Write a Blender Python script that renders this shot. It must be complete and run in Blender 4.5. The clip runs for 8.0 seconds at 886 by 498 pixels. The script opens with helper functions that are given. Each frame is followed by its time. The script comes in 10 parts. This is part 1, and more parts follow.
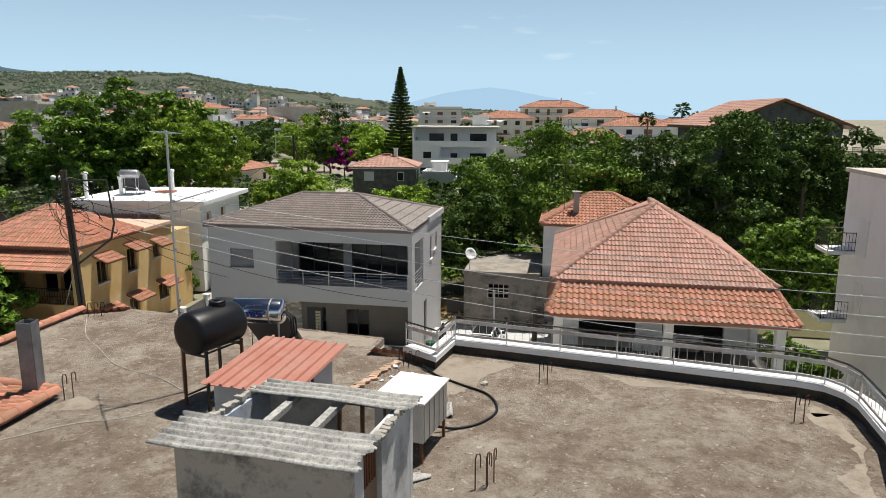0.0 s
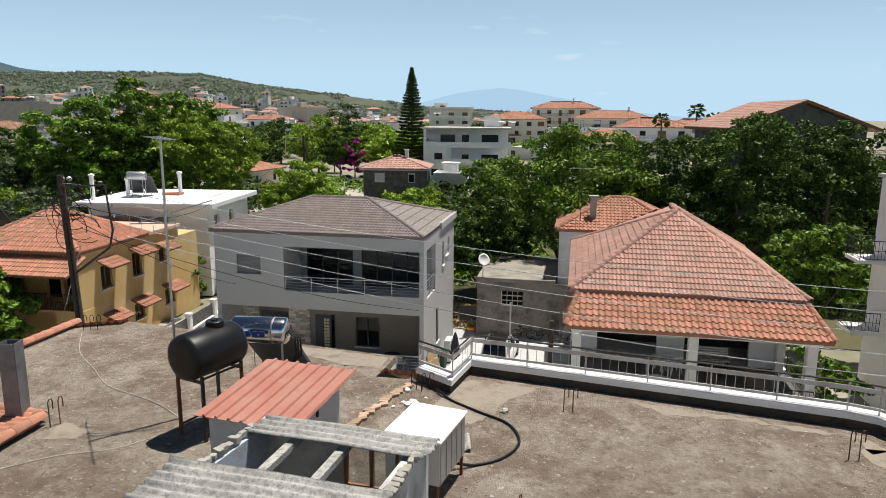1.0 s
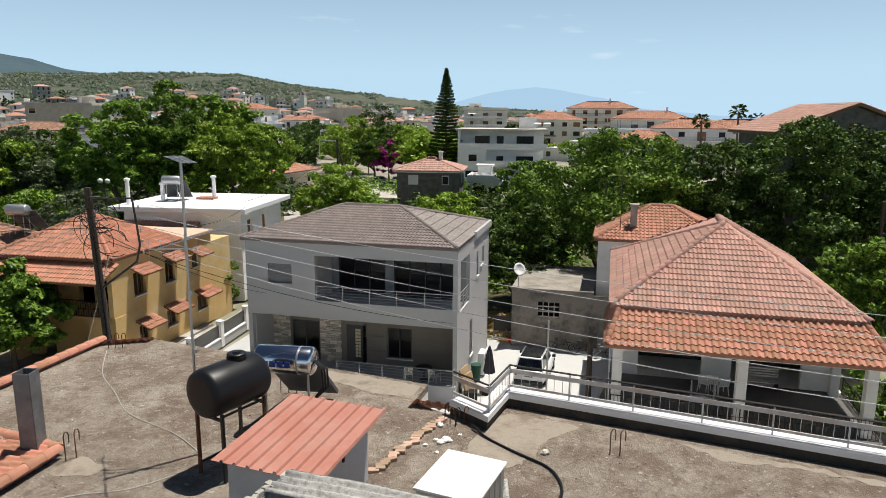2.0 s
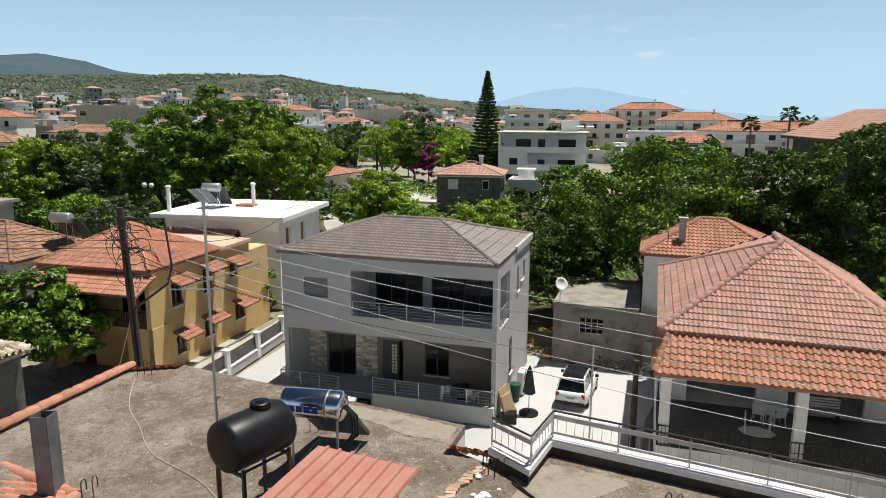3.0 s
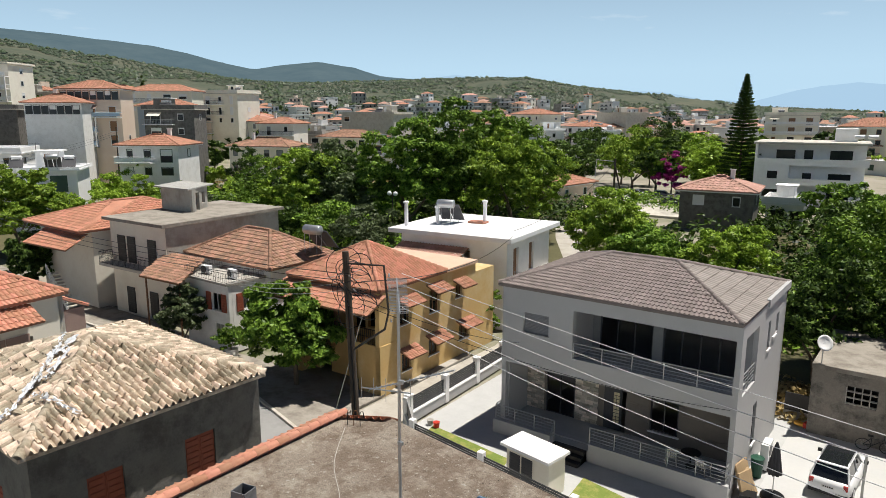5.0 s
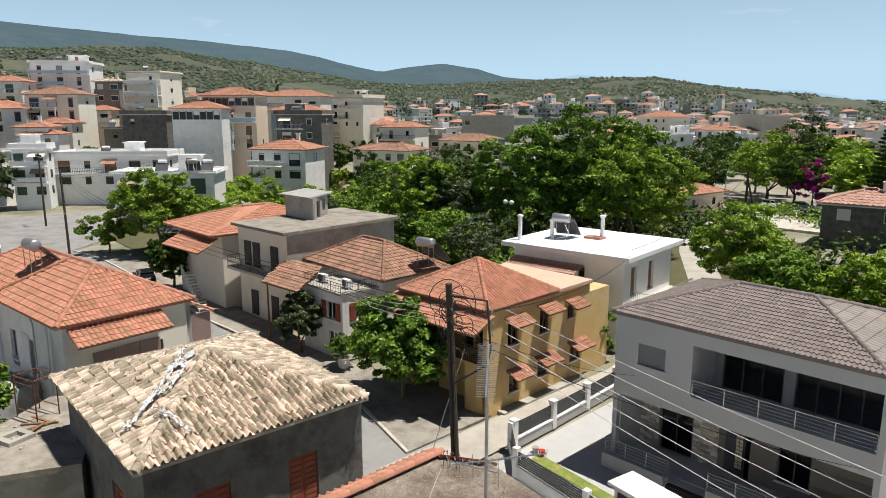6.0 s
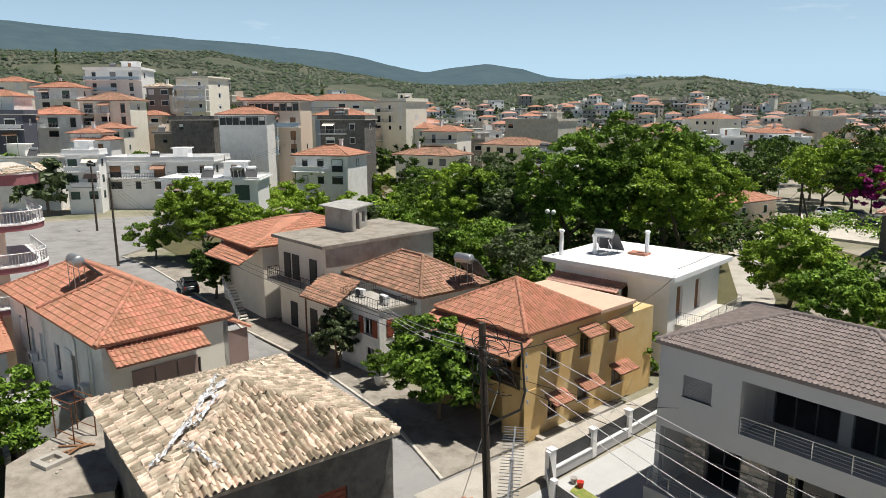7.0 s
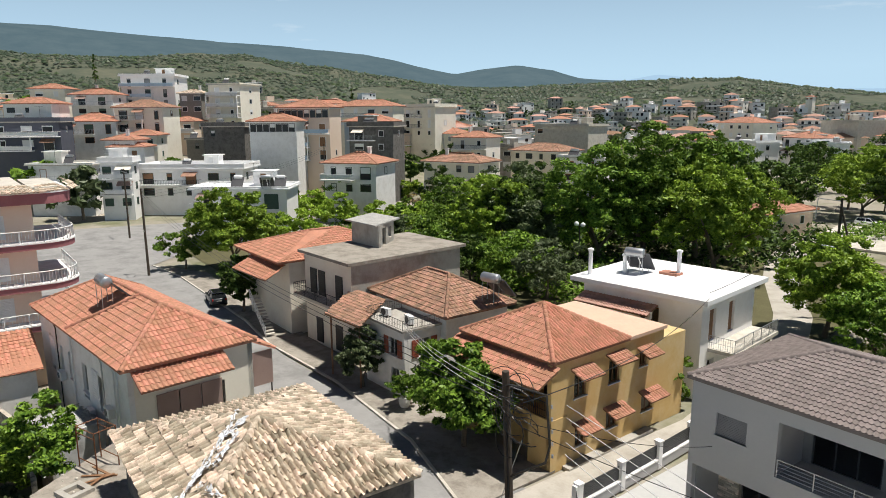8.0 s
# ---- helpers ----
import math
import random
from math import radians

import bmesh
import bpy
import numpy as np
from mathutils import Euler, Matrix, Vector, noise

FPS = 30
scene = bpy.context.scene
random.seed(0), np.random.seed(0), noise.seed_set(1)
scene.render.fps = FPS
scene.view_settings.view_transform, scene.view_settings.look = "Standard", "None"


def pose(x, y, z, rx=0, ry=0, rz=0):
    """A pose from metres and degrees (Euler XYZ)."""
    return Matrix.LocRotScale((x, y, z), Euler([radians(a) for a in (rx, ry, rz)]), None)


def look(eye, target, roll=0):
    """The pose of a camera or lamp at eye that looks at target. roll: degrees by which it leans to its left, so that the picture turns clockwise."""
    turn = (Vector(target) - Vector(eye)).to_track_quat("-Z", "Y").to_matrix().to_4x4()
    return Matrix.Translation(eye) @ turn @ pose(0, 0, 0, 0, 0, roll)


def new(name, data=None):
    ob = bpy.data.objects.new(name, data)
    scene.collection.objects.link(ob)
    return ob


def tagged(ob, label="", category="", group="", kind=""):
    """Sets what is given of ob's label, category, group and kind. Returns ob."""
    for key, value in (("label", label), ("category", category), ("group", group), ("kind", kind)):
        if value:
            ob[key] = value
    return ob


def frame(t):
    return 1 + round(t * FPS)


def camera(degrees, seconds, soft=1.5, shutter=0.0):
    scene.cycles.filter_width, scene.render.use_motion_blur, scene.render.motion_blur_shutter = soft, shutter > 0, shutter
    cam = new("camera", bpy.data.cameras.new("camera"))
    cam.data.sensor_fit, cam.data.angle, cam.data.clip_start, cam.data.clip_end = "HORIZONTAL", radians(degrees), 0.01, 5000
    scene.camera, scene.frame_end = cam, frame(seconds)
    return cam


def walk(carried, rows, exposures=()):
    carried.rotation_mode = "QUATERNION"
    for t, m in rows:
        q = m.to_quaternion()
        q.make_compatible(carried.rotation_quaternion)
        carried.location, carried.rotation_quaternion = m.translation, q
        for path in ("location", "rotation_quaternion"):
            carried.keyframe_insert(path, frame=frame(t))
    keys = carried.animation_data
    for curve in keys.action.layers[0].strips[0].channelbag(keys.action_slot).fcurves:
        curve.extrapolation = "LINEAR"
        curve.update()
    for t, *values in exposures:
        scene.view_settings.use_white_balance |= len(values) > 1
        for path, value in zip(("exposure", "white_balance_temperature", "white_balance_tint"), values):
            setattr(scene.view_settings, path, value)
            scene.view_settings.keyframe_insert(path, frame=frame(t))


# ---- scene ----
cam = camera(65.9, 8.0, soft=0.6)
PATH = [
    (0, (6.364, -7.941, 14.035), (6.017, -6.009, 13.653), 0.3),
    (0.5, (6.188, -7.278, 14.066), (5.842, -5.345, 13.685), 0.3),
    (1, (5.97, -6.648, 14.12), (5.594, -4.721, 13.739), 0.4),
    (2.5, (5.511, -4.94, 14.767), (4.992, -3.047, 14.383), 0.3),
    (3, (5.342, -4.34, 15.064), (4.761, -2.465, 14.68), 0.3),
    (3.5, (5.152, -3.809, 15.393), (4.451, -1.975, 15.009), 0.2),
    (4, (4.959, -3.147, 15.699), (4.099, -1.383, 15.316), 0.1),
    (4.5, (4.864, -2.683, 16.09), (3.846, -1.005, 15.705), 0.1),
    (6, (4.426, -1.266, 17.426), (2.99, 0.073, 17.041), -0.0),
    (6.5, (4.148, -0.768, 17.872), (2.656, 0.507, 17.488), -0.1),
    (7, (3.886, -0.362, 18.41), (2.368, 0.882, 18.026), -0.2),
    (7.5, (3.611, 0.016, 19.016), (2.066, 1.227, 18.632), -0.2),
    (8, (3.306, 0.335, 19.592), (1.736, 1.513, 19.212), -0.3),
]
walk(cam, [(t, look(eye, target, roll)) for t, eye, target, roll in PATH])

# ---- light ----
SUN_ELEV, SUN_X, SUN_Y = 73.5, 0.66, 0.751
world = bpy.data.worlds.new("sky")
scene.world = world
world.use_nodes = True
wn = world.node_tree
wn.nodes.clear()
sky = wn.nodes.new("ShaderNodeTexSky")
sky.sky_type, sky.sun_disc = "NISHITA", False
sky.sun_elevation, sky.sun_rotation = radians(SUN_ELEV), math.atan2(SUN_X, SUN_Y)
sky.air_density, sky.dust_density, sky.ozone_density = 0.2, 0.0, 1.0
sky_bg = wn.nodes.new("ShaderNodeBackground")
sky_bg.inputs["Strength"].default_value = 0.094
sky_out = wn.nodes.new("ShaderNodeOutputWorld")
# a summer haze blends the sky towards pale blue
haze = wn.nodes.new("ShaderNodeMix")
haze.data_type = "RGBA"
height = wn.nodes.new("ShaderNodeSeparateXYZ")
thin = wn.nodes.new("ShaderNodeMapRange")
thin.inputs["From Min"].default_value, thin.inputs["From Max"].default_value = 0.06, 0.42
thin.inputs["To Min"].default_value, thin.inputs["To Max"].default_value = 0.95, 0.0
haze.inputs["B"].default_value = (4.8, 6.8, 8.3, 1)
# small fair-weather clouds low in the sky
coord = wn.nodes.new("ShaderNodeTexCoord")
stretch = wn.nodes.new("ShaderNodeMapping")
stretch.inputs["Scale"].default_value = (5.0, 5.0, 26.0)
puff = wn.nodes.new("ShaderNodeTexNoise")
puff.inputs["Scale"].default_value, puff.inputs["Detail"].default_value, puff.inputs["Roughness"].default_value = 1.3, 7, 0.55
edge = wn.nodes.new("ShaderNodeMapRange")
edge.inputs["From Min"].default_value, edge.inputs["From Max"].default_value, edge.inputs["To Max"].default_value = 0.66, 0.8, 0.4
cloud = wn.nodes.new("ShaderNodeMix")
cloud.data_type = "RGBA"
cloud.inputs["B"].default_value = (8.6, 9.0, 9.2, 1)
wn.links.new(coord.outputs["Generated"], stretch.inputs["Vector"])
wn.links.new(stretch.outputs[0], puff.inputs["Vector"])
wn.links.new(coord.outputs["Generated"], height.inputs[0])
wn.links.new(height.outputs["Z"], thin.inputs["Value"])
wn.links.new(thin.outputs[0], haze.inputs["Factor"])
wn.links.new(puff.outputs["Fac"], edge.inputs["Value"])
wn.links.new(edge.outputs[0], cloud.inputs["Factor"])
wn.links.new(sky.outputs[0], haze.inputs["A"])
wn.links.new(haze.outputs["Result"], cloud.inputs["A"])
wn.links.new(cloud.outputs["Result"], sky_bg.inputs[0])
wn.links.new(sky_bg.outputs[0], sky_out.inputs[0])

sun_data = bpy.data.lights.new("sun", "SUN")
sun_data.energy, sun_data.angle, sun_data.color = 5.0, radians(0.55), (1.0, 0.95, 0.87)
sun = new("sun", sun_data)
ce = math.cos(radians(SUN_ELEV))
sun.matrix_world = look((SUN_X * ce * 100, SUN_Y * ce * 100, math.sin(radians(SUN_ELEV)) * 100), (0, 0, 0))
scene.view_settings.exposure = 0.24

# ---- materials ----
MATS = {}


def mat(name, c1, c2=None, scale=2.0, rough=0.8, bump=0.3, metal=0.0, fine=None, spread=0.35, vary=0.0, stain=None, stain_scale=0.5, stain_amount=0.5, spec=0.3, coords="pos"):
    """A surface with two scales of grain; vary: how much piece differs from piece; stain: colour of blotches with a shape of their own."""
    if name in MATS:
        return MATS[name]
    m = bpy.data.materials.new(name)
    m.use_nodes = True
    nt = m.node_tree
    n, l = nt.nodes, nt.links
    b = n["Principled BSDF"]
    b.inputs["Roughness"].default_value = rough
    b.inputs["Metallic"].default_value = metal
    b.inputs["Specular IOR Level"].default_value = spec
    c2 = c2 or tuple(v * 0.8 for v in c1)
    geo = n.new("ShaderNodeNewGeometry")
    big = n.new("ShaderNodeTexNoise")
    big.inputs["Scale"].default_value, big.inputs["Detail"].default_value = scale, 6
    big.inputs["Roughness"].default_value = 0.65
    l.new(geo.outputs["Position"], big.inputs["Vector"])
    small = n.new("ShaderNodeTexNoise")
    small.inputs["Scale"].default_value, small.inputs["Detail"].default_value = fine or scale * 12, 3
    l.new(geo.outputs["Position"], small.inputs["Vector"])
    add = n.new("ShaderNodeMath")
    add.operation = "MULTIPLY_ADD"
    add.inputs[1].default_value = 0.45
    l.new(small.outputs["Fac"], add.inputs[0])
    l.new(big.outputs["Fac"], add.inputs[2])
    ramp = n.new("ShaderNodeMapRange")
    ramp.inputs["From Min"].default_value, ramp.inputs["From Max"].default_value = 0.72 - spread, 0.72 + spread
    l.new(add.outputs[0], ramp.inputs["Value"])
    mix = n.new("ShaderNodeMix")
    mix.data_type = "RGBA"
    mix.inputs["A"].default_value, mix.inputs["B"].default_value = (*c1, 1), (*c2, 1)
    l.new(ramp.outputs[0], mix.inputs["Factor"])
    col = mix.outputs["Result"]
    if vary:
        info = n.new("ShaderNodeObjectInfo")
        sm = n.new("ShaderNodeMath")
        sm.operation = "ADD"
        l.new(info.outputs["Random"], sm.inputs[0])
        l.new(geo.outputs["Random Per Island"], sm.inputs[1])
        fr = n.new("ShaderNodeMath")
        fr.operation = "FRACT"
        l.new(sm.outputs[0], fr.inputs[0])
        hsv = n.new("ShaderNodeHueSaturation")
        mr = n.new("ShaderNodeMapRange")
        mr.inputs["To Min"].default_value, mr.inputs["To Max"].default_value = 1 - vary, 1 + vary
        l.new(fr.outputs[0], mr.inputs["Value"])
        l.new(mr.outputs[0], hsv.inputs["Value"])
        mr2 = n.new("ShaderNodeMapRange")
        mr2.inputs["To Min"].default_value, mr2.inputs["To Max"].default_value = 0.5 + vary * 0.04, 0.5 - vary * 0.04
        l.new(fr.outputs[0], mr2.inputs["Value"])
        l.new(mr2.outputs[0], hsv.inputs["Hue"])
        l.new(col, hsv.inputs["Color"])
        col = hsv.outputs[0]
    if stain:
        st = n.new("ShaderNodeTexNoise")
        st.inputs["Scale"].default_value, st.inputs["Detail"].default_value = stain_scale, 8
        st.inputs["Roughness"].default_value = 0.7
        l.new(geo.outputs["Position"], st.inputs["Vector"])
        sr = n.new("ShaderNodeMapRange")
        sr.inputs["From Min"].default_value, sr.inputs["From Max"].default_value = 0.46, 0.63
        sr.inputs["To Max"].default_value = stain_amount
        l.new(st.outputs["Fac"], sr.inputs["Value"])
        mx = n.new("ShaderNodeMix")
        mx.data_type = "RGBA"
        l.new(sr.outputs[0], mx.inputs["Factor"])
        l.new(col, mx.inputs["A"])
        mx.inputs["B"].default_value = (*stain, 1)
        col = mx.outputs["Result"]
    l.new(col, b.inputs["Base Color"])
    if bump:
        bp = n.new("ShaderNodeBump")
        bp.inputs["Strength"].default_value, bp.inputs["Distance"].default_value = bump, 0.02
        l.new(add.outputs[0], bp.inputs["Height"])
        l.new(bp.outputs[0], b.inputs["Normal"])
    MATS[name] = m
    return m


def glass_mat():
    if "glass" in MATS:
        return MATS["glass"]
    m = bpy.data.materials.new("glass")
    m.use_nodes = True
    n, l = m.node_tree.nodes, m.node_tree.links
    n.clear()
    out, mix = n.new("ShaderNodeOutputMaterial"), n.new("ShaderNodeMixShader")
    tr, gl, fr = n.new("ShaderNodeBsdfTransparent"), n.new("ShaderNodeBsdfGlossy"), n.new("ShaderNodeFresnel")
    tr.inputs["Color"].default_value = (0.55, 0.58, 0.6, 1)
    gl.inputs["Roughness"].default_value = 0.03
    fr.inputs["IOR"].default_value = 1.42
    l.new(fr.outputs[0], mix.inputs[0])
    l.new(tr.outputs[0], mix.inputs[1])
    l.new(gl.outputs[0], mix.inputs[2])
    l.new(mix.outputs[0], out.inputs[0])
    MATS["glass"] = m
    return m


def glow_mat(name, color, strength):
    m = bpy.data.materials.new(name)
    m.use_nodes = True
    n, l = m.node_tree.nodes, m.node_tree.links
    n.clear()
    out, em = n.new("ShaderNodeOutputMaterial"), n.new("ShaderNodeEmission")
    em.inputs["Color"].default_value, em.inputs["Strength"].default_value = (*color, 1), strength
    l.new(em.outputs[0], out.inputs[0])
    return m


def leaf_mat(name, c1, c2, through_light=0.35):
    """Leaves: each leaf its own shade, and light comes through them."""
    if name in MATS:
        return MATS[name]
    m = bpy.data.materials.new(name)
    m.use_nodes = True
    n, l = m.node_tree.nodes, m.node_tree.links
    n.clear()
    out = n.new("ShaderNodeOutputMaterial")
    geo, info = n.new("ShaderNodeNewGeometry"), n.new("ShaderNodeObjectInfo")
    mix = n.new("ShaderNodeMix")
    mix.data_type = "RGBA"
    mix.inputs["A"].default_value, mix.inputs["B"].default_value = (*c1, 1), (*c2, 1)
    l.new(geo.outputs["Random Per Island"], mix.inputs["Factor"])
    hsv = n.new("ShaderNodeHueSaturation")
    mr = n.new("ShaderNodeMapRange")
    mr.inputs["To Min"].default_value, mr.inputs["To Max"].default_value = 0.8, 1.2
    l.new(info.outputs["Random"], mr.inputs["Value"])
    l.new(mr.outputs[0], hsv.inputs["Value"])
    l.new(mix.outputs["Result"], hsv.inputs["Color"])
    d, t, g = n.new("ShaderNodeBsdfDiffuse"), n.new("ShaderNodeBsdfTranslucent"), n.new("ShaderNodeBsdfGlossy")
    g.inputs["Roughness"].default_value = 0.45
    l.new(hsv.outputs[0], d.inputs[0])
    l.new(hsv.outputs[0], t.inputs[0])
    m1, m2 = n.new("ShaderNodeMixShader"), n.new("ShaderNodeMixShader")
    m1.inputs[0].default_value, m2.inputs[0].default_value = through_light, 0.02
    l.new(d.outputs[0], m1.inputs[1])
    l.new(t.outputs[0], m1.inputs[2])
    l.new(m1.outputs[0], m2.inputs[1])
    l.new(g.outputs[0], m2.inputs[2])
    l.new(m2.outputs[0], out.inputs[0])
    MATS[name] = m
    return m


def screed_mat():
    """An old roof screed: brown lichen over grey cement in blotches, with coarse grit and pale flecks."""
    m = bpy.data.materials.new("weathered_roof_screed")
    m.use_nodes = True
    n, l = m.node_tree.nodes, m.node_tree.links
    b = n["Principled BSDF"]
    b.inputs["Roughness"].default_value, b.inputs["Specular IOR Level"].default_value = 0.95, 0.2
    geo = n.new("ShaderNodeNewGeometry")

    def grain(scale, detail, lo, hi, rough=0.6):
        t, r = n.new("ShaderNodeTexNoise"), n.new("ShaderNodeMapRange")
        t.inputs["Scale"].default_value, t.inputs["Detail"].default_value, t.inputs["Roughness"].default_value = scale, detail, rough
        r.inputs["From Min"].default_value, r.inputs["From Max"].default_value = lo, hi
        l.new(geo.outputs["Position"], t.inputs["Vector"])
        l.new(t.outputs["Fac"], r.inputs["Value"])
        return r.outputs[0]

    def blend(fac, a, c):
        x = n.new("ShaderNodeMix")
        x.data_type = "RGBA"
        l.new(fac, x.inputs["Factor"])
        if isinstance(a, tuple):
            x.inputs["A"].default_value = (*a, 1)
        else:
            l.new(a, x.inputs["A"])
        x.inputs["B"].default_value = (*c, 1)
        return x.outputs["Result"]

    grit = grain(48, 6, 0.36, 0.66, 0.8)
    col = blend(grit, (0.15, 0.12, 0.094), (0.57, 0.49, 0.4))
    blotch = grain(0.6, 10, 0.44, 0.56, 0.78)
    dim = n.new("ShaderNodeMath")
    dim.operation = "MULTIPLY"
    dim.inputs[1].default_value = 0.72
    l.new(blotch, dim.inputs[0])
    col = blend(dim.outputs[0], col, (0.19, 0.136, 0.1))
    pale = n.new("ShaderNodeMath")
    pale.operation = "MULTIPLY"
    pale.inputs[1].default_value = 0.65
    l.new(grain(0.9, 11, 0.5, 0.62, 0.8), pale.inputs[0])
    col = blend(pale.outputs[0], col, (0.5, 0.44, 0.36))
    soil = n.new("ShaderNodeMath")
    soil.operation = "MULTIPLY"
    soil.inputs[1].default_value = 0.45
    l.new(grain(4.5, 9, 0.5, 0.62, 0.82), soil.inputs[0])
    col = blend(soil.outputs[0], col, (0.085, 0.058, 0.042))
    col = blend(grain(5, 6, 0.63, 0.66, 0.7), col, (0.55, 0.52, 0.47))
    col = blend(grain(11, 5, 0.63, 0.67), col, (0.5, 0.46, 0.4))
    col = blend(grain(14, 4, 0.66, 0.7), col, (0.035, 0.028, 0.022))
    l.new(col, b.inputs["Base Color"])
    bp = n.new("ShaderNodeBump")
    bp.inputs["Strength"].default_value, bp.inputs["Distance"].default_value = 0.9, 0.02
    l.new(grit, bp.inputs["Height"])
    l.new(bp.outputs[0], b.inputs["Normal"])
    MATS["weathered_roof_screed"] = m
    return m



GLASS = glass_mat()
TERRA = mat("terracotta", (0.32, 0.14, 0.088), (0.47, 0.25, 0.17), 1.2, 0.85, 0.3, vary=0.22, stain=(0.3, 0.17, 0.11), stain_scale=0.8, stain_amount=0.35)
TERRA_PINK = mat("terracotta_faded", (0.37, 0.195, 0.15), (0.52, 0.325, 0.265), 1.0, 0.88, 0.3, vary=0.16, stain=(0.33, 0.24, 0.19), stain_scale=0.6, stain_amount=0.4)
TERRA_RED = mat("terracotta_bright", (0.4, 0.165, 0.1), (0.54, 0.275, 0.185), 1.0, 0.8, 0.25, vary=0.22, stain=(0.3, 0.16, 0.11), stain_scale=0.9, stain_amount=0.4)
TERRA_BROWN = mat("terracotta_weathered", (0.28, 0.14, 0.09), (0.42, 0.26, 0.18), 1.4, 0.9, 0.4, vary=0.28, stain=(0.12, 0.09, 0.07), stain_scale=1.2, stain_amount=0.6)
TAN_TILE = mat("old_tan_tile", (0.3, 0.21, 0.14), (0.76, 0.67, 0.54), 3.2, 0.95, 0.5, vary=0.5, stain=(0.17, 0.12, 0.08), stain_scale=1.5, stain_amount=0.55)
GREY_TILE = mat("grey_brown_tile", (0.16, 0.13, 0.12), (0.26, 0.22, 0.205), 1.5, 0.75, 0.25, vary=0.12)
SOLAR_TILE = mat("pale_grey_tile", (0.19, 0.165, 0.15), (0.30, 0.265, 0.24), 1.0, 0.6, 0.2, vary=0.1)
GREY_WALL = mat("grey_render", (0.44, 0.435, 0.435), (0.48, 0.475, 0.475), 0.5, 0.9, 0.15)
WHITE = mat("white_paint", (0.83, 0.82, 0.81), (0.88, 0.87, 0.86), 0.7, 0.8, 0.1, stain=(0.64, 0.62, 0.58), stain_scale=0.7, stain_amount=0.3)
OFFWHITE = mat("old_white_wall", (0.77, 0.76, 0.74), (0.85, 0.84, 0.82), 0.6, 0.9, 0.2, stain=(0.5, 0.48, 0.44), stain_scale=0.8, stain_amount=0.3)
CREAM = mat("cream_wall", (0.8, 0.75, 0.64), (0.86, 0.82, 0.72), 0.6, 0.9, 0.15, stain=(0.6, 0.52, 0.4), stain_scale=0.6, stain_amount=0.3)
YELLOW = mat("ochre_wall", (0.56, 0.37, 0.145), (0.64, 0.46, 0.215), 0.45, 0.92, 0.25, stain=(0.66, 0.55, 0.34), stain_scale=0.35, stain_amount=0.6)
PEACH = mat("peach_wall", (0.76, 0.6, 0.48), (0.8, 0.66, 0.54), 0.6, 0.9, 0.15)
BLUEISH = mat("pale_blue_wall", (0.42, 0.52, 0.62), (0.5, 0.6, 0.68), 0.6, 0.9, 0.15)
BEIGE_DARK = mat("taupe_cladding", (0.2, 0.175, 0.15), (0.245, 0.215, 0.185), 0.8, 0.7, 0.1)
CONCRETE = mat("bare_concrete", (0.34, 0.32, 0.285), (0.45, 0.43, 0.39), 0.8, 0.95, 0.5, stain=(0.2, 0.175, 0.14), stain_scale=0.5, stain_amount=0.6)
ROOFCON = screed_mat()
CONROOF = mat("weathered_cement_roof", (0.25, 0.225, 0.19), (0.37, 0.34, 0.295), 0.9, 0.96, 0.5, fine=16, stain=(0.14, 0.12, 0.1), stain_scale=0.7, stain_amount=0.65)
PALECON = mat("pale_cement", (0.5, 0.47, 0.41), (0.6, 0.57, 0.51), 0.9, 0.95, 0.4, stain=(0.36, 0.31, 0.25), stain_scale=1.2, stain_amount=0.5)
DRIVE = mat("white_concrete_paving", (0.45, 0.45, 0.445), (0.52, 0.52, 0.51), 0.5, 0.85, 0.15, stain=(0.5, 0.485, 0.45), stain_scale=0.6, stain_amount=0.4)
PAVE = mat("pale_grey_paving", (0.4, 0.4, 0.395), (0.49, 0.49, 0.48), 0.8, 0.9, 0.2)
ASPHALT = mat("worn_asphalt", (0.24, 0.235, 0.23), (0.32, 0.315, 0.305), 0.5, 0.95, 0.5, fine=30, stain=(0.1, 0.1, 0.1), stain_scale=0.3, stain_amount=0.4)
LANE = mat("concrete_lane", (0.38, 0.35, 0.30), (0.48, 0.45, 0.40), 0.6, 0.95, 0.4, stain=(0.27, 0.24, 0.2), stain_scale=0.5, stain_amount=0.5)
EARTH = mat("dry_earth", (0.36, 0.33, 0.28), (0.26, 0.235, 0.18), 0.15, 1.0, 0.6, stain=(0.11, 0.125, 0.05), stain_scale=0.06, stain_amount=0.8)
LAWN = mat("lawn", (0.13, 0.19, 0.035), (0.2, 0.25, 0.06), 1.5, 1.0, 0.8, fine=40, stain=(0.34, 0.3, 0.1), stain_scale=1.4, stain_amount=0.85)
BLACK = mat("black_plastic", (0.006, 0.0065, 0.008), (0.011, 0.0115, 0.013), 1.0, 0.42, 0.05, spec=0.3)
DARKMETAL = mat("dark_metal", (0.045, 0.043, 0.042), (0.07, 0.065, 0.06), 2.0, 0.5, 0.1, metal=0.6)
GALV = mat("galvanised_steel", (0.42, 0.43, 0.44), (0.52, 0.53, 0.54), 3.0, 0.42, 0.1, metal=0.8)
CHROME = mat("polished_steel", (0.62, 0.63, 0.65), (0.72, 0.72, 0.73), 1.0, 0.16, 0.02, metal=1.0)
RUST = mat("rusty_iron", (0.12, 0.05, 0.025), (0.2, 0.085, 0.04), 4.0, 0.9, 0.4)
WOODPOLE = mat("tarred_wood", (0.055, 0.042, 0.032), (0.1, 0.08, 0.06), 4.0, 0.9, 0.5)
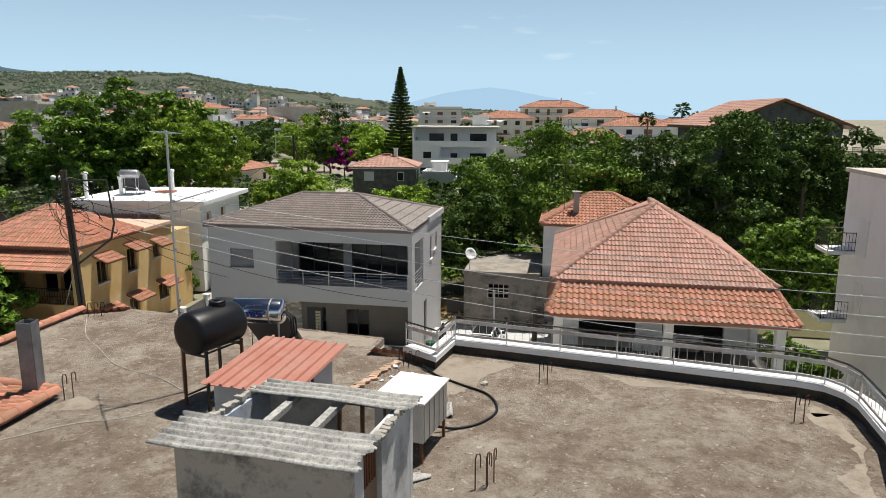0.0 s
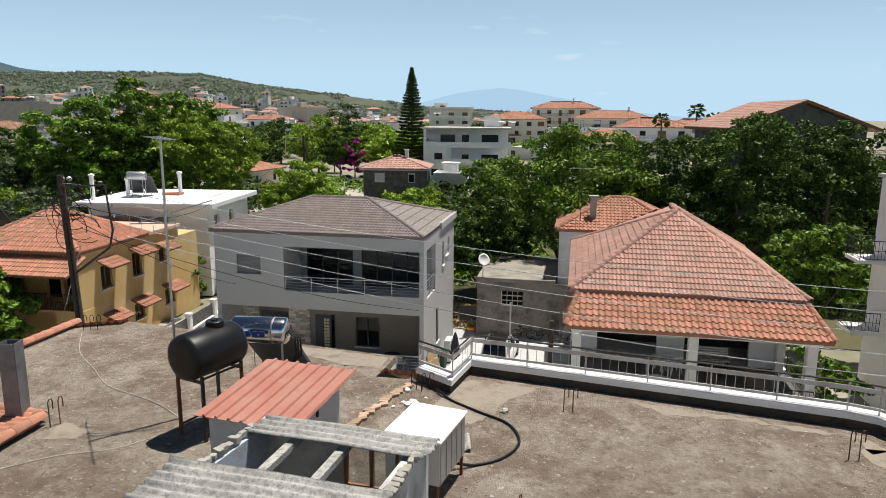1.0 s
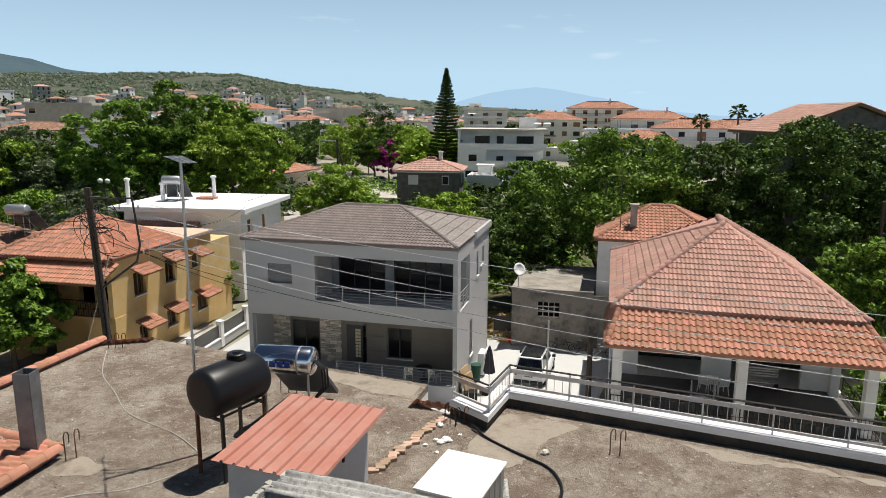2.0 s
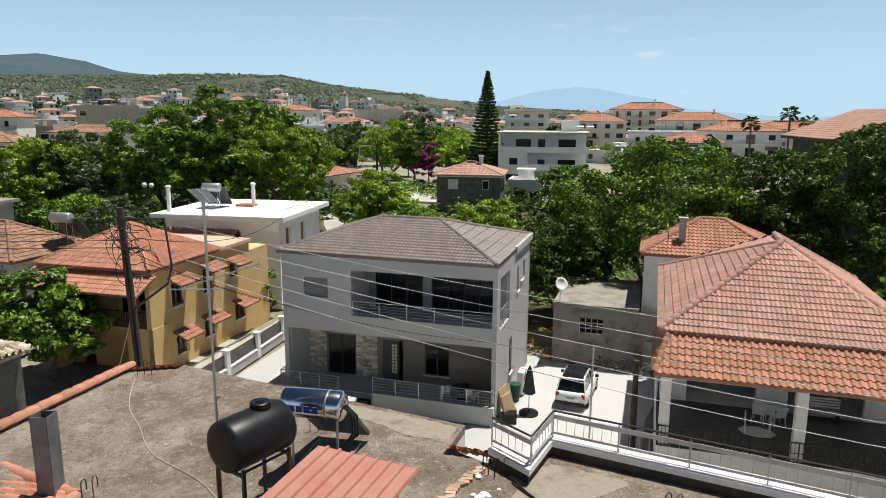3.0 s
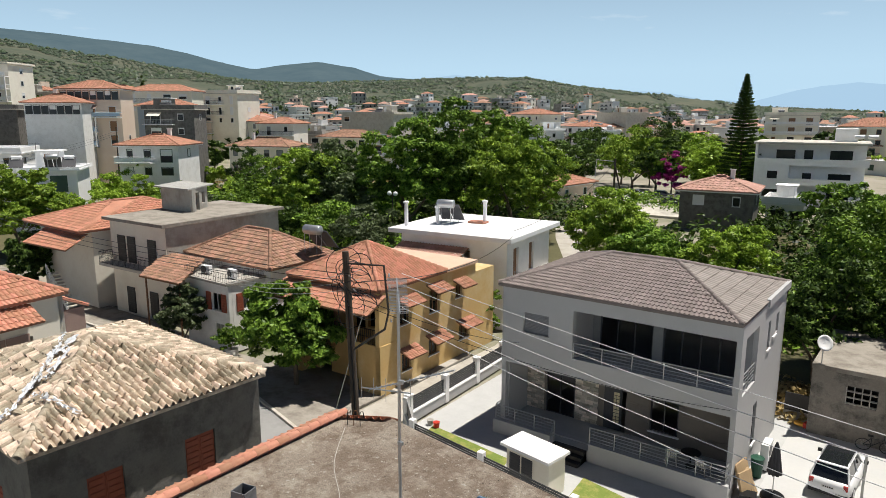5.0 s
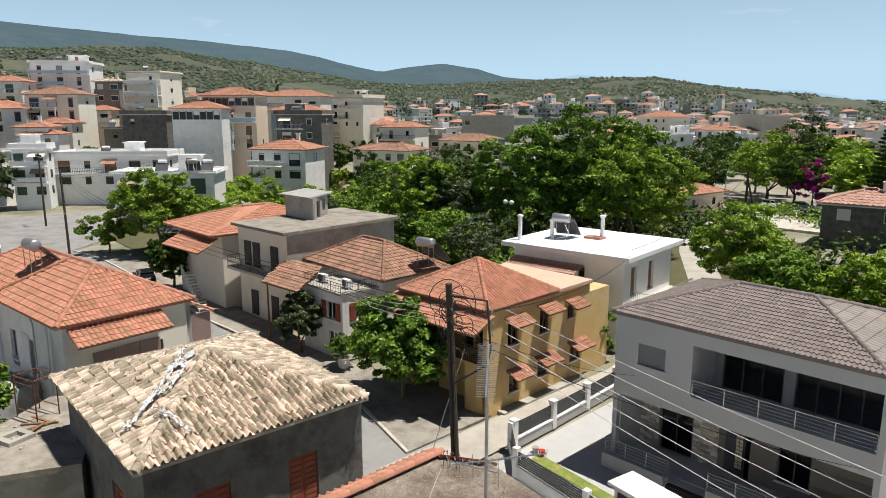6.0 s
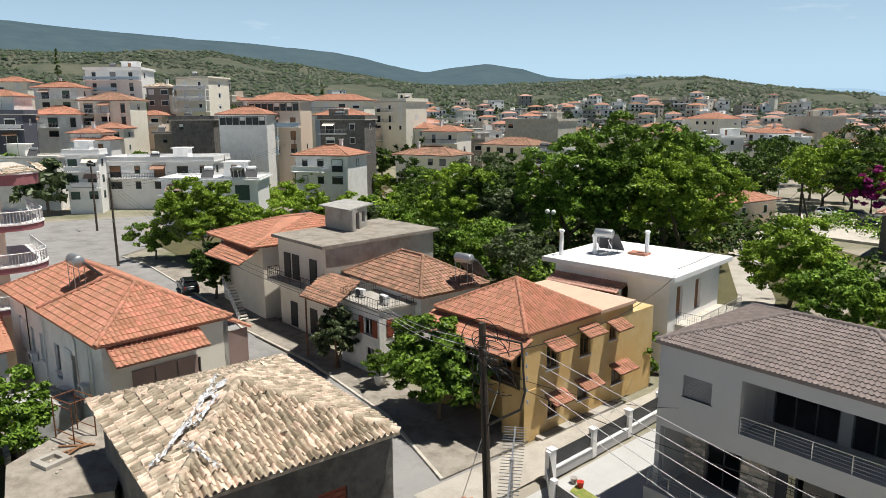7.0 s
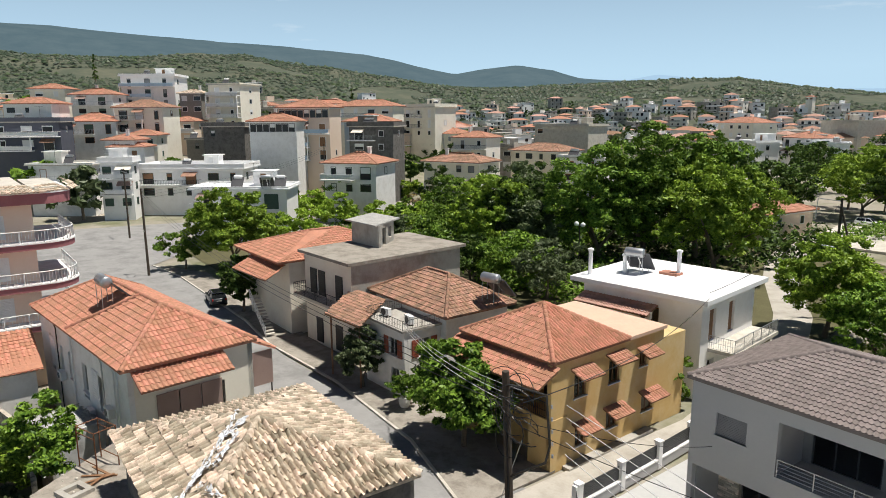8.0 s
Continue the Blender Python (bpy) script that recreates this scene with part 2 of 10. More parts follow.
WOOD = mat("brown_wood", (0.2, 0.1, 0.05), (0.28, 0.16, 0.09), 3.0, 0.7, 0.2)
SHUTTER = mat("red_brown_shutter", (0.27, 0.07, 0.04), (0.33, 0.1, 0.06), 2.0, 0.7, 0.2)
ASBESTOS = mat("old_fibre_cement", (0.27, 0.265, 0.25), (0.56, 0.55, 0.52), 1.5, 0.95, 0.6, fine=45, stain=(0.1, 0.1, 0.09), stain_scale=13, stain_amount=0.6)
REDMETAL = mat("red_sheet_metal", (0.37, 0.15, 0.11), (0.46, 0.215, 0.165), 0.8, 0.55, 0.1, stain=(0.42, 0.27, 0.22), stain_scale=1.6, stain_amount=0.4)
STONE = mat("grey_rubble_stone", (0.2, 0.19, 0.175), (0.33, 0.31, 0.28), 2.0, 0.95, 0.6, vary=0.3)
CLAD = mat("split_stone_cladding", (0.45, 0.38, 0.3), (0.75, 0.69, 0.6), 3.0, 0.9, 0.4, vary=0.42)
ROOFPATCH = mat("paler_screed", (0.2, 0.17, 0.135), (0.42, 0.37, 0.3), 1.6, 0.95, 0.6, fine=25, stain=(0.17, 0.135, 0.105), stain_scale=1.6, stain_amount=0.85)
# Room shade put into the colour: near-black walls behind the openings.
ROOMSHADE = mat("dim_interior", (0.05, 0.047, 0.044), (0.08, 0.075, 0.07), 1.0, 0.9, 0.0)
BARK = mat("bark", (0.11, 0.085, 0.06), (0.18, 0.145, 0.11), 5.0, 0.95, 0.7)
LEAF_BRIGHT = leaf_mat("bright_leaves", (0.09, 0.17, 0.012), (0.36, 0.5, 0.06), 0.22)
LEAF_MID = leaf_mat("green_leaves", (0.035, 0.085, 0.008), (0.22, 0.35, 0.045), 0.14)
LEAF_DARK = leaf_mat("dark_leaves", (0.012, 0.03, 0.006), (0.11, 0.18, 0.032), 0.09)
LEAF_OLIVE = leaf_mat("olive_leaves", (0.06, 0.085, 0.035), (0.13, 0.165, 0.075), 0.25)
LEAF_PINK = leaf_mat("magenta_flowers", (0.3, 0.02, 0.16), (0.48, 0.06, 0.3), 0.3)

NAVY = mat("slate_blue_wall", (0.09, 0.095, 0.125), (0.12, 0.125, 0.155), 0.6, 0.9, 0.1)
DARKCON = mat("dark_bare_concrete", (0.12, 0.115, 0.108), (0.21, 0.2, 0.185), 1.2, 0.95, 0.6, fine=14, stain=(0.06, 0.056, 0.05), stain_scale=1.1, stain_amount=0.6)
PEACHROOF = mat("peach_roof_paint", (0.62, 0.42, 0.31), (0.68, 0.48, 0.36), 0.6, 0.85, 0.2, stain=(0.5, 0.36, 0.28), stain_scale=0.8, stain_amount=0.4)
WHITEROOF = mat("white_roof_coat", (0.78, 0.79, 0.8), (0.85, 0.85, 0.85), 0.5, 0.8, 0.1, stain=(0.62, 0.62, 0.62), stain_scale=0.5, stain_amount=0.35)
FRAME_W = mat("white_window_frame", (0.74, 0.74, 0.73), (0.8, 0.8, 0.79), 1.0, 0.5, 0.0)
FRAME_D = mat("grey_window_frame", (0.06, 0.06, 0.065), (0.09, 0.09, 0.095), 1.0, 0.5, 0.0)
ROLLER = mat("grey_roller_shutter", (0.2, 0.2, 0.21), (0.25, 0.25, 0.26), 1.0, 0.6, 0.1)
CLOTH = mat("brown_awning_cloth", (0.29, 0.2, 0.175), (0.35, 0.255, 0.22), 1.0, 0.9, 0.2)

# ---- mesh helpers ----


def part(name, bm, material, parent=None, label="", smooth=False):
    """A bmesh as one mesh object, under a thing or a part."""
    me = bpy.data.meshes.new(name)
    bm.to_mesh(me)
    bm.free()
    me.materials.append(material)
    if smooth:
        me.polygons.foreach_set("use_smooth", [True] * len(me.polygons))
    ob = new(name, me)
    if parent is not None:
        ob.parent = parent
    if label:
        ob["label"] = label
    return ob


def raw_part(name, verts, faces, material, parent=None, label="", smooth=False):
    me = bpy.data.meshes.new(name)
    me.from_pydata([tuple(v) for v in verts], [], [tuple(f) for f in faces])
    me.materials.append(material)
    if smooth:
        me.polygons.foreach_set("use_smooth", [True] * len(me.polygons))
    ob = new(name, me)
    if parent is not None:
        ob.parent = parent
    if label:
        ob["label"] = label
    return ob


def thing(name, m, label, category, group="", kind=""):
    """An Empty at the thing's base, which parents its parts."""
    ob = new(name)
    ob.matrix_world = m
    ob.empty_display_size = 0.2
    return tagged(ob, label, category, group, kind)


def box(bm, x0, x1, y0, y1, z0, z1, bevel=0.0, m=None):
    vs = [bm.verts.new((x, y, z)) for z in (z0, z1) for y in (y0, y1) for x in (x0, x1)]
    fs = [bm.faces.new([vs[i] for i in f]) for f in ((0, 2, 3, 1), (4, 5, 7, 6), (0, 1, 5, 4), (2, 6, 7, 3), (0, 4, 6, 2), (1, 3, 7, 5))]
    if m is not None:
        bmesh.ops.transform(bm, matrix=m, verts=vs)
    if bevel:
        bmesh.ops.bevel(bm, geom=list({e for f in fs for e in f.edges}), offset=bevel, segments=2, affect="EDGES", profile=0.6)
    return bm


def tube(bm, pts, r, n=8, r2=None, caps=True):
    """A round bar along points."""
    pts = [Vector(p) for p in pts]
    rings = []
    for i, p in enumerate(pts):
        d = (pts[min(i + 1, len(pts) - 1)] - pts[max(i - 1, 0)]).normalized()
        a = d.orthogonal().normalized() if i == 0 else (rings_a - d * rings_a.dot(d)).normalized()
        rings_a = a
        b = d.cross(a)
        rr = r if r2 is None else r + (r2 - r) * i / max(1, len(pts) - 1)
        rings.append([bm.verts.new(p + (a * math.cos(2 * math.pi * k / n) + b * math.sin(2 * math.pi * k / n)) * rr) for k in range(n)])
    for ra, rb in zip(rings, rings[1:]):
        for k in range(n):
            bm.faces.new((ra[k], ra[(k + 1) % n], rb[(k + 1) % n], rb[k]))
    if caps:
        bm.faces.new(rings[0][::-1])
        bm.faces.new(rings[-1])
    return bm


def lathe(bm, profile, n=24, m=None):
    """Rings of (radius, height) round z."""
    rings = [[bm.verts.new((r * math.cos(2 * math.pi * k / n), r * math.sin(2 * math.pi * k / n), z)) for k in range(n)] for r, z in profile]
    for ra, rb in zip(rings, rings[1:]):
        for k in range(n):
            bm.faces.new((ra[k], ra[(k + 1) % n], rb[(k + 1) % n], rb[k]))
    bm.faces.new(rings[0][::-1])
    bm.faces.new(rings[-1])
    if m is not None:
        bmesh.ops.transform(bm, matrix=m, verts=[v for r in rings for v in r])
    return bm


def wire(pts, sag=0.0, n=10):
    """Points of a hanging line between two ends."""
    a, b = Vector(pts[0]), Vector(pts[1])
    return [a.lerp(b, i / n) - Vector((0, 0, sag * 4 * (i / n) * (1 - i / n))) for i in range(n + 1)]


def sheet_prism(bm, poly, z0, z1):
    """An upright prism over a plan outline, anticlockwise."""
    lo = [bm.verts.new((x, y, z0)) for x, y in poly]
    hi = [bm.verts.new((x, y, z1)) for x, y in poly]
    bm.faces.new(lo[::-1])
    bm.faces.new(hi)
    for i in range(len(poly)):
        j = (i + 1) % len(poly)
        bm.faces.new((lo[i], lo[j], hi[j], hi[i]))
    return bm


def wall_mesh(bm, length, height, holes, thick, m):
    """A wall from x = 0 to length, face at y = 0, going back by thick, with openings (x0, x1, z0, z1) right through."""
    xs = sorted({0, length, *[v for h in holes for v in h[:2]]})
    zs = sorted({0, height, *[v for h in holes for v in h[2:]]})

    def solid(i, k):
        if not (0 <= i < len(xs) - 1 and 0 <= k < len(zs) - 1):
            return False
        cx, cz = (xs[i] + xs[i + 1]) / 2, (zs[k] + zs[k + 1]) / 2
        return not any(h[0] < cx < h[1] and h[2] < cz < h[3] for h in holes)

    cache = {}

    def v(x, y, z):
        if (x, y, z) not in cache:
            cache[x, y, z] = bm.verts.new(m @ Vector((x, y, z)))
        return cache[x, y, z]

    for i in range(len(xs) - 1):
        for k in range(len(zs) - 1):
            if not solid(i, k):
                continue
            x0, x1, z0, z1 = xs[i], xs[i + 1], zs[k], zs[k + 1]
            bm.faces.new((v(x0, 0, z0), v(x1, 0, z0), v(x1, 0, z1), v(x0, 0, z1)))
            bm.faces.new((v(x0, thick, z0), v(x0, thick, z1), v(x1, thick, z1), v(x1, thick, z0)))
            if not solid(i - 1, k):
                bm.faces.new((v(x0, 0, z0), v(x0, 0, z1), v(x0, thick, z1), v(x0, thick, z0)))
            if not solid(i + 1, k):
                bm.faces.new((v(x1, 0, z0), v(x1, thick, z0), v(x1, thick, z1), v(x1, 0, z1)))
            if not solid(i, k - 1):
                bm.faces.new((v(x0, 0, z0), v(x0, thick, z0), v(x1, thick, z0), v(x1, 0, z0)))
            if not solid(i, k + 1):
                bm.faces.new((v(x0, 0, z1), v(x1, 0, z1), v(x1, thick, z1), v(x0, thick, z1)))
    return bm


# ---- tiled roofs ----


def tile_data(w, l, h, n=6):
    """One clay tile: a round crown and a flat pan, with a lip at its lower end; x across, y up the slope, z off the roof."""
    vs, fs = [], []
    for i in range(n + 1):
        a = i / n
        z = h * max(0.0, math.sin(math.pi * min(1.0, a / 0.62))) if a < 0.62 else 0.0
        x = a * w * 1.04
        vs += [(x, -0.02, z - 0.005), (x, -0.03, z + 0.052), (x, -0.03, z + 0.052), (x, l * 1.04, z + 0.005)]
    for i in range(n):
        a, b = 4 * i, 4 * i + 4
        fs += [(a, b, b + 1, a + 1), (a + 2, b + 2, b + 3, a + 3)]
    return vs, fs


TILE_CACHE = {}


def tile_mesh(w, l, h, n, material):
    key = (round(w, 3), round(l, 3), round(h, 3), n, material.name)
    if key not in TILE_CACHE:
        me = bpy.data.meshes.new("tile")
        vs, fs = tile_data(w, l, h, n)
        me.from_pydata(vs, [], fs)
        me.polygons.foreach_set("use_smooth", [True] * len(me.polygons))
        me.materials.append(material)
        TILE_CACHE[key] = me
    return TILE_CACHE[key]


TILES_LATER = []


def tiled_slope(parent, p, q, tops, material, w=0.3, l=0.4, h=0.07, singles=0, n=6, jitter=0.0, near=None, rnd=None):
    """Tiles on one slope: eave from p to q (seen from outside, left to right), tops: its one or two upper corners, left first."""
    rnd = rnd or random.Random(3)
    p, q = Vector(p), Vector(q)
    tops = [Vector(t) for t in tops]
    u = (q - p).normalized()
    length = (q - p).length
    a0, a1 = (tops[0] - p).dot(u), (tops[-1] - p).dot(u)
    up = tops[0] - p - u * a0
    s = up.length
    v = up.normalized()
    nn = u.cross(v)
    rows, places = int(s / l) + 1, []
    ws = length / max(1, round(length / w))
    for r in range(rows):
        b = r * l
        mid = min(b + l * 0.5, s)
        lo, hi = a0 * mid / s, length - (length - a1) * mid / s
        if b > s - 0.12:
            continue
        k0, k1 = int(math.floor(lo / ws)), int(math.ceil(hi / ws))
        for k in range(k0, k1):
            if (k + 0.5) * ws < lo or (k + 0.5) * ws > hi:
                continue
            places.append((p + u * (k * ws) + v * b, r))
    base = Matrix((u, v, nn)).transposed()
    mats = []
    for pos, r in places:
        mm = base.to_4x4()
        if jitter:
            mm = mm @ Euler((rnd.gauss(0, jitter * 0.5), rnd.gauss(0, jitter * 0.6), rnd.gauss(0, jitter))).to_matrix().to_4x4()
            pos = pos + nn * abs(rnd.gauss(0, jitter * 0.12)) + u * rnd.gauss(0, jitter * 0.1) + v * rnd.gauss(0, jitter * 0.3)
        mm.translation = pos
        mats.append(mm)
    if singles and near is not None:
        c = Vector(near)
        mats.sort(key=lambda mm: (mm.translation - c).length)
    rest = mats[singles:]
    if rest:
        tv, tf = tile_data(ws, l, h, n)
        tva = np.array([(*t, 1) for t in tv]).T
        vs = np.concatenate([(np.array(mm) @ tva)[:3].T for mm in rest])
        fs = [tuple(i + len(tv) * k for i in f) for k in range(len(rest)) for f in tf]
        ob = raw_part("roof_tiles", vs, fs, material, parent, smooth=True)
        ob["kind"] = "stuff"
    if singles:
        TILES_LATER.append((parent, tile_mesh(ws, l, h, n, material), mats[:singles]))


def ridge_caps(parent, a, b, material, r=0.13, step=0.38, singles=True):
    """Half-round caps along a ridge or hip."""
    a, b = Vector(a), Vector(b)
    d = (b - a)
    cnt = max(1, int(d.length / step))
    d.normalize()
    side = d.cross(Vector((0, 0, 1))).normalized()
    nn = side.cross(d)
    base = Matrix((side, d, nn)).transposed().to_4x4()
    st = (b - a).length / cnt
    vs, fs = [], []
    for i in range(6):
        t = math.pi * i / 5
        vs += [(r * 1.1 * math.cos(t), 0, r * 1.1 * math.sin(t) - 0.03), (r * 1.1 * math.cos(t), 0.02, r * 1.2 * math.sin(t) - 0.01), (r * 0.95 * math.cos(t), st * 1.05, r * 0.95 * math.sin(t) - 0.01)]
    for i in range(5):
        k = 3 * i
        fs += [(k, k + 3, k + 4, k + 1), (k + 1, k + 4, k + 5, k + 2)]
    mats = []
    for i in range(cnt):
        mm = base.copy()
        mm.translation = a + d * (st * i) + nn * 0.03
        mats.append(mm)
    if singles:
        me = bpy.data.meshes.new("ridge_tile")
        me.from_pydata(vs, [], fs)
        me.polygons.foreach_set("use_smooth", [True] * len(me.polygons))
        me.materials.append(material)
        TILES_LATER.append((parent, me, mats))
    else:
        va = np.array([(*t, 1) for t in vs]).T
        vv = np.concatenate([(np.array(mm) @ va)[:3].T for mm in mats])
        ff = [tuple(i + len(vs) * k for i in f) for k in range(cnt) for f in fs]
        ob = raw_part("ridge_tiles", vv, ff, material, parent, smooth=True)
        ob["kind"] = "stuff"


def roof_body(parent, corners, ridge, soffit, material, thick=0.14):
    """The solid below the tiles: four eave corners (front left, front right, back right, back left) and the ridge's two ends."""
    c = [Vector(v) for v in corners]
    a, b = Vector(ridge[0]), Vector(ridge[1])
    down = Vector((0, 0, thick))
    vs = c + [v - down for v in c] + [a, b]
    same = (a - b).length < 0.01
    fs = [(0, 1, 9, 8) if not same else (0, 1, 8), (1, 2, 9), (2, 3, 8, 9) if not same else (2, 3, 8), (3, 0, 8), (0, 4, 5, 1), (1, 5, 6, 2), (2, 6, 7, 3), (3, 7, 4, 0), (4, 7, 6, 5)]
    if same:
        vs = vs[:9]
        fs[1] = (1, 2, 8)
    return raw_part("roof", vs, fs, material, parent)


def hip_roof(house, x0, x1, y0, y1, z, rise, ridge, material, w=0.3, l=0.4, h=0.07, singles=0, near=None, n=6, caps=True, under=None, jitter=0.0, cap_singles=True):
    """A hipped roof over a rectangle at eave height z; ridge: its two ends in plan."""
    c = [(x0, y0, z), (x1, y0, z), (x1, y1, z), (x0, y1, z)]
    a, b = (*ridge[0], z + rise), (*ridge[1], z + rise)
    roof = roof_body(house, c, (a, b), None, under or material)
    for i, (p, q, t) in enumerate(((c[0], c[1], (a, b)), (c[1], c[2], (b, b)), (c[2], c[3], (b, a)), (c[3], c[0], (a, a)))):
        tiled_slope(roof, p, q, t, material, w, l, h, singles if i in (0, 1) else 0, n, jitter, near)
    if caps:
        for e in ((c[0], a), (c[1], b), (c[2], b), (c[3], a)):
            ridge_caps(roof, e[0], e[1], material, singles=cap_singles)
        if (Vector(a) - Vector(b)).length > 0.3:
            ridge_caps(roof, a, b, material, singles=cap_singles)
    return roof


# ---- openings ----


def window(parent, m, w, h, frame_mat, depth=0.12, shutters=None, bars=0, divided=2, sill=True):
    """A window in its opening: m puts its lower left corner on the wall's face, x along the wall, y into it."""
    bm = bmesh.new()
    f = 0.06
    box(bm, 0, w, depth, depth + 0.06, 0, f, m=m)
    box(bm, 0, w, depth, depth + 0.06, h - f, h, m=m)
    for x in (0, w - f):
        box(bm, x, x + f, depth, depth + 0.06, f, h - f, m=m)
    win = part("window", bm, frame_mat, parent)
    for i in range(1, divided):
        x = i * (w - f) / divided
        bm = bmesh.new()
        box(bm, x, x + f, depth, depth + 0.06, f, h - f, m=m)
        part("mullion", bm, frame_mat, win)
    bm = bmesh.new()
    vs = [bm.verts.new(m @ Vector(v)) for v in ((f, depth + 0.03, f), (w - f, depth + 0.03, f), (w - f, depth + 0.03, h - f), (f, depth + 0.03, h - f))]
    bm.faces.new(vs)
    pane = part("pane", bm, GLASS, win)
    pane.visible_shadow = False
    if sill:
        bm = bmesh.new()
        box(bm, -0.08, w + 0.08, -0.08, 0.1, -0.07, 0.0, m=m)
        part("sill", bm, WHITE, win)
    if shutters:
        for side in (-1, 1):
            bm = bmesh.new()
            xs = -w / 2 - 0.02 if side < 0 else w + 0.02
            box(bm, xs, xs + w / 2, -0.05, -0.01, 0, h, m=m)
            leaf_ob = part("shutter", bm, shutters, parent)
            for k in range(6):
                z = 0.08 + k * (h - 0.16) / 6
                bm = bmesh.new()
                box(bm, xs + 0.05, xs + w / 2 - 0.05, -0.07, -0.045, z, z + (h - 0.16) / 6 * 0.6, m=m)
                part("louvre", bm, shutters, leaf_ob)
    return win


def railing(parent, pts, height, material, bars=4, post_step=1.6, r=0.018, upright=0, name="railing"):
    """A rail along points: posts, a top rail and either level bars or upright ones; each post and bar is a piece."""
    bm = bmesh.new()
    for a, b in zip(pts, pts[1:]):
        a, b = Vector(a), Vector(b)
        tube(bm, (a + Vector((0, 0, height)), b + Vector((0, 0, height))), r * 1.3, 6)
    top = part(name, bm, material, parent)
    for a, b in zip(pts, pts[1:]):
        a, b = Vector(a), Vector(b)
        cnt = max(1, round((b - a).length / post_step))
        for i in range(cnt + 1):
            bm = bmesh.new()
            p = a.lerp(b, i / cnt)
            tube(bm, (p, p + Vector((0, 0, height))), r * 1.2, 6)
            part("post", bm, material, top)
        for k in range(bars):
            z = Vector((0, 0, height * (k + 1) / (bars + 1)))
            bm = bmesh.new()
            tube(bm, (a + z, b + z), r * 0.7, 5)
            part("bar", bm, material, top)
        if upright:
            cnt = max(1, int((b - a).length / upright))
            bm = bmesh.new()
            tube(bm, (a + Vector((0, 0, 0.06)), b + Vector((0, 0, 0.06))), r * 0.8, 5)
            for i in range(1, cnt):
                p = a.lerp(b, i / cnt)
                tube(bm, (p + Vector((0, 0, 0.06)), p + Vector((0, 0, height))), r * 0.6, 4, caps=False)
            part("balusters", bm, material, top)["kind"] = "stuff"
    return top

# ---- ground and distance ----


def flat(name, poly, z, material, label, category, thick=0.0, kind="structure"):
    bm = bmesh.new()
    if thick:
        sheet_prism(bm, poly, z - thick, z)
    else:
        bm.faces.new([bm.verts.new((x, y, z)) for x, y in poly])
    ob = part(name, bm, material)
    return tagged(ob, label, category, kind=kind)


def land_height(x, y):
    """The town climbs gently towards the hills in the west."""
    d = math.hypot(x, y)
    if d < 100 or y < -40:
        return 0.0
    bearing = math.degrees(math.atan2(-x, y))
    g = min(1.0, max(0.0, (bearing - 44) / 22))
    f = min(1.0, max(0.0, (d - 158) / 78))
    west = min(1.0, max(0.0, (bearing - 42) / 12))
    low = min(3.0, max(0.0, (d - 112) * 0.012)) * (1 - west) + max(0.0, min(3.0, (d - 165) * 0.014)) * west
    return low + g * g * (3 - 2 * g) * f * 15.0


def ground_sheet():
    rs = [0, 25, 45, 60, 75, 90, 110, 130, 160, 200, 250, 320, 420, 560, 750, 1000, 1500, 2300, 3400, 4900]
    n = 96
    vs, fs = [(0, 0, -0.12)], []
    for r in rs[1:]:
        for k in range(n):
            a = 2 * math.pi * k / n
            x, y = r * math.cos(a), r * math.sin(a)
            vs.append((x, y, land_height(x, y) - 0.12))
    for k in range(n):
        fs.append((0, 1 + k, 1 + (k + 1) % n))
    for i in range(len(rs) - 2):
        for k in range(n):
            a, b = 1 + i * n, 1 + (i + 1) * n
            fs.append((a + k, b + k, b + (k + 1) % n, a + (k + 1) % n))
    ob = raw_part("ground", vs, fs, EARTH)
    tagged(ob, "dry earth and weedy ground between the houses", "ground", kind="structure")


ground_sheet()


def hill(name, az, elev, r0, r1, material, label, rough=6.0, n=220, rows=26, back=1.25):
    """A range of hills: its skyline's elevation in degrees goes with the bearing (west of north); it climbs from r0 to r1."""
    vs, fs = [], []
    for i in range(n + 1):
        a = az[0] + (az[-1] - az[0]) * i / n
        top = np.interp(a, az, elev)
        h = math.tan(radians(top)) * r1 + 15
        dx, dy = -math.sin(radians(a)), math.cos(radians(a))
        for k in range(rows + 1):
            f = k / rows
            r = r0 + (r1 * back - r0) * f
            g = (r - r0) / (r1 - r0)
            s = g * g * (3 - 2 * g) if g < 1 else max(0.0, 1 - (g - 1) * 0.5)
            p = Vector((dx * r, dy * r, 0)) / r1
            nz = noise.fractal(p * 9 + Vector((3, 1, 5)), 0.9, 2.1, 6) * rough * (0.3 + s) * min(1.0, g * 3)
            vs.append((dx * r, dy * r, -1 + h * s + nz * (0.25 if abs(g - 1) < 0.12 else 1)))
    for i in range(n):
        for k in range(rows):
            a = i * (rows + 1) + k
            fs.append((a, a + 1, a + rows + 2, a + rows + 1))
    ob = raw_part(name, vs, fs, material, smooth=True)
    tagged(ob, label, "hill", kind="structure")
    return ob


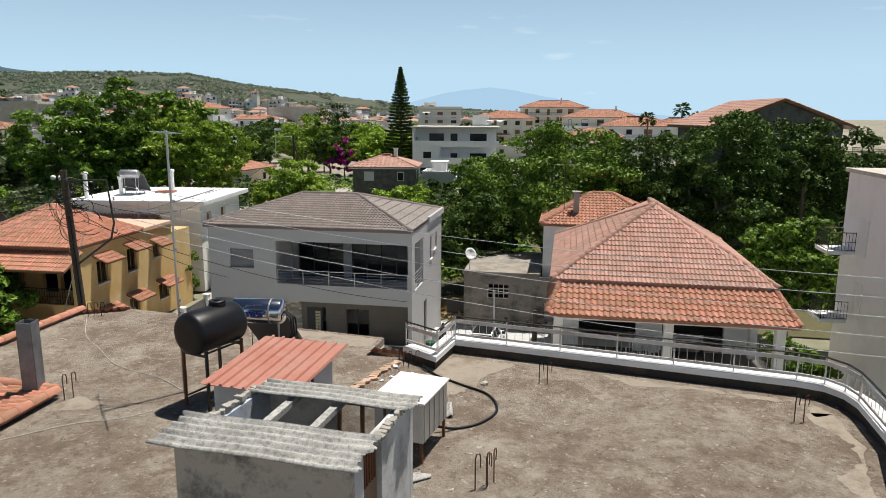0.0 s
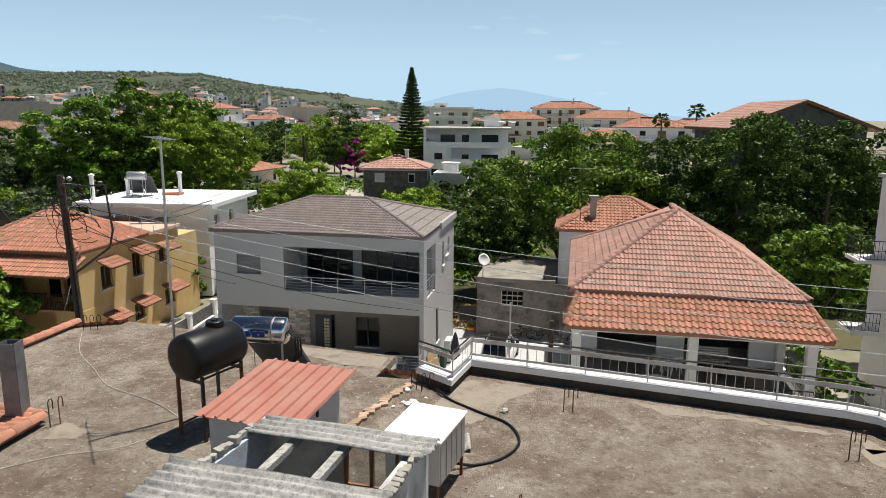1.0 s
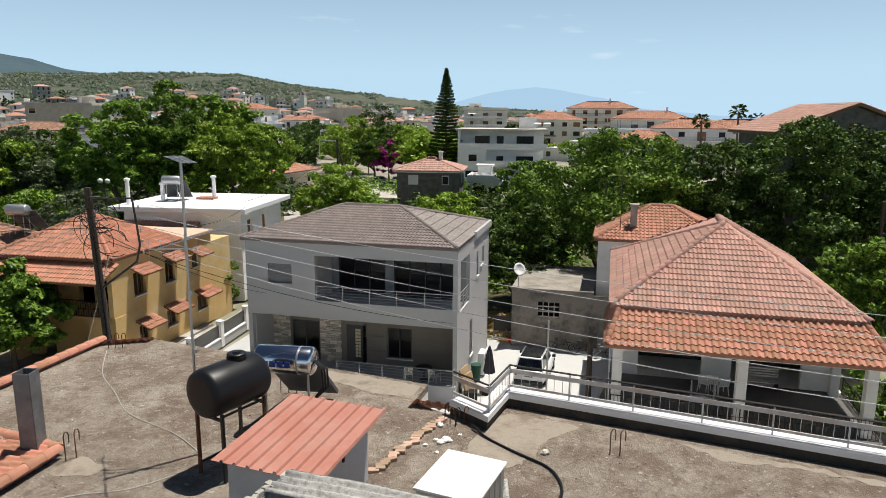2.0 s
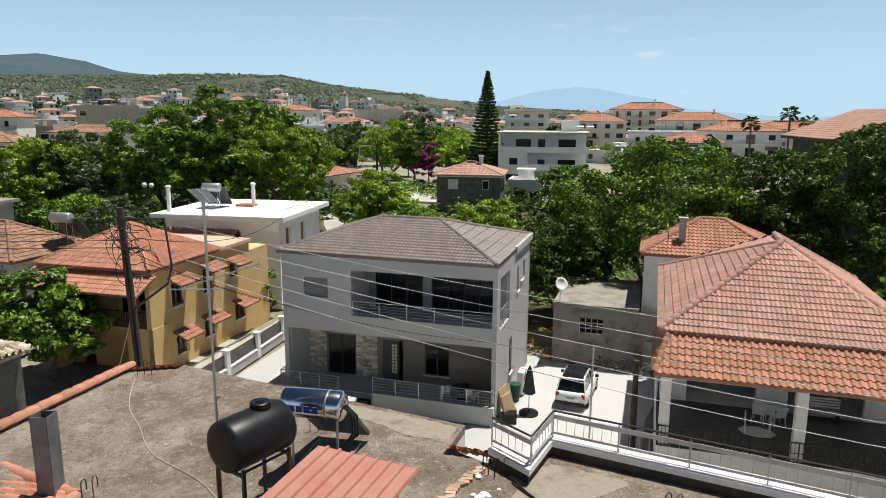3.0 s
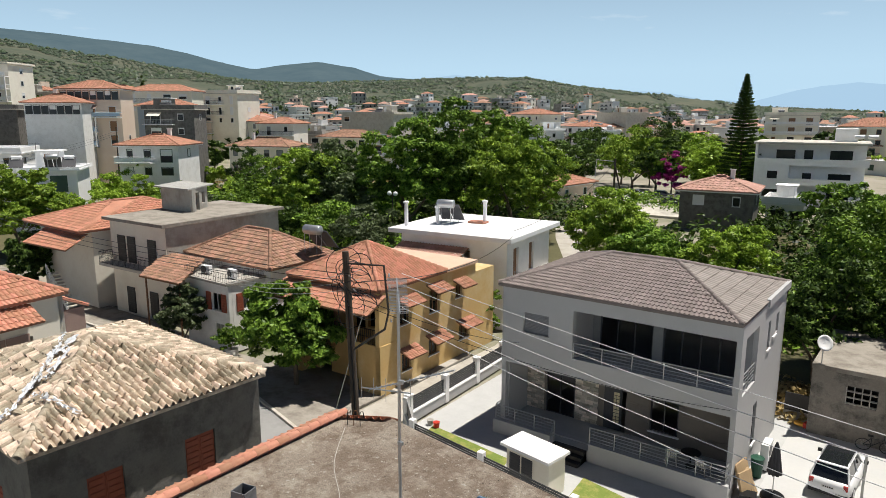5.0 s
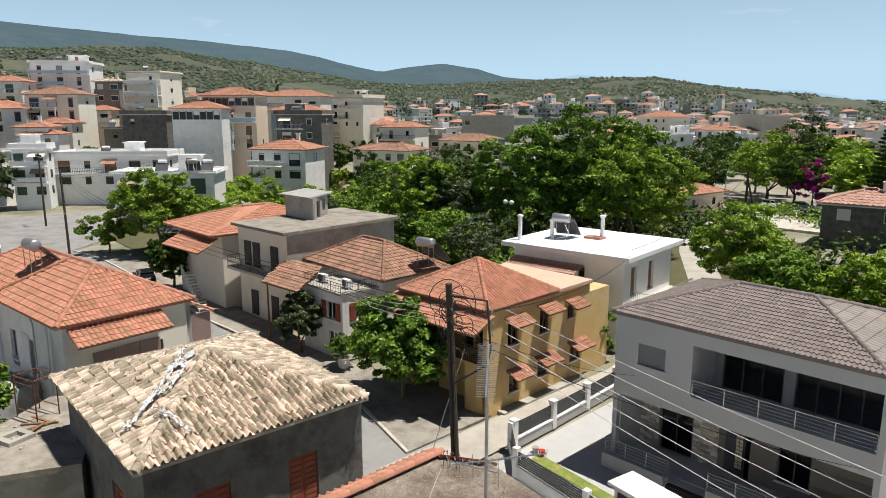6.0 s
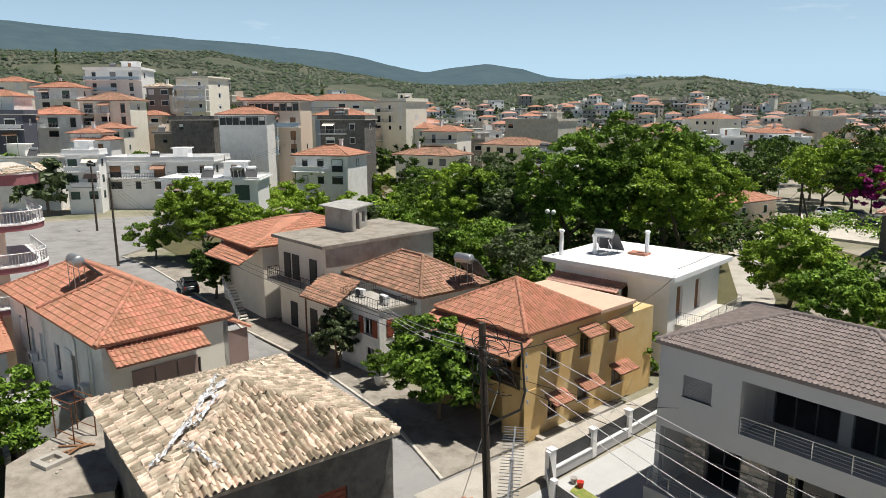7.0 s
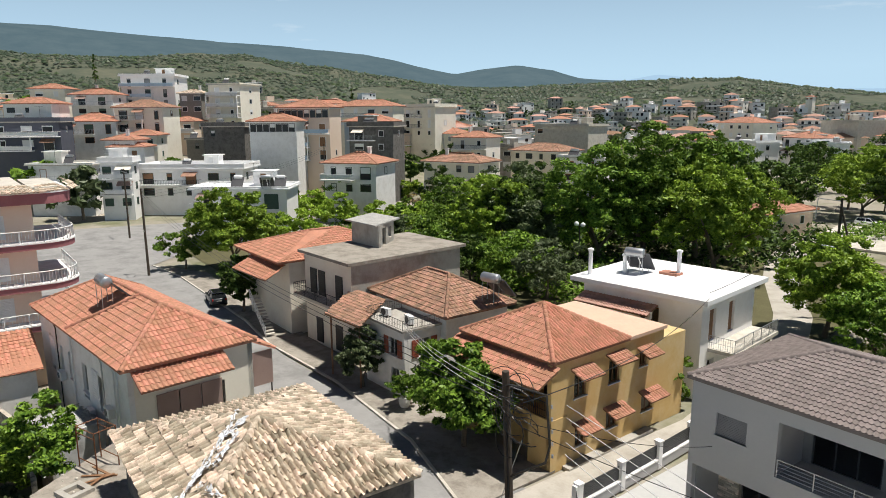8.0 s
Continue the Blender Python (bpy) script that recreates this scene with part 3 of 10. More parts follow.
def groves(hill_ob, n_cols, rows, count, size, material, name, label, seed, lo=2, hi=22):
    """Rounded olive trees and scrub, too many to count, on a hillside."""
    rnd = random.Random(seed)
    hv = hill_ob.data.vertices
    ico = [Vector(v) for v in ((1, 0, 0), (0.3, 0.95, 0), (-0.8, 0.6, 0), (-0.8, -0.6, 0), (0.3, -0.95, 0), (0.1, 0, 0.9))]
    icf = ((0, 1, 5), (1, 2, 5), (2, 3, 5), (3, 4, 5), (4, 0, 5))
    vs, fs = [], []
    made = 0
    while made < count:
        i, k = rnd.randrange(n_cols), rnd.uniform(lo, hi)
        ki, fk, fi = int(k), k - int(k), rnd.random()
        a = i * (rows + 1) + ki
        p = hv[a].co.lerp(hv[a + 1].co, fk).lerp(hv[a + rows + 1].co.lerp(hv[a + rows + 2].co, fk), fi)
        if noise.noise(p * 0.012 + Vector((9, 2, 0))) < -0.22:
            continue
        made += 1
        s = size * rnd.uniform(0.55, 1.3)
        t = rnd.uniform(0, 6.28)
        c, sn = math.cos(t), math.sin(t)
        base = len(vs)
        for q in ico:
            w = s * rnd.uniform(0.75, 1.2)
            vs.append((p.x + (q.x * c - q.y * sn) * w, p.y + (q.x * sn + q.y * c) * w, p.z + s * 0.35 + q.z * w * 0.75))
        fs += [(base + f[0], base + f[1], base + f[2]) for f in icf]
    ob = raw_part(name, vs, fs, material)
    tagged(ob, label, "trees", kind="stuff")


LEAF_HILL = leaf_mat("silvery_olive_leaves", (0.032, 0.05, 0.032), (0.075, 0.1, 0.066), 0.1)
LEAF_HILLDARK = leaf_mat("scrub_leaves", (0.055, 0.085, 0.045), (0.09, 0.125, 0.06), 0.1)
HILLSIDE = mat("hillside_scrub", (0.05, 0.068, 0.048), (0.1, 0.108, 0.074), 0.02, 1.0, 0.0, fine=0.16, stain=(0.2, 0.18, 0.125), stain_scale=0.03, stain_amount=0.3)
# Far ranges glow unlit; the blue of distance haze is painted into their colour.
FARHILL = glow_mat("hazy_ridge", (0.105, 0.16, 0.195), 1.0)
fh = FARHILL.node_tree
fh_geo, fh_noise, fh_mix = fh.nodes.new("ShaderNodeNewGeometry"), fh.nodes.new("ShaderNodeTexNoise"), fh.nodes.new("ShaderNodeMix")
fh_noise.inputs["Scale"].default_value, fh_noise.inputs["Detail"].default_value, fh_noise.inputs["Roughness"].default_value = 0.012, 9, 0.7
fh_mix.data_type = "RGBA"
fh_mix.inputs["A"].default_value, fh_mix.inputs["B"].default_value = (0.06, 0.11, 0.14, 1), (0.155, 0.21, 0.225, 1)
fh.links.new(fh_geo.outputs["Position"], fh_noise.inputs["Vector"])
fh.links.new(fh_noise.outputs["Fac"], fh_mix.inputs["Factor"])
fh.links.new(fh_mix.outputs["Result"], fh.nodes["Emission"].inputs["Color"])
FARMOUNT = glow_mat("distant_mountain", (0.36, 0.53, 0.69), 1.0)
olive_hill = hill("olive_hill", [-3, 3, 9, 14, 17, 20.5, 26, 30, 34, 39, 42, 47, 54, 61, 69, 76, 83, 95, 120], [0.05, 0.2, 0.5, 0.8, 1.2, 1.6, 2.3, 3.0, 2.8, 2.8, 2.7, 2.5, 2.7, 3.85, 4.9, 4.6, 4.6, 4.8, 4.0], 330, 1000, HILLSIDE, "green hills covered with olive groves behind the town", 5)
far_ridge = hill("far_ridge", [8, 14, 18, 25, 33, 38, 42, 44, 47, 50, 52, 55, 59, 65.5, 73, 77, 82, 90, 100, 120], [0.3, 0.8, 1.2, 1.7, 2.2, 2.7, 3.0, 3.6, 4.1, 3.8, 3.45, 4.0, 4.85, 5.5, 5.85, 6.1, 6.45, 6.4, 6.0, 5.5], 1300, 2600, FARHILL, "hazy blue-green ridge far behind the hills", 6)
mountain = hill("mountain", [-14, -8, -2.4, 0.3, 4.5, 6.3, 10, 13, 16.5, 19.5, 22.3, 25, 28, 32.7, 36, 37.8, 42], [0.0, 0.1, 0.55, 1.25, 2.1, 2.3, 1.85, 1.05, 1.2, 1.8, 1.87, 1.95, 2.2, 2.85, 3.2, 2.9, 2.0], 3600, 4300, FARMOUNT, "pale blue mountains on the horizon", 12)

groves(olive_hill, 220, 26, 36000, 1.9, LEAF_HILL, "olive_grove", "grey-green olive trees scattered over the hillside", 5)
groves(olive_hill, 220, 26, 3600, 2.9, LEAF_HILLDARK, "hill_wood", "darker green trees and scrub on the hillside", 6)

# streets and yards round the houses
flat("lane", [(-20.9, 18), (-17.9, 18), (-18.4, 36), (-21.5, 56), (-26.5, 68), (-34.8, 82), (-39, 90), (-41, 98), (-42.5, 108), (-48, 108), (-46, 98), (-43.3, 90), (-38.3, 80.5), (-29.8, 66.7), (-24.5, 56), (-20.8, 38)], 0.0, LANE, "narrow pale concrete lane between the houses", "lane")
flat("street", [(-165, -10), (-66, -10), (-60, 15.5), (-34, 16.8), (-26, 14.5), (-13.5, 12.6), (-13.5, 17.0), (-20.9, 19.5), (-20.9, 24.0), (-32, 22.9), (-49, 22.5), (-60, 23.6), (-84, 24.2), (-93, 23.0), (-99, 29.5), (-118, 33.0), (-128, 44), (-165, 30)], -0.05, ASPHALT, "worn asphalt street that widens into a crossing", "street")
# brown-grey cement, taken darker to include the tree shade on the pavement
flat("pavement", [(-84, 24.3), (-60, 23.7), (-52, 22.7), (-40.6, 23.2), (-29.2, 22.3), (-21.1, 20.1), (-21.2, 26.5), (-34, 25.6), (-60, 26.6), (-84, 27.5), (-92.7, 23.3)], 0.06, CONROOF, "pale concrete pavement with a kerb", "pavement", 0.12)
flat("car_park", [(-52, 137), (-30, 136), (-29, 108), (-42.4, 107.9), (-47.0, 107.9), (-49.3, 122)], 0.3, PALECON, "dusty pale parking yard behind the trees", "yard", 0.5)
flat("garden_soil", [(-105, 30), (-60, 28), (-22, 52), (-26, 96), (-60, 118), (-112, 98)], -0.02, mat("leaf_litter", (0.075, 0.07, 0.035), (0.13, 0.12, 0.06), 0.4, 1.0, 0.6), "dark garden soil under the trees", "soil")
flat("garden_soil", [(-20, 39), (40, 38), (55, 150), (-6, 126), (-20, 99)], -0.02, MATS["leaf_litter"], "dark garden soil under the trees", "soil")
# dark sheet of soil that also carries the shade of the narrow yard
flat("garden_soil", [(-46, -4), (-30.6, -4), (-29.8, 1.6), (-31.2, 7.0), (-46, 5.4)], -0.03, MATS["leaf_litter"], "weedy soil in a narrow yard, darkened for its shade", "soil")
flat("driveway", [(-0.8, 15), (5.2, 15), (5.6, 29.5), (6.9, 37.3), (-0.8, 37.3)], 0.0, DRIVE, "bright white concrete driveway", "driveway")
flat("yard_paving", [(-17.2, 21), (-0.8, 15), (-0.8, 37.3), (-1.6, 37.3), (-17.6, 36)], -0.03, PAVE, "pale grey concrete yard round the house", "paving")

# ---- the flat roof below the camera ----
RZ = 7.6
near_outline = [(-9.4, -16), (12.2, -16), (12.1, 4.2), (12.75, 5.8), (12.85, 7.4), (12.75, 7.95), (12.35, 8.4), (3.5, 9.9), (3.15, 8.6), (2.3, 9.1), (1.7, 9.3), (1.2, 9.55), (1.26, 10.75), (-8.0, 12.1), (-9.35, 11.25)]
near_house = thing("near_house", pose(0, 0, 0), "flat-roofed house with a weathered concrete roof", "house")
bm = bmesh.new()
sheet_prism(bm, near_outline, 0, RZ - 0.2)
part("wall", bm, OFFWHITE, near_house)
bm = bmesh.new()
sheet_prism(bm, near_outline, RZ - 0.2, RZ)
part("roof_slab", bm, ROOFCON, near_house, "weathered brown-grey roof screed")
# pale cement fillets and patches on the screed
for name, poly in (("fillet", [(1.1, 10.6), (-2.2, 11.1), (-1.6, 10.5), (-0.2, 9.9), (1.1, 9.7)]),
                   ("patch", [(3.2, 8.5), (3.5, 9.6), (5.2, 9.2), (4.6, 8.4), (4.2, 7.2), (3.4, 6.6), (2.9, 7.4)]),
                   ("patch", [(-4.6, 5.3), (-3.7, 5.0), (-3.9, 4.6), (-4.7, 4.5)])):
    rnd = random.Random(len(poly) * 7)
    pts = []
    for (ax, ay), (bx, by) in zip(poly, poly[1:] + poly[:1]):
        ln = math.hypot(bx - ax, by - ay)
        cnt = max(6, int(ln / 0.09))
        for k in range(cnt):
            f = k / cnt
            wob = noise.noise(Vector((ax + (bx - ax) * f, ay + (by - ay) * f, 3.0)) * 2.2) * 0.12 + noise.noise(Vector((ax + (bx - ax) * f, ay + (by - ay) * f, 9.0)) * 8) * 0.05
            nx, ny = -(by - ay) / ln, (bx - ax) / ln
            pts.append((ax + (bx - ax) * f + nx * wob + rnd.gauss(0, 0.015), ay + (by - ay) * f + ny * wob + rnd.gauss(0, 0.015)))
    bm = bmesh.new()
    bm.faces.new([bm.verts.new((x, y, RZ + 0.006)) for x, y in pts])
    bmesh.ops.triangulate(bm, faces=bm.faces[:])
    bmesh.ops.recalc_face_normals(bm, faces=bm.faces[:])
    part(name, bm, ROOFPATCH, near_house)

# a ragged band of pale cement along the foot of the parapet
edge_line = [(7.2, 9.1), (9.5, 8.7), (11.6, 8.3), (12.2, 8.0), (12.5, 7.5), (12.5, 6.0), (12.05, 4.4), (11.7, 2.4)]
vs, fs = [], []
for i in range(len(edge_line) - 1):
    (ax, ay), (bx, by) = edge_line[i], edge_line[i + 1]
    ln = math.hypot(bx - ax, by - ay)
    nx, ny = (by - ay) / ln, -(bx - ax) / ln
    cnt = int(ln / 0.08)
    for k in range(cnt):
        f = k / cnt
        px, py = ax + (bx - ax) * f, ay + (by - ay) * f
        wide = 0.42 + 0.5 * noise.noise(Vector((px, py, 2.0)) * 0.9) + 0.16 * noise.noise(Vector((px, py, 5.0)) * 6) + 0.08 * noise.noise(Vector((px, py, 1.0)) * 17)
        near_ = 0.12 + 0.16 * noise.noise(Vector((px, py, 7.0)) * 3)
        vs += [(px + nx * near_, py + ny * near_, RZ + 0.006), (px + nx * max(near_ + 0.02, wide), py + ny * max(near_ + 0.02, wide), RZ + 0.006)]
for i in range(len(vs) // 2 - 1):
    fs.append((2 * i, 2 * i + 1, 2 * i + 3, 2 * i + 2))
raw_part("fillet", vs, fs, ROOFPATCH, near_house)

# pale kerb stones along the edge of the pavement
kerb_line = [(-92.6, 23.2), (-84, 24.2), (-60, 23.6), (-52, 22.6), (-40.6, 23.1), (-29.2, 22.2), (-21.1, 20.0)]
kerb = thing("kerb", pose(0, 0, 0), "pale concrete kerb along the street", "kerb", kind="structure")
for (ax, ay), (bx, by) in zip(kerb_line, kerb_line[1:]):
    ln = math.hypot(bx - ax, by - ay)
    cnt = max(1, int(ln / 1.6))
    turn = math.degrees(math.atan2(by - ay, bx - ax))
    for k in range(cnt):
        f = (k + 0.5) / cnt
        bm = bmesh.new()
        box(bm, -ln / cnt / 2 + 0.01, ln / cnt / 2 - 0.01, -0.09, 0.09, -0.06, 0.085, 0.012, m=pose(ax + (bx - ax) * f, ay + (by - ay) * f, 0, 0, 0, turn))
        part("kerb_stone", bm, PALECON, kerb)

# parapet with a dark inner face, a white coping and a metal rail
KERBDARK = mat("dark_bitumen_face", (0.035, 0.03, 0.027), (0.075, 0.065, 0.055), 1.5, 0.9, 0.4, stain=(0.16, 0.11, 0.07), stain_scale=1.2, stain_amount=0.4)
PALE_RAIL = mat("pale_metal_rail", (0.55, 0.54, 0.53), (0.66, 0.65, 0.63), 1.5, 0.5, 0.1, metal=0.4, stain=(0.3, 0.17, 0.1), stain_scale=1.5, stain_amount=0.45)
par_line = [(2.25, 9.15), (3.22, 8.52), (3.47, 9.92), (7.8, 9.2), (11.9, 8.5), (12.45, 8.3), (12.75, 7.9), (12.85, 7.4), (12.75, 5.8), (12.3, 4.3), (11.9, 2.0), (11.7, -3), (11.7, -15)]
wall_t = thing("parapet", pose(0, 0, 0), "low roof parapet with white coping and a pale metal rail", "parapet")


def strip(bm, line, off0, off1, z0, z1):
    """A kerb that follows a line in plan, between two offsets to its left."""
    rows = []
    for i, p in enumerate(line):
        a, b = Vector(line[max(i - 1, 0)]), Vector(line[min(i + 1, len(line) - 1)])
        d1 = (Vector(p) - a).normalized() if i else (b - Vector(p)).normalized()
        d2 = (b - Vector(p)).normalized() if i < len(line) - 1 else d1
        n = Vector((-(d1.y + d2.y), d1.x + d2.x)).normalized()
        n /= max(0.4, n.dot(Vector((-d1.y, d1.x))))
        rows.append([bm.verts.new((p[0] + n.x * o, p[1] + n.y * o, z)) for o, z in ((off0, z0), (off1, z0), (off1, z1), (off0, z1))])
    for ra, rb in zip(rows, rows[1:]):
        for k in range(4):
            bm.faces.new((ra[k], ra[(k + 1) % 4], rb[(k + 1) % 4], rb[k]))
    bm.faces.new(rows[0])
    bm.faces.new(rows[-1][::-1])
    bmesh.ops.recalc_face_normals(bm, faces=bm.faces[:])


bm = bmesh.new()
strip(bm, par_line, 0.0, 0.28, RZ - 0.1, RZ + 0.22)
part("kerb", bm, KERBDARK, wall_t)
bm = bmesh.new()
strip(bm, par_line, -0.05, 0.36, RZ + 0.22, RZ + 0.36)
part("coping", bm, WHITE, wall_t)
rail_pts = [(x, y, RZ + 0.36) for x, y in par_line]


def flat_bar(bm, a, b, h, t):
    a, b = Vector(a), Vector(b)
    d = (b - a).normalized()
    n = Vector((-d.y, d.x, 0)).normalized() * t / 2
    up = Vector((0, 0, h / 2))
    vs = [bm.verts.new(p + s * n + q * up) for p in (a, b) for s in (-1, 1) for q in (-1, 1)]
    for f in ((0, 1, 3, 2), (4, 6, 7, 5), (0, 4, 5, 1), (2, 3, 7, 6), (0, 2, 6, 4), (1, 5, 7, 3)):
        bm.faces.new([vs[i] for i in f])


off = [(x + 0.02, y + 0.14, z) for x, y, z in rail_pts]
for a, b in zip(off, off[1:]):
    a, b = Vector(a), Vector(b)
    bm = bmesh.new()
    tube(bm, [a + Vector((0, 0, 0.64)), b + Vector((0, 0, 0.64))], 0.024, 6)
    part("top_rail", bm, DARKMETAL, wall_t)
    for z, h in ((0.5, 0.1), (0.12, 0.06)):
        bm = bmesh.new()
        flat_bar(bm, a + Vector((0, 0, z)), b + Vector((0, 0, z)), h, 0.035)
        part("flat_rail", bm, PALE_RAIL, wall_t)
    ln = (b - a).length
    cnt = max(1, round(ln / 1.5))
    for i in range(cnt):
        p = a.lerp(b, i / cnt)
        bm = bmesh.new()
        tube(bm, [p, p + Vector((0, 0, 0.65))], 0.02, 6)
        part("post", bm, PALE_RAIL, wall_t)
    for i in range(int(ln / 0.2)):
        p = a.lerp(b, (i + 0.5) * 0.2 / ln)
        bm = bmesh.new()
        tube(bm, [p + Vector((0, 0, 0.1)), p + Vector((0, 0, 0.5))], 0.008, 4, caps=False)
        part("baluster", bm, PALE_RAIL, wall_t)


def stirrup(x, y, h, turn, n=2):
    """Bent steel bars left standing out of a roof."""
    t = thing("rebar_stub", pose(x, y, RZ, 0, 0, turn), "bent rusty reinforcing bars standing out of the roof", "rebar", "rebar stubs")
    for k in range(n):
        bm = bmesh.new()
        o = k * 0.2
        pts = [(o, 0, -0.05), (o, 0.01, h * 0.9), (o + 0.03, 0.02, h), (o + 0.08, 0.03, h), (o + 0.1, 0.03, h * 0.88), (o + 0.1, 0.04, h * 0.6)]
        tube(bm, pts, 0.012, 5)
        part("bar", bm, RUST if k % 2 else DARKMETAL, t)


for x, y, h, a, n in ((5.9, 8.06, 0.55, 0, 2), (11.4, 6.95, 0.6, 10, 2), (5.0, 2.97, 0.65, 20, 2), (5.2, 3.1, 0.62, 60, 2), (-4.75, 5.0, 0.6, 60, 2), (-8.7, 11.0, 0.45, 20, 3), (-2.2, 9.3, 0.5, 10, 3), (2.2, 8.75, 0.4, -40, 3), (2.5, 8.6, 0.4, 30, 2)):
    stirrup(x, y, h, a, n)

# ---- roof hut of blocks under broken fibre-cement sheets ----


def corrugated(parent, m, lx, ly, pitch=0.175, amp=0.03, name="sheet", material=ASBESTOS, seed=1, thick=0.012):
    """A wavy sheet: waves cross y, ragged at its ends."""
    rnd = random.Random(seed)
    n = int(ly / pitch * 8)
    e0, e1 = [rnd.uniform(-0.04, 0.05) for _ in range(n // 8 + 2)], [rnd.uniform(-0.06, 0.08) for _ in range(n // 8 + 2)]
    bm = bmesh.new()
    rows = []
    for i in range(n + 1):
        y = ly * i / n
        z = amp * math.sin(2 * math.pi * y / pitch)
        row = []
        for j in range(7):
            x = lx * j / 6
            if j == 0:
                x += e0[i // 8]
            if j == 6:
                x += e1[i // 8]
            sag = 0.012 * math.sin(3 * x + seed)
            row.append((bm.verts.new(m @ Vector((x, y, z + sag))), bm.verts.new(m @ Vector((x, y, z + sag - thick)))))
        rows.append(row)
    for ra, rb in zip(rows, rows[1:]):
        for j in range(6):
            bm.faces.new((ra[j][0], ra[j + 1][0], rb[j + 1][0], rb[j][0]))
            bm.faces.new((ra[j][1], rb[j][1], rb[j + 1][1], ra[j + 1][1]))
        bm.faces.new((ra[0][0], rb[0][0], rb[0][1], ra[0][1]))
        bm.faces.new((ra[6][0], ra[6][1], rb[6][1], rb[6][0]))
    for r in (rows[0], rows[-1]):
        for j in range(6):
            bm.faces.new((r[j][0], r[j][1], r[j + 1][1], r[j + 1][0]))
    return part(name, bm, material, parent, smooth=True)


HUTWALL = mat("mould_stained_render", (0.42, 0.37, 0.3), (0.55, 0.5, 0.43), 0.9, 0.95, 0.4, fine=18, stain=(0.05, 0.05, 0.048), stain_scale=1.8, stain_amount=0.8)
HUTSIDE = mat("grey_whitewash", (0.46, 0.47, 0.47), (0.58, 0.58, 0.57), 1.2, 0.9, 0.3, stain=(0.22, 0.21, 0.2), stain_scale=1.3, stain_amount=0.6)
HUTBLUE = mat("pale_blue_whitewash", (0.42, 0.5, 0.6), (0.55, 0.6, 0.66), 1.2, 0.9, 0.3, stain=(0.2, 0.2, 0.2), stain_scale=1.3, stain_amount=0.6)
hut = thing("roof_hut", pose(0.95, 0.35, RZ, 0, 0, -4.5), "small block hut with a half-open corrugated roof", "hut")
HW, HD, HH = 2.72, 2.3, 1.82
bm = bmesh.new()
wall_mesh(bm, HW, HH, [], 0.15, Matrix.Identity(4))
part("front_wall", bm, HUTWALL, hut, "rendered wall with black mould stains")
bm = bmesh.new()
wall_mesh(bm, HD - 0.15, HH - 0.02, [(0.3, 0.95, 0, 1.75)], 0.15, pose(HW, 0.15, 0, 0, 0, 90 - 3))
part("side_wall", bm, HUTSIDE, hut)
bm = bmesh.new()
wall_mesh(bm, HD - 0.15, HH - 0.05, [], 0.15, pose(0.15, 0.15, 0, 0, 0, 90 - 3))
part("side_wall", bm, HUTBLUE, hut)
bm = bmesh.new()
wall_mesh(bm, HW, HH, [(1.4, 2.3, 0.9, 1.65)], 0.15, pose(0.12, HD, 0, 0, 0, 0))
part("back_wall", bm, HUTSIDE, hut)
bm = bmesh.new()
box(bm, 0.15, HW, 0.15, HD, 0, 0.02)
part("hut_floor", bm, CONCRETE, hut)
window(hut, pose(1.52, HD, 0.9), 0.9, 0.75, WOOD, 0.03, sill=False)
dm = pose(HW, 0.15, 0, 0, 0, 87)
bm = bmesh.new()
box(bm, 0.32, 0.93, 0.08, 0.12, 0, 1.1, m=dm)
door = part("door", bm, mat("brown_steel_door", (0.19, 0.12, 0.075), (0.24, 0.16, 0.1), 1, 0.6, 0.1), hut)
for k in range(7):
    bm = bmesh.new()
    box(bm, 0.33 + k * 0.09, 0.37 + k * 0.09, 0.08, 0.11, 1.1, 1.74, m=dm)
    part("grille_bar", bm, RUST, door)
corrugated(hut, pose(-0.3, -0.18, HH + 0.03, 4, 0, 0), 3.15, 0.92, seed=3, name="roof_sheet")
corrugated(hut, pose(0.22, HD - 0.5, HH + 0.07, -1, 0, -1), 2.75, 0.68, seed=4, name="roof_sheet")
for x in (0.85, 1.65):
    bm = bmesh.new()
    box(bm, x, x + 0.13, 0.6, HD, HH - 0.12, HH - 0.02)
    part("roof_beam", bm, ASBESTOS, hut)
hr = random.Random(9)
for side in (0, 1):
    for k in range(12):
        bm = bmesh.new()
        s = hr.uniform(0.04, 0.09)
        y = 0.7 + k * 0.12
        x = (HW + 0.02 + (y * 0.05)) if side else (0.06 + y * 0.05)
        box(bm, -s, s, -0.055, 0.055, 0, hr.uniform(0.06, 0.12), 0.015, m=pose(x, y, HH - 0.03, hr.uniform(-8, 8), hr.uniform(-8, 8), hr.uniform(-20, 20)))
        part("block_fragment", bm, CONCRETE, hut)

# ---- hut with a ribbed red roof ----
rhut = thing("red_roof_hut", pose(-0.55, 3.9, RZ, 0, 0, -7), "small white hut with a ribbed red metal roof", "hut")
bm = bmesh.new()
box(bm, 0.08, 1.68, 0.12, 2.2, 0, 1.18)
part("wall", bm, mat("light_grey_paint", (0.5, 0.52, 0.54), (0.58, 0.59, 0.6), 0.8, 0.85, 0.1, stain=(0.38, 0.38, 0.37), stain_scale=1.0, stain_amount=0.4), rhut)
bm = bmesh.new()
prof = []
for k in range(8):
    x = -0.08 + k * 0.262
    prof += [(x, 0.0), (x + 0.175, 0.0), (x + 0.195, 0.045), (x + 0.235, 0.045), (x + 0.255, 0.0)]
rows = []
for y, z in ((-0.1, 1.2), (2.35, 1.42)):
    rows.append([bm.verts.new((x, y, z + h)) for x, h in prof])
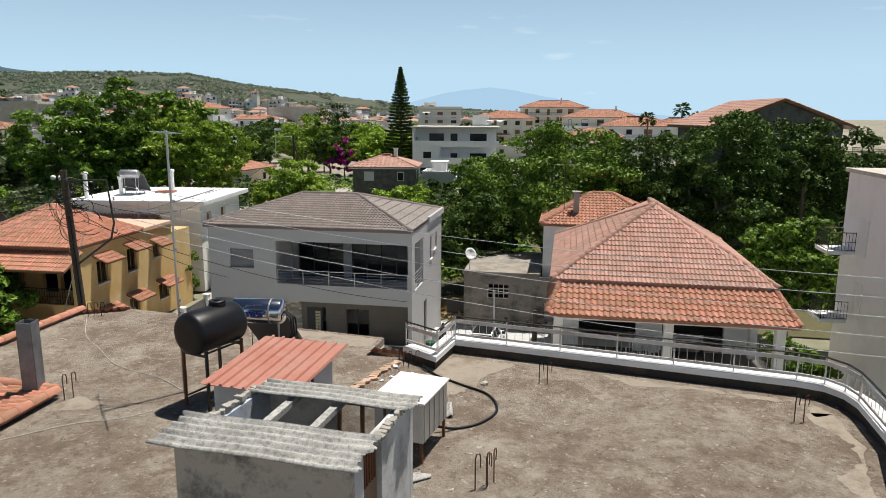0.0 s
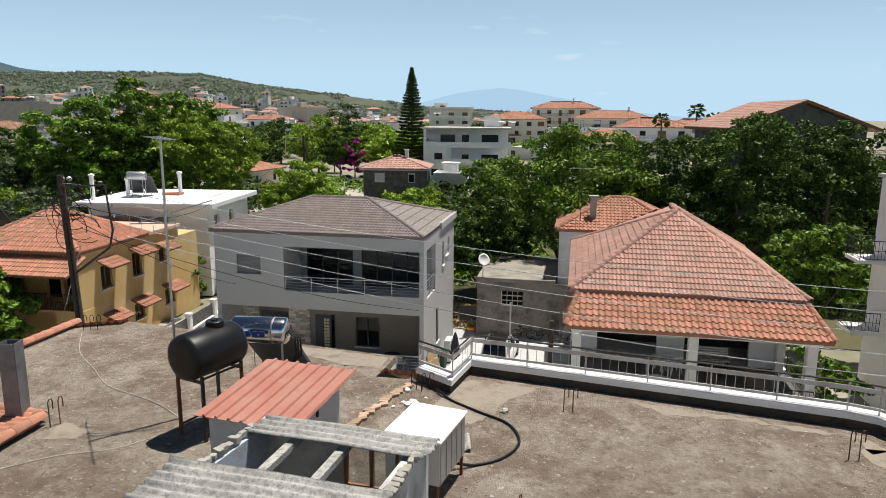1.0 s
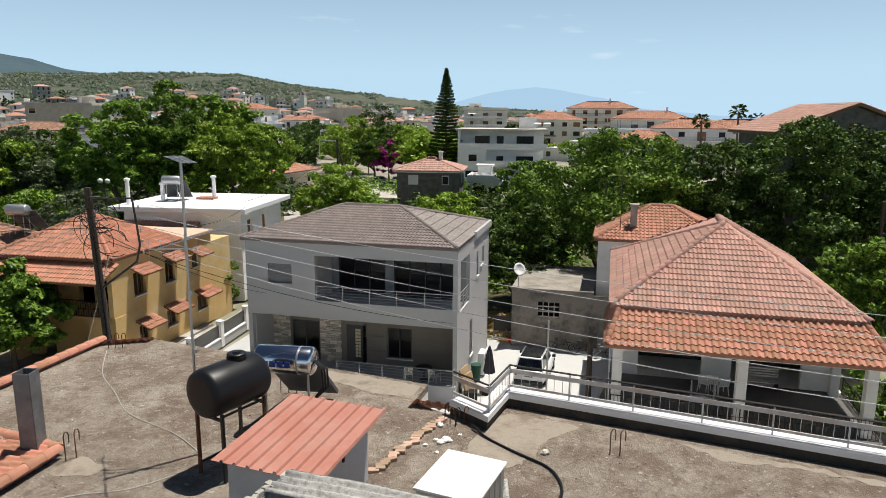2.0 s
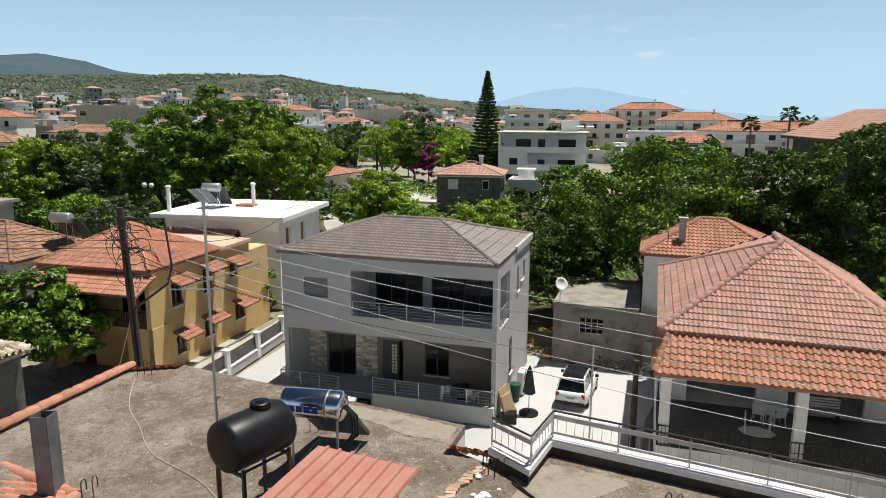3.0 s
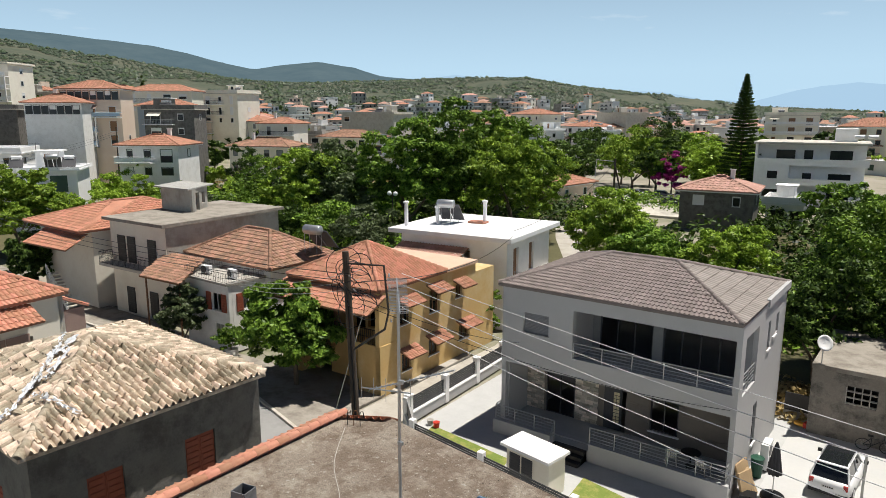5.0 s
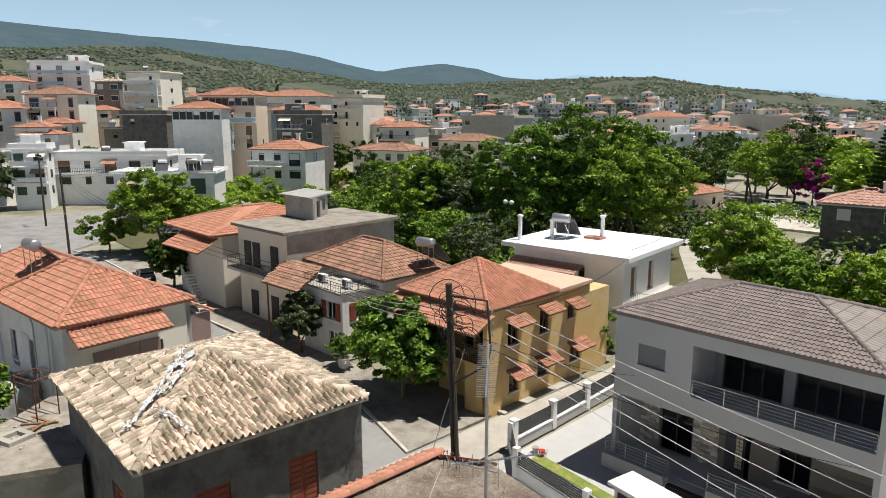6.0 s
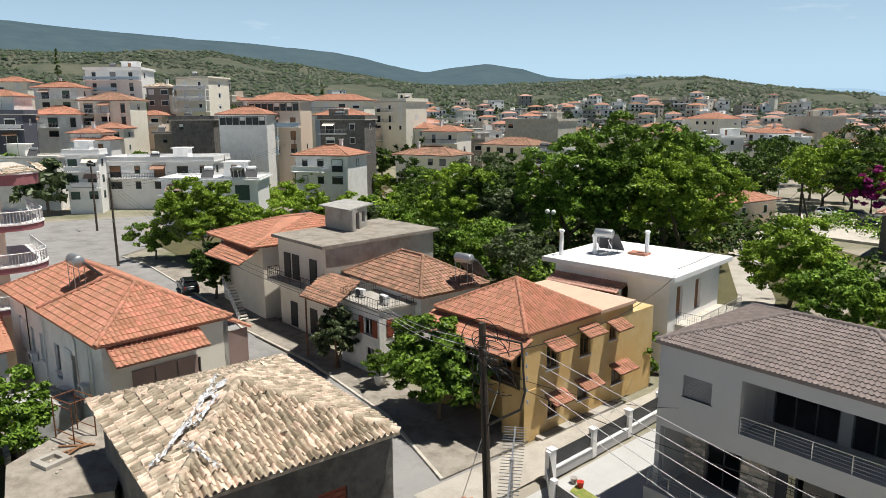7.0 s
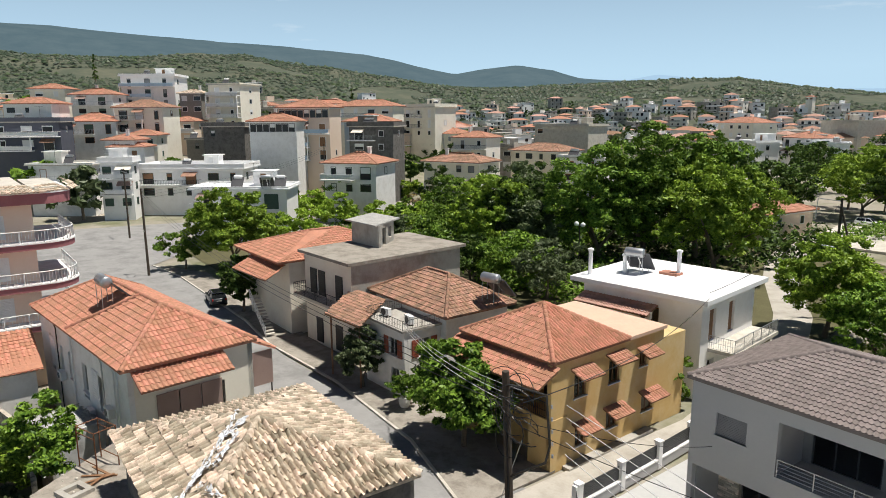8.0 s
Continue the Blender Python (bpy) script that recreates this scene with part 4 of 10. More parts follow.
low = [[bm.verts.new(v.co - Vector((0, 0, 0.012))) for v in r] for r in rows]
for i in range(len(prof) - 1):
    bm.faces.new((rows[0][i], rows[0][i + 1], rows[1][i + 1], rows[1][i]))
    bm.faces.new((low[0][i], low[1][i], low[1][i + 1], low[0][i + 1]))
    bm.faces.new((rows[0][i], low[0][i], low[0][i + 1], rows[0][i + 1]))
    bm.faces.new((rows[1][i], rows[1][i + 1], low[1][i + 1], low[1][i]))
part("roof_sheet", bm, REDMETAL, rhut, "faded red ribbed metal sheet")
bm = bmesh.new()
box(bm, 1.68, 1.72, 1.2, 1.26, 0.85, 1.1, 0.01)
part("hook", bm, BLACK, rhut)

# ---- water tank on its stand ----
wt = thing("water_tank", pose(-1.37, 5.68, RZ, 0, 0, 71.75), "black plastic water tank lying on a dark steel stand", "water tank")
TR, TZ = 0.479, 1.742
bm = bmesh.new()
lathe(bm, [(0.02, -0.708), (0.3, -0.705), (0.4, -0.69), (0.45, -0.655), (TR, -0.58), (TR, -0.2), (TR + 0.004, 0.0), (TR, 0.2), (TR, 0.58), (0.45, 0.655), (0.4, 0.69), (0.3, 0.705), (0.02, 0.708)], 48, pose(0, 0, TZ, 0, 90, 0))
part("tank", bm, BLACK, wt, smooth=True)
bm = bmesh.new()
lathe(bm, [(0.19, TZ + TR - 0.05), (0.19, TZ + TR + 0.04), (0.17, TZ + TR + 0.045)], 28, Matrix.Translation((0.2, 0, 0)))
neck = part("neck", bm, BLACK, wt)
bm = bmesh.new()
lathe(bm, [(0.02, TZ + TR + 0.045), (0.18, TZ + TR + 0.045), (0.185, TZ + TR + 0.09), (0.16, TZ + TR + 0.105), (0.08, TZ + TR + 0.1), (0.07, TZ + TR + 0.13), (0.02, TZ + TR + 0.132)], 28, Matrix.Translation((0.2, 0, 0)))
part("lid", bm, BLACK, wt, "screw lid")
LEGZ = TZ - TR + 0.02
for sx in (-0.52, 0.52):
    for sy in (-0.36, 0.36):
        bm = bmesh.new()
        box(bm, sx - 0.028, sx + 0.028, sy - 0.028, sy + 0.028, 0, LEGZ + 0.1)
        part("leg", bm, DARKMETAL if sy * sx > 0 else RUST, wt)
    bm = bmesh.new()
    box(bm, sx - 0.025, sx + 0.025, -0.333, 0.333, LEGZ - 0.05, LEGZ)
    part("crossbar", bm, DARKMETAL, wt)
for sy in (-0.36, 0.36):
    for z in (0.2, LEGZ + 0.03):
        bm = bmesh.new()
        box(bm, -0.49, 0.49, sy - 0.018, sy + 0.018, z, z + 0.035)
        part("side_rail", bm, DARKMETAL, wt)

# ---- solar water heater ----
BRANDBLUE = mat("blue_lettering_paint", (0.03, 0.06, 0.3), (0.04, 0.08, 0.36), 1, 0.4, 0.0)
sw = thing("solar_heater", pose(-1.1, 7.5, RZ, 0, 0, 5), "solar water heater with a polished steel drum", "water heater")
bm = bmesh.new()
lathe(bm, [(0.08, -0.68), (0.24, -0.67), (0.3, -0.62), (0.31, -0.6), (0.31, 0.6), (0.3, 0.62), (0.24, 0.67), (0.08, 0.68)], 32, pose(0, 0, 1.62, 0, 90, 0))
drum = part("drum", bm, CHROME, sw, smooth=True)
bm = bmesh.new()
lathe(bm, [(0.313, -0.02), (0.316, -0.015), (0.316, 0.015), (0.313, 0.02)], 32, pose(0.35, 0, 1.62, 0, 90, 0))
part("strap", bm, GALV, drum)
bm = bmesh.new()
for k in range(4):
    box(bm, -0.42 + k * 0.17, -0.3 + k * 0.17, -0.325, -0.29, 1.55, 1.68)
part("brand_marks", bm, BRANDBLUE, drum, "faded blue brand marks as plain bars")
bm = bmesh.new()
box(bm, -0.62, 0.62, 0, 0.09, -2.0, 0, m=pose(0, 0.2, 1.5, 48, 0, 0))
part("collector", bm, FRAME_D, sw, "dark flat collector panel seen from behind")
for sx in (-0.5, 0.5):
    bm = bmesh.new()
    box(bm, sx - 0.02, sx + 0.02, -0.02, 0.02, 0, 1.35)
    part("leg", bm, GALV, sw)
    bm = bmesh.new()
    tube(bm, [(sx, 0, 0.1), (sx, 1.4, 0.1)], 0.02, 5)
    part("foot_rail", bm, GALV, sw)
for k in range(3):
    bm = bmesh.new()
    o = 0.06 * k
    tube(bm, [(0.68, -0.05 + o, 1.62), (0.85 + o, -0.1, 1.5), (0.88 + o, -0.1, 1.1), (0.6, -0.2 + o, 0.7), (0.2 - o, -0.2, 0.45), (-0.2 - o * 3, -0.3, 0.02)], 0.022, 6)
    part("hose", bm, BLACK, sw)

# ---- sheet metal box on legs ----
wb = thing("metal_box", pose(3.55, 4.35, RZ, 0, 0, -10), "white sheet metal box on rusty legs", "metal box")
bm = bmesh.new()
box(bm, -0.5, 0.5, -0.65, 0.65, 0.42, 1.2, 0.015)
part("body", bm, GALV, wb)
bm = bmesh.new()
box(bm, -0.54, 0.54, -0.69, 0.69, 1.2, 1.24, 0.01)
part("lid", bm, OFFWHITE, wb)
for k in range(5):
    bm = bmesh.new()
    box(bm, 0.5, 0.515, -0.6 + k * 0.26, -0.56 + k * 0.26, 0.44, 1.18)
    part("rib", bm, GALV, wb)
for sx in (-0.45, 0.45):
    for sy in (-0.6, 0.6):
        bm = bmesh.new()
        box(bm, sx - 0.025, sx + 0.025, sy - 0.025, sy + 0.025, 0, 0.42)
        part("leg", bm, RUST, wb)

# ---- square steel flue, roof tiles at the edge, aerial mast ----
fl = thing("steel_flue", pose(-5.6, 5.1, RZ - 0.1, 0, 0, 12), "square galvanised steel flue on the roof", "flue")
bm = bmesh.new()
wall_mesh(bm, 0.34, 1.9, [], 0.015, pose(-0.17, -0.17, 0))
wall_mesh(bm, 0.34, 1.9, [], 0.015, pose(0.17, -0.17, 0, 0, 0, 90))
wall_mesh(bm, 0.34, 1.9, [], 0.015, pose(0.17, 0.17, 0, 0, 0, 180))
wall_mesh(bm, 0.34, 1.9, [], 0.015, pose(-0.17, 0.17, 0, 0, 0, 270))
part("duct", bm, mat("dull_galvanised", (0.16, 0.165, 0.175), (0.27, 0.275, 0.285), 2.5, 0.6, 0.2, metal=0.4, stain=(0.1, 0.1, 0.1), stain_scale=2.0, stain_amount=0.5), fl)
bm = bmesh.new()
box(bm, -0.32, 0.32, -0.32, 0.32, 0.1, 0.16, 0.02)
part("flashing", bm, WHITE, fl)

te = thing("roof_edge_tiles", pose(0, 0, 0), "orange clay tiles along the edge of the flat roof", "roof edge")
for name, q in (("edge_bed", [(-9.95, 1.0, RZ - 0.25), (-9.95, 11.4, RZ - 0.25), (-9.2, 11.4, RZ + 0.1), (-9.2, 1.0, RZ + 0.1)]),
                ("tile_bed", [(-8.6, 2.6, RZ - 0.3), (-8.6, 6.1, RZ - 0.3), (-5.0, 5.0, RZ + 0.16), (-5.0, 2.6, RZ + 0.16)]),
                ("edge_bed", [(-8.0, 12.5, RZ - 0.2), (-9.4, 11.7, RZ - 0.2), (-9.2, 11.2, RZ + 0.1), (-7.9, 12.0, RZ + 0.1)]),
                ("edge_bed", [(2.2, 9.9, RZ - 0.15), (1.2, 9.9, RZ - 0.15), (1.3, 9.4, RZ + 0.15), (2.2, 9.3, RZ + 0.15)])):
    bed = raw_part(name, q + [(a, b, c - 0.1) for a, b, c in q], [(1, 0, 3, 2), (4, 5, 6, 7), (0, 1, 5, 4), (1, 2, 6, 5), (2, 3, 7, 6), (3, 0, 4, 7)], TERRA, te)
    tiled_slope(bed, q[1], q[0], (q[2], q[3]), TERRA_RED, 0.24, 0.36, 0.09, 120, near=(-8, 5, 7.6))
for a, b in (((-9.2, 1.0, RZ + 0.1), (-9.2, 11.4, RZ + 0.1)), ((-9.52, 1.0, RZ - 0.03), (-9.52, 11.4, RZ - 0.03)), ((-5.0, 2.6, RZ + 0.16), (-5.0, 5.1, RZ + 0.16)), ((-5.0, 5.1, RZ + 0.16), (-8.4, 6.1, RZ - 0.2))):
    ridge_caps(te, a, b, TERRA_RED, 0.12, 0.36)

ms = thing("aerial_mast", pose(-2.32, 5.95, RZ), "tall galvanised aerial mast with two aerials", "aerial")
bm = bmesh.new()
tube(bm, [(0, 0, 0), (0, 0, 6.1)], 0.027, 8)
part("mast", bm, GALV, ms)


def yagi(parent, m, length, n, span):
    bm = bmesh.new()
    tube(bm, [(-length / 2, 0, 0), (length / 2, 0, 0)], 0.014, 5)
    ob = part("aerial_boom", bm, GALV, parent)
    ob.matrix_local = m
    for k in range(n):
        bm = bmesh.new()
        x = -length / 2 + length * k / (n - 1)
        s = span * (0.75 + 0.25 * k / n)
        tube(bm, [(x, -s / 2, 0), (x, s / 2, 0)], 0.006, 4)
        part("element", bm, GALV, ob)
    return ob


yagi(ms, pose(0, 0, 6.05, 0, 0, 132), 2.2, 26, 0.36)
yagi(ms, pose(0.15, 0.15, 4.55, 0, -16, 30), 1.5, 16, 0.24)
yagi(ms, pose(-0.3, 0, 4.3, 90, 0, 20), 0.9, 5, 0.5)
for k, (x, y, z) in enumerate(((0.06, 0.0, 4.5), (0.05, 0.02, 2.2), (0.05, -0.02, 3.4))):
    bm = bmesh.new()
    box(bm, x - 0.06, x + 0.03, y - 0.03, y + 0.03, z, z + 0.07, 0.008)
    part("clamp", bm, GALV, ms)

# ---- hoses, cables, rubble and a loose sheet ----


def hose(name, pts, r, material, label):
    bm = bmesh.new()
    fine = []
    for i in range(len(pts) - 1):
        p0, p1, p2, p3 = (Vector(pts[max(0, min(len(pts) - 1, i + k))]) for k in (-1, 0, 1, 2))
        for s in range(6):
            t = s / 6
            fine.append(0.5 * ((2 * p1) + (p2 - p0) * t + (2 * p0 - 5 * p1 + 4 * p2 - p3) * t * t + (3 * p1 - p0 - 3 * p2 + p3) * t ** 3))
    fine.append(Vector(pts[-1]))
    tube(bm, [(p.x, p.y, p.z) for p in fine], r, 6)
    ob = part(name, bm, material, smooth=True)
    tagged(ob, label, name)


hose("hose", [(2.9, 8.5, RZ + 0.1), (3.3, 8.1, RZ + 0.03), (4.0, 7.6, RZ + 0.03), (4.75, 7.1, RZ + 0.03), (5.05, 6.3, RZ + 0.03), (4.8, 5.6, RZ + 0.03), (4.3, 5.2, RZ + 0.03), (3.9, 5.0, RZ + 0.15)], 0.03, BLACK, "black rubber hose curving across the roof")
CABLE = mat("white_cable", (0.5, 0.48, 0.44), (0.58, 0.56, 0.52), 3, 0.6, 0.0)
hose("cable", [(-8.6, 10.8, RZ + 0.02), (-7.4, 9.2, RZ + 0.02), (-6.2, 8.2, RZ + 0.02), (-5.0, 7.2, RZ + 0.02), (-3.4, 6.6, RZ + 0.02), (-2.4, 6.0, RZ + 0.02)], 0.008, CABLE, "thin white cable lying on the roof")
hose("cable", [(-2.2, 5.2, RZ + 0.02), (-2.8, 4.4, RZ + 0.02), (-3.7, 3.9, RZ + 0.02), (-4.6, 3.0, RZ + 0.02), (-5.6, 2.2, RZ + 0.02), (-7.2, 1.0, RZ + 0.02)], 0.008, CABLE, "thin white cable winding over the roof")
hose("cable", [(0.6, 0.9, RZ + 0.02), (-0.4, 0.7, RZ + 0.02), (-1.6, -0.1, RZ + 0.02), (-3.4, -1.6, RZ + 0.02)], 0.008, CABLE, "white cable running away from the hut")
ls = thing("loose_sheet", pose(4.15, 5.75, RZ + 0.03, 0, 0, 12), "broken piece of corrugated fibre-cement sheet", "roof sheet")
corrugated(ls, pose(0.0, 0, 0.02, 0, 0, 90), 0.75, 0.35, seed=8)
ls = thing("loose_sheet", pose(3.6, 2.7, RZ + 0.03, 0, 0, 40), "broken piece of corrugated fibre-cement sheet", "roof sheet")
corrugated(ls, pose(0.0, 0, 0.02, 0, 0, 0), 0.7, 0.3, seed=9)


def stone(x, y, z, s, material, name, label, seed, group=""):
    rnd = random.Random(seed)
    bm = bmesh.new()
    bmesh.ops.create_icosphere(bm, subdivisions=2, radius=s)
    for v in bm.verts:
        v.co *= 0.75 + 0.4 * noise.noise(v.co * (2.0 / s) + Vector((seed, 0, 0)))
        v.co.z *= 0.6
    ob = part(name, bm, material)
    ob.matrix_world = pose(x, y, z + s * 0.3, rnd.uniform(-10, 10), 0, rnd.uniform(0, 360))
    tagged(ob, label, name, group)


sr = random.Random(40)
for k in range(46):
    stone(sr.uniform(3.6, 11.5), sr.uniform(0.0, 8.2), RZ, sr.uniform(0.02, 0.045), PALECON, "stone", "small pale stone lying on the roof", k, "loose stones")
for k in range(26):
    stone(sr.uniform(-8, -3), sr.uniform(1, 11), RZ, sr.uniform(0.015, 0.04), PALECON, "stone", "small pale stone lying on the roof", 60 + k, "loose stones")
stone(4.6, 7.75, RZ, 0.12, PALECON, "stone", "pale lump of rubble on the roof", 99)
for k in range(22):
    t = k / 21
    bm = bmesh.new()
    w = sr.uniform(0.09, 0.14)
    box(bm, -w, w, -0.06, 0.06, 0, 0.07, 0.012)
    ob = part("brick", bm, mat("old_brick", (0.38, 0.22, 0.15), (0.52, 0.4, 0.3), 3, 0.95, 0.4, vary=0.3))
    ob.matrix_world = pose(2.15 - 0.75 * t + sr.uniform(-0.08, 0.08), 8.75 - 2.6 * t, RZ, sr.uniform(-6, 6), sr.uniform(-6, 6), 20 + sr.uniform(-20, 20))
    tagged(ob, "loose old brick in a low row on the roof", "brick", "row of bricks")
for k in range(10):
    stone(2.35 + sr.uniform(-0.3, 0.4), 7.8 + sr.uniform(-0.7, 0.7), RZ, sr.uniform(0.05, 0.14), WHITE, "rubble", "white plaster rubble on the roof", 200 + k, "rubble heap")


# ---- grey modern house ----
gh = thing("modern_house", pose(0, 0, 0), "modern two-storey grey house with a brown tiled roof", "house")
GX0, GX1, GY0, GY1, GZ = -13.35, -1.6, 27.0, 35.8, 8.0
bm = bmesh.new()
wall_mesh(bm, GX1 - GX0, GZ, [(1.25, 2.68, 5.62, 6.68), (4.0, 11.53, 4.8, 7.22), (0.25, 11.53, 0.62, 3.82)], 0.3, Matrix.Translation((GX0, GY0, 0)))
part("front_wall", bm, GREY_WALL, gh)
bm = bmesh.new()
wall_mesh(bm, GY1 - GY0 - 0.3, GZ, [(0.4, 2.7, 4.55, 7.2), (2.9, 3.6, 1.3, 3.3), (6.3, 6.9, 5.9, 6.9), (4.6, 5.1, 5.5, 6.9)], 0.3, pose(GX1, GY0 + 0.3, 0, 0, 0, 90))
part("side_wall", bm, GREY_WALL, gh)
bm = bmesh.new()
box(bm, GX0, GX0 + 0.3, GY0 + 0.3, GY1 - 0.3, 0, GZ)
part("side_wall", bm, GREY_WALL, gh)
bm = bmesh.new()
box(bm, GX0, GX1, GY1 - 0.3, GY1, 0, GZ)
part("back_wall", bm, GREY_WALL, gh)
bm = bmesh.new()
box(bm, GX0 + 0.3, GX1 - 0.3, GY0 + 0.3, GY1 - 0.3, 4.1, 4.5)
box(bm, GX0 + 0.3, GX1 - 0.3, GY0 + 0.3, GY1 - 0.3, 7.5, 7.7)
part("floor_slab", bm, GREY_WALL, gh)
# the deep loggia upstairs: its back wall with openings and glass doors
LOG_Y, POR_Y = 29.9, 29.3
bm = bmesh.new()
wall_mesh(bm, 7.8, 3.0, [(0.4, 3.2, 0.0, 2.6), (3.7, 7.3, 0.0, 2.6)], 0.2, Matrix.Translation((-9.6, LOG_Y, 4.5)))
# a darker grey than the outer walls
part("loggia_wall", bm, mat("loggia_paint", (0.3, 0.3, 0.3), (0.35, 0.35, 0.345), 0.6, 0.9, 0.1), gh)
bm = bmesh.new()
box(bm, -9.8, -9.6, GY0 + 0.3, LOG_Y + 0.2, 4.5, 7.5)
part("loggia_side", bm, GREY_WALL, gh)
window(gh, Matrix.Translation((-9.2, LOG_Y, 4.5)), 2.8, 2.6, FRAME_D, 0.06, sill=False, divided=3)
window(gh, Matrix.Translation((-5.9, LOG_Y, 4.5)), 3.6, 2.6, FRAME_D, 0.06, sill=False, divided=4)
bm = bmesh.new()
box(bm, GX0 + 1.25, GX0 + 2.68, GY0 + 0.1, GY0 + 0.16, 5.62, 6.68)
rs = part("roller_shutter", bm, ROLLER, gh, "closed grey roller shutter")
for k in range(14):
    bm = bmesh.new()
    box(bm, GX0 + 1.27, GX0 + 2.66, GY0 + 0.085, GY0 + 0.1, 5.64 + k * 0.074, 5.64 + k * 0.074 + 0.058)
    part("slat", bm, ROLLER, rs)
bm = bmesh.new()
box(bm, GX0 + 1.2, GX0 + 2.73, GY0 - 0.04, GY0 + 0.1, 5.57, 5.62)
part("sill", bm, GREY_WALL, rs)
railing(gh, [(-9.3, 27.06, 4.8), (-1.85, 27.06, 4.8)], 0.78, GALV, 4, 1.5, 0.022)
railing(gh, [(-1.68, 27.75, 4.55), (-1.68, 29.95, 4.55)], 0.9, GALV, 4, 1.1, 0.022)
for y0, w, z0, h in ((33.0, 0.6, 5.9, 1.0), (31.9, 0.5, 5.5, 1.4), (30.2, 0.7, 1.3, 2.0)):
    window(gh, pose(GX1, y0 + (0.6 if w != 0.7 else 0) * 0, z0, 0, 0, 90), w, h, FRAME_D, 0.1, divided=1)
# porch: raised floor, low wall, back wall with stone cladding, door and windows
bm = bmesh.new()
box(bm, GX0, GX1, 26.45, GY0 + 0.3, 0, 0.55, 0.02)
box(bm, GX0 + 0.3, GX1 - 0.3, GY0 + 0.3, POR_Y, 0, 0.55)
part("porch_floor", bm, PAVE, gh)
bm = bmesh.new()
box(bm, -8.0, GX1 + 0.05, 26.35, 26.6, 0, 0.95, 0.02)
box(bm, GX0 - 0.1, -9.9, 26.35, 26.6, 0, 0.75, 0.02)
part("porch_parapet", bm, GREY_WALL, gh)
railing(gh, [(-8.0, 26.5, 0.95), (GX1 - 0.1, 26.5, 0.95), (GX1 - 0.1, 27.0, 0.95)], 0.8, GALV, 4, 1.35, 0.022)
railing(gh, [(GX0, 27.0, 0.75), (GX0, 26.5, 0.75), (-9.9, 26.5, 0.75), (-9.7, 25.6, 0.3)], 0.8, GALV, 4, 1.35, 0.022)
bm = bmesh.new()
for k in range(3):
    box(bm, -9.8, -8.1, 25.5 + k * 0.32, 26.45, 0, 0.18 * (k + 1))
part("steps", bm, DARKMETAL, gh, "dark grey steps to the porch")
bm = bmesh.new()
wall_mesh(bm, 11.3, 3.6, [(1.2, 2.9, 0.0, 2.35), (4.55, 5.75, 0.0, 2.3), (7.0, 8.4, 0.55, 2.3)], 0.2, Matrix.Translation((GX0 + 0.25, POR_Y, 0.55)))
part("porch_wall", bm, BEIGE_DARK, gh)
window(gh, Matrix.Translation((GX0 + 1.45, POR_Y, 0.55)), 1.7, 2.35, FRAME_D, 0.05, sill=False)
window(gh, Matrix.Translation((GX0 + 7.25, POR_Y, 1.1)), 1.4, 1.75, FRAME_D, 0.05)
bm = bmesh.new()
box(bm, -8.8, -7.6, POR_Y + 0.05, POR_Y + 0.12, 0.55, 2.85)
box(bm, -8.74, -7.66, POR_Y + 0.02, POR_Y + 0.05, 0.65, 2.8)
fd = part("front_door", bm, FRAME_D, gh, "dark front door with a patterned glass strip")
for k in range(9):
    for j in range(2):
        bm = bmesh.new()
        box(bm, -8.02 + j * 0.17, -7.88 + j * 0.17, POR_Y + 0.0, POR_Y + 0.02, 0.95 + k * 0.19, 1.1 + k * 0.19)
        part("glass_block", bm, mat("cream_glass", (0.62, 0.55, 0.33), (0.7, 0.63, 0.42), 2, 0.3, 0.0), fd)
# panel joints of the taupe cladding
for k in range(4):
    for x0, x1 in ((-7.2, -6.15), (-4.6, -1.95)) if k < 3 else ((-7.2, -1.95),):
        bm = bmesh.new()
        box(bm, x0, x1, POR_Y - 0.03, POR_Y, 0.6 + k * 0.86, 1.43 + k * 0.86 if k < 3 else 4.0)
        part("cladding_panel", bm, BEIGE_DARK, gh)
# split-stone cladding beside the big window and the door
cl = random.Random(21)
for x0, x1 in ((-13.05, -12.0), (-10.15, -8.85)):
    z = 0.58
    while z < 3.9:
        hh = cl.choice((0.09, 0.12, 0.15))
        x = x0
        while x < x1 - 0.05:
            w = min(cl.uniform(0.2, 0.5), x1 - x)
            bm = bmesh.new()
            box(bm, x, x + w - 0.012, POR_Y - cl.uniform(0.03, 0.07), POR_Y, z, z + hh - 0.012)
            part("stone", bm, CLAD, gh)
            x += w
        z += hh
g_roof = roof_body(gh, [(GX0 - 0.15, GY0 - 0.25, GZ + 0.05), (GX1 + 0.02, GY0 - 0.25, GZ + 0.05), (GX1 + 0.02, GY1 + 0.2, GZ + 0.05), (GX0 - 0.15, GY1 + 0.2, GZ + 0.05)], ((-9.3, 31.3, 9.4), (-5.9, 31.3, 9.4)), None, GREY_TILE)
gc = [(GX0 - 0.15, GY0 - 0.25, GZ + 0.05), (GX1 + 0.02, GY0 - 0.25, GZ + 0.05), (GX1 + 0.02, GY1 + 0.2, GZ + 0.05), (GX0 - 0.15, GY1 + 0.2, GZ + 0.05)]
ga, gb = (-9.3, 31.3, 9.4), (-5.9, 31.3, 9.4)
tiled_slope(g_roof, gc[0], gc[1], (ga, gb), GREY_TILE, 0.205, 0.31, 0.062, 300, near=(-4.5, 27, 8))
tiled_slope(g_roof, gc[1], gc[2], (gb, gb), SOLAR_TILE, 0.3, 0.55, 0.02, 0)
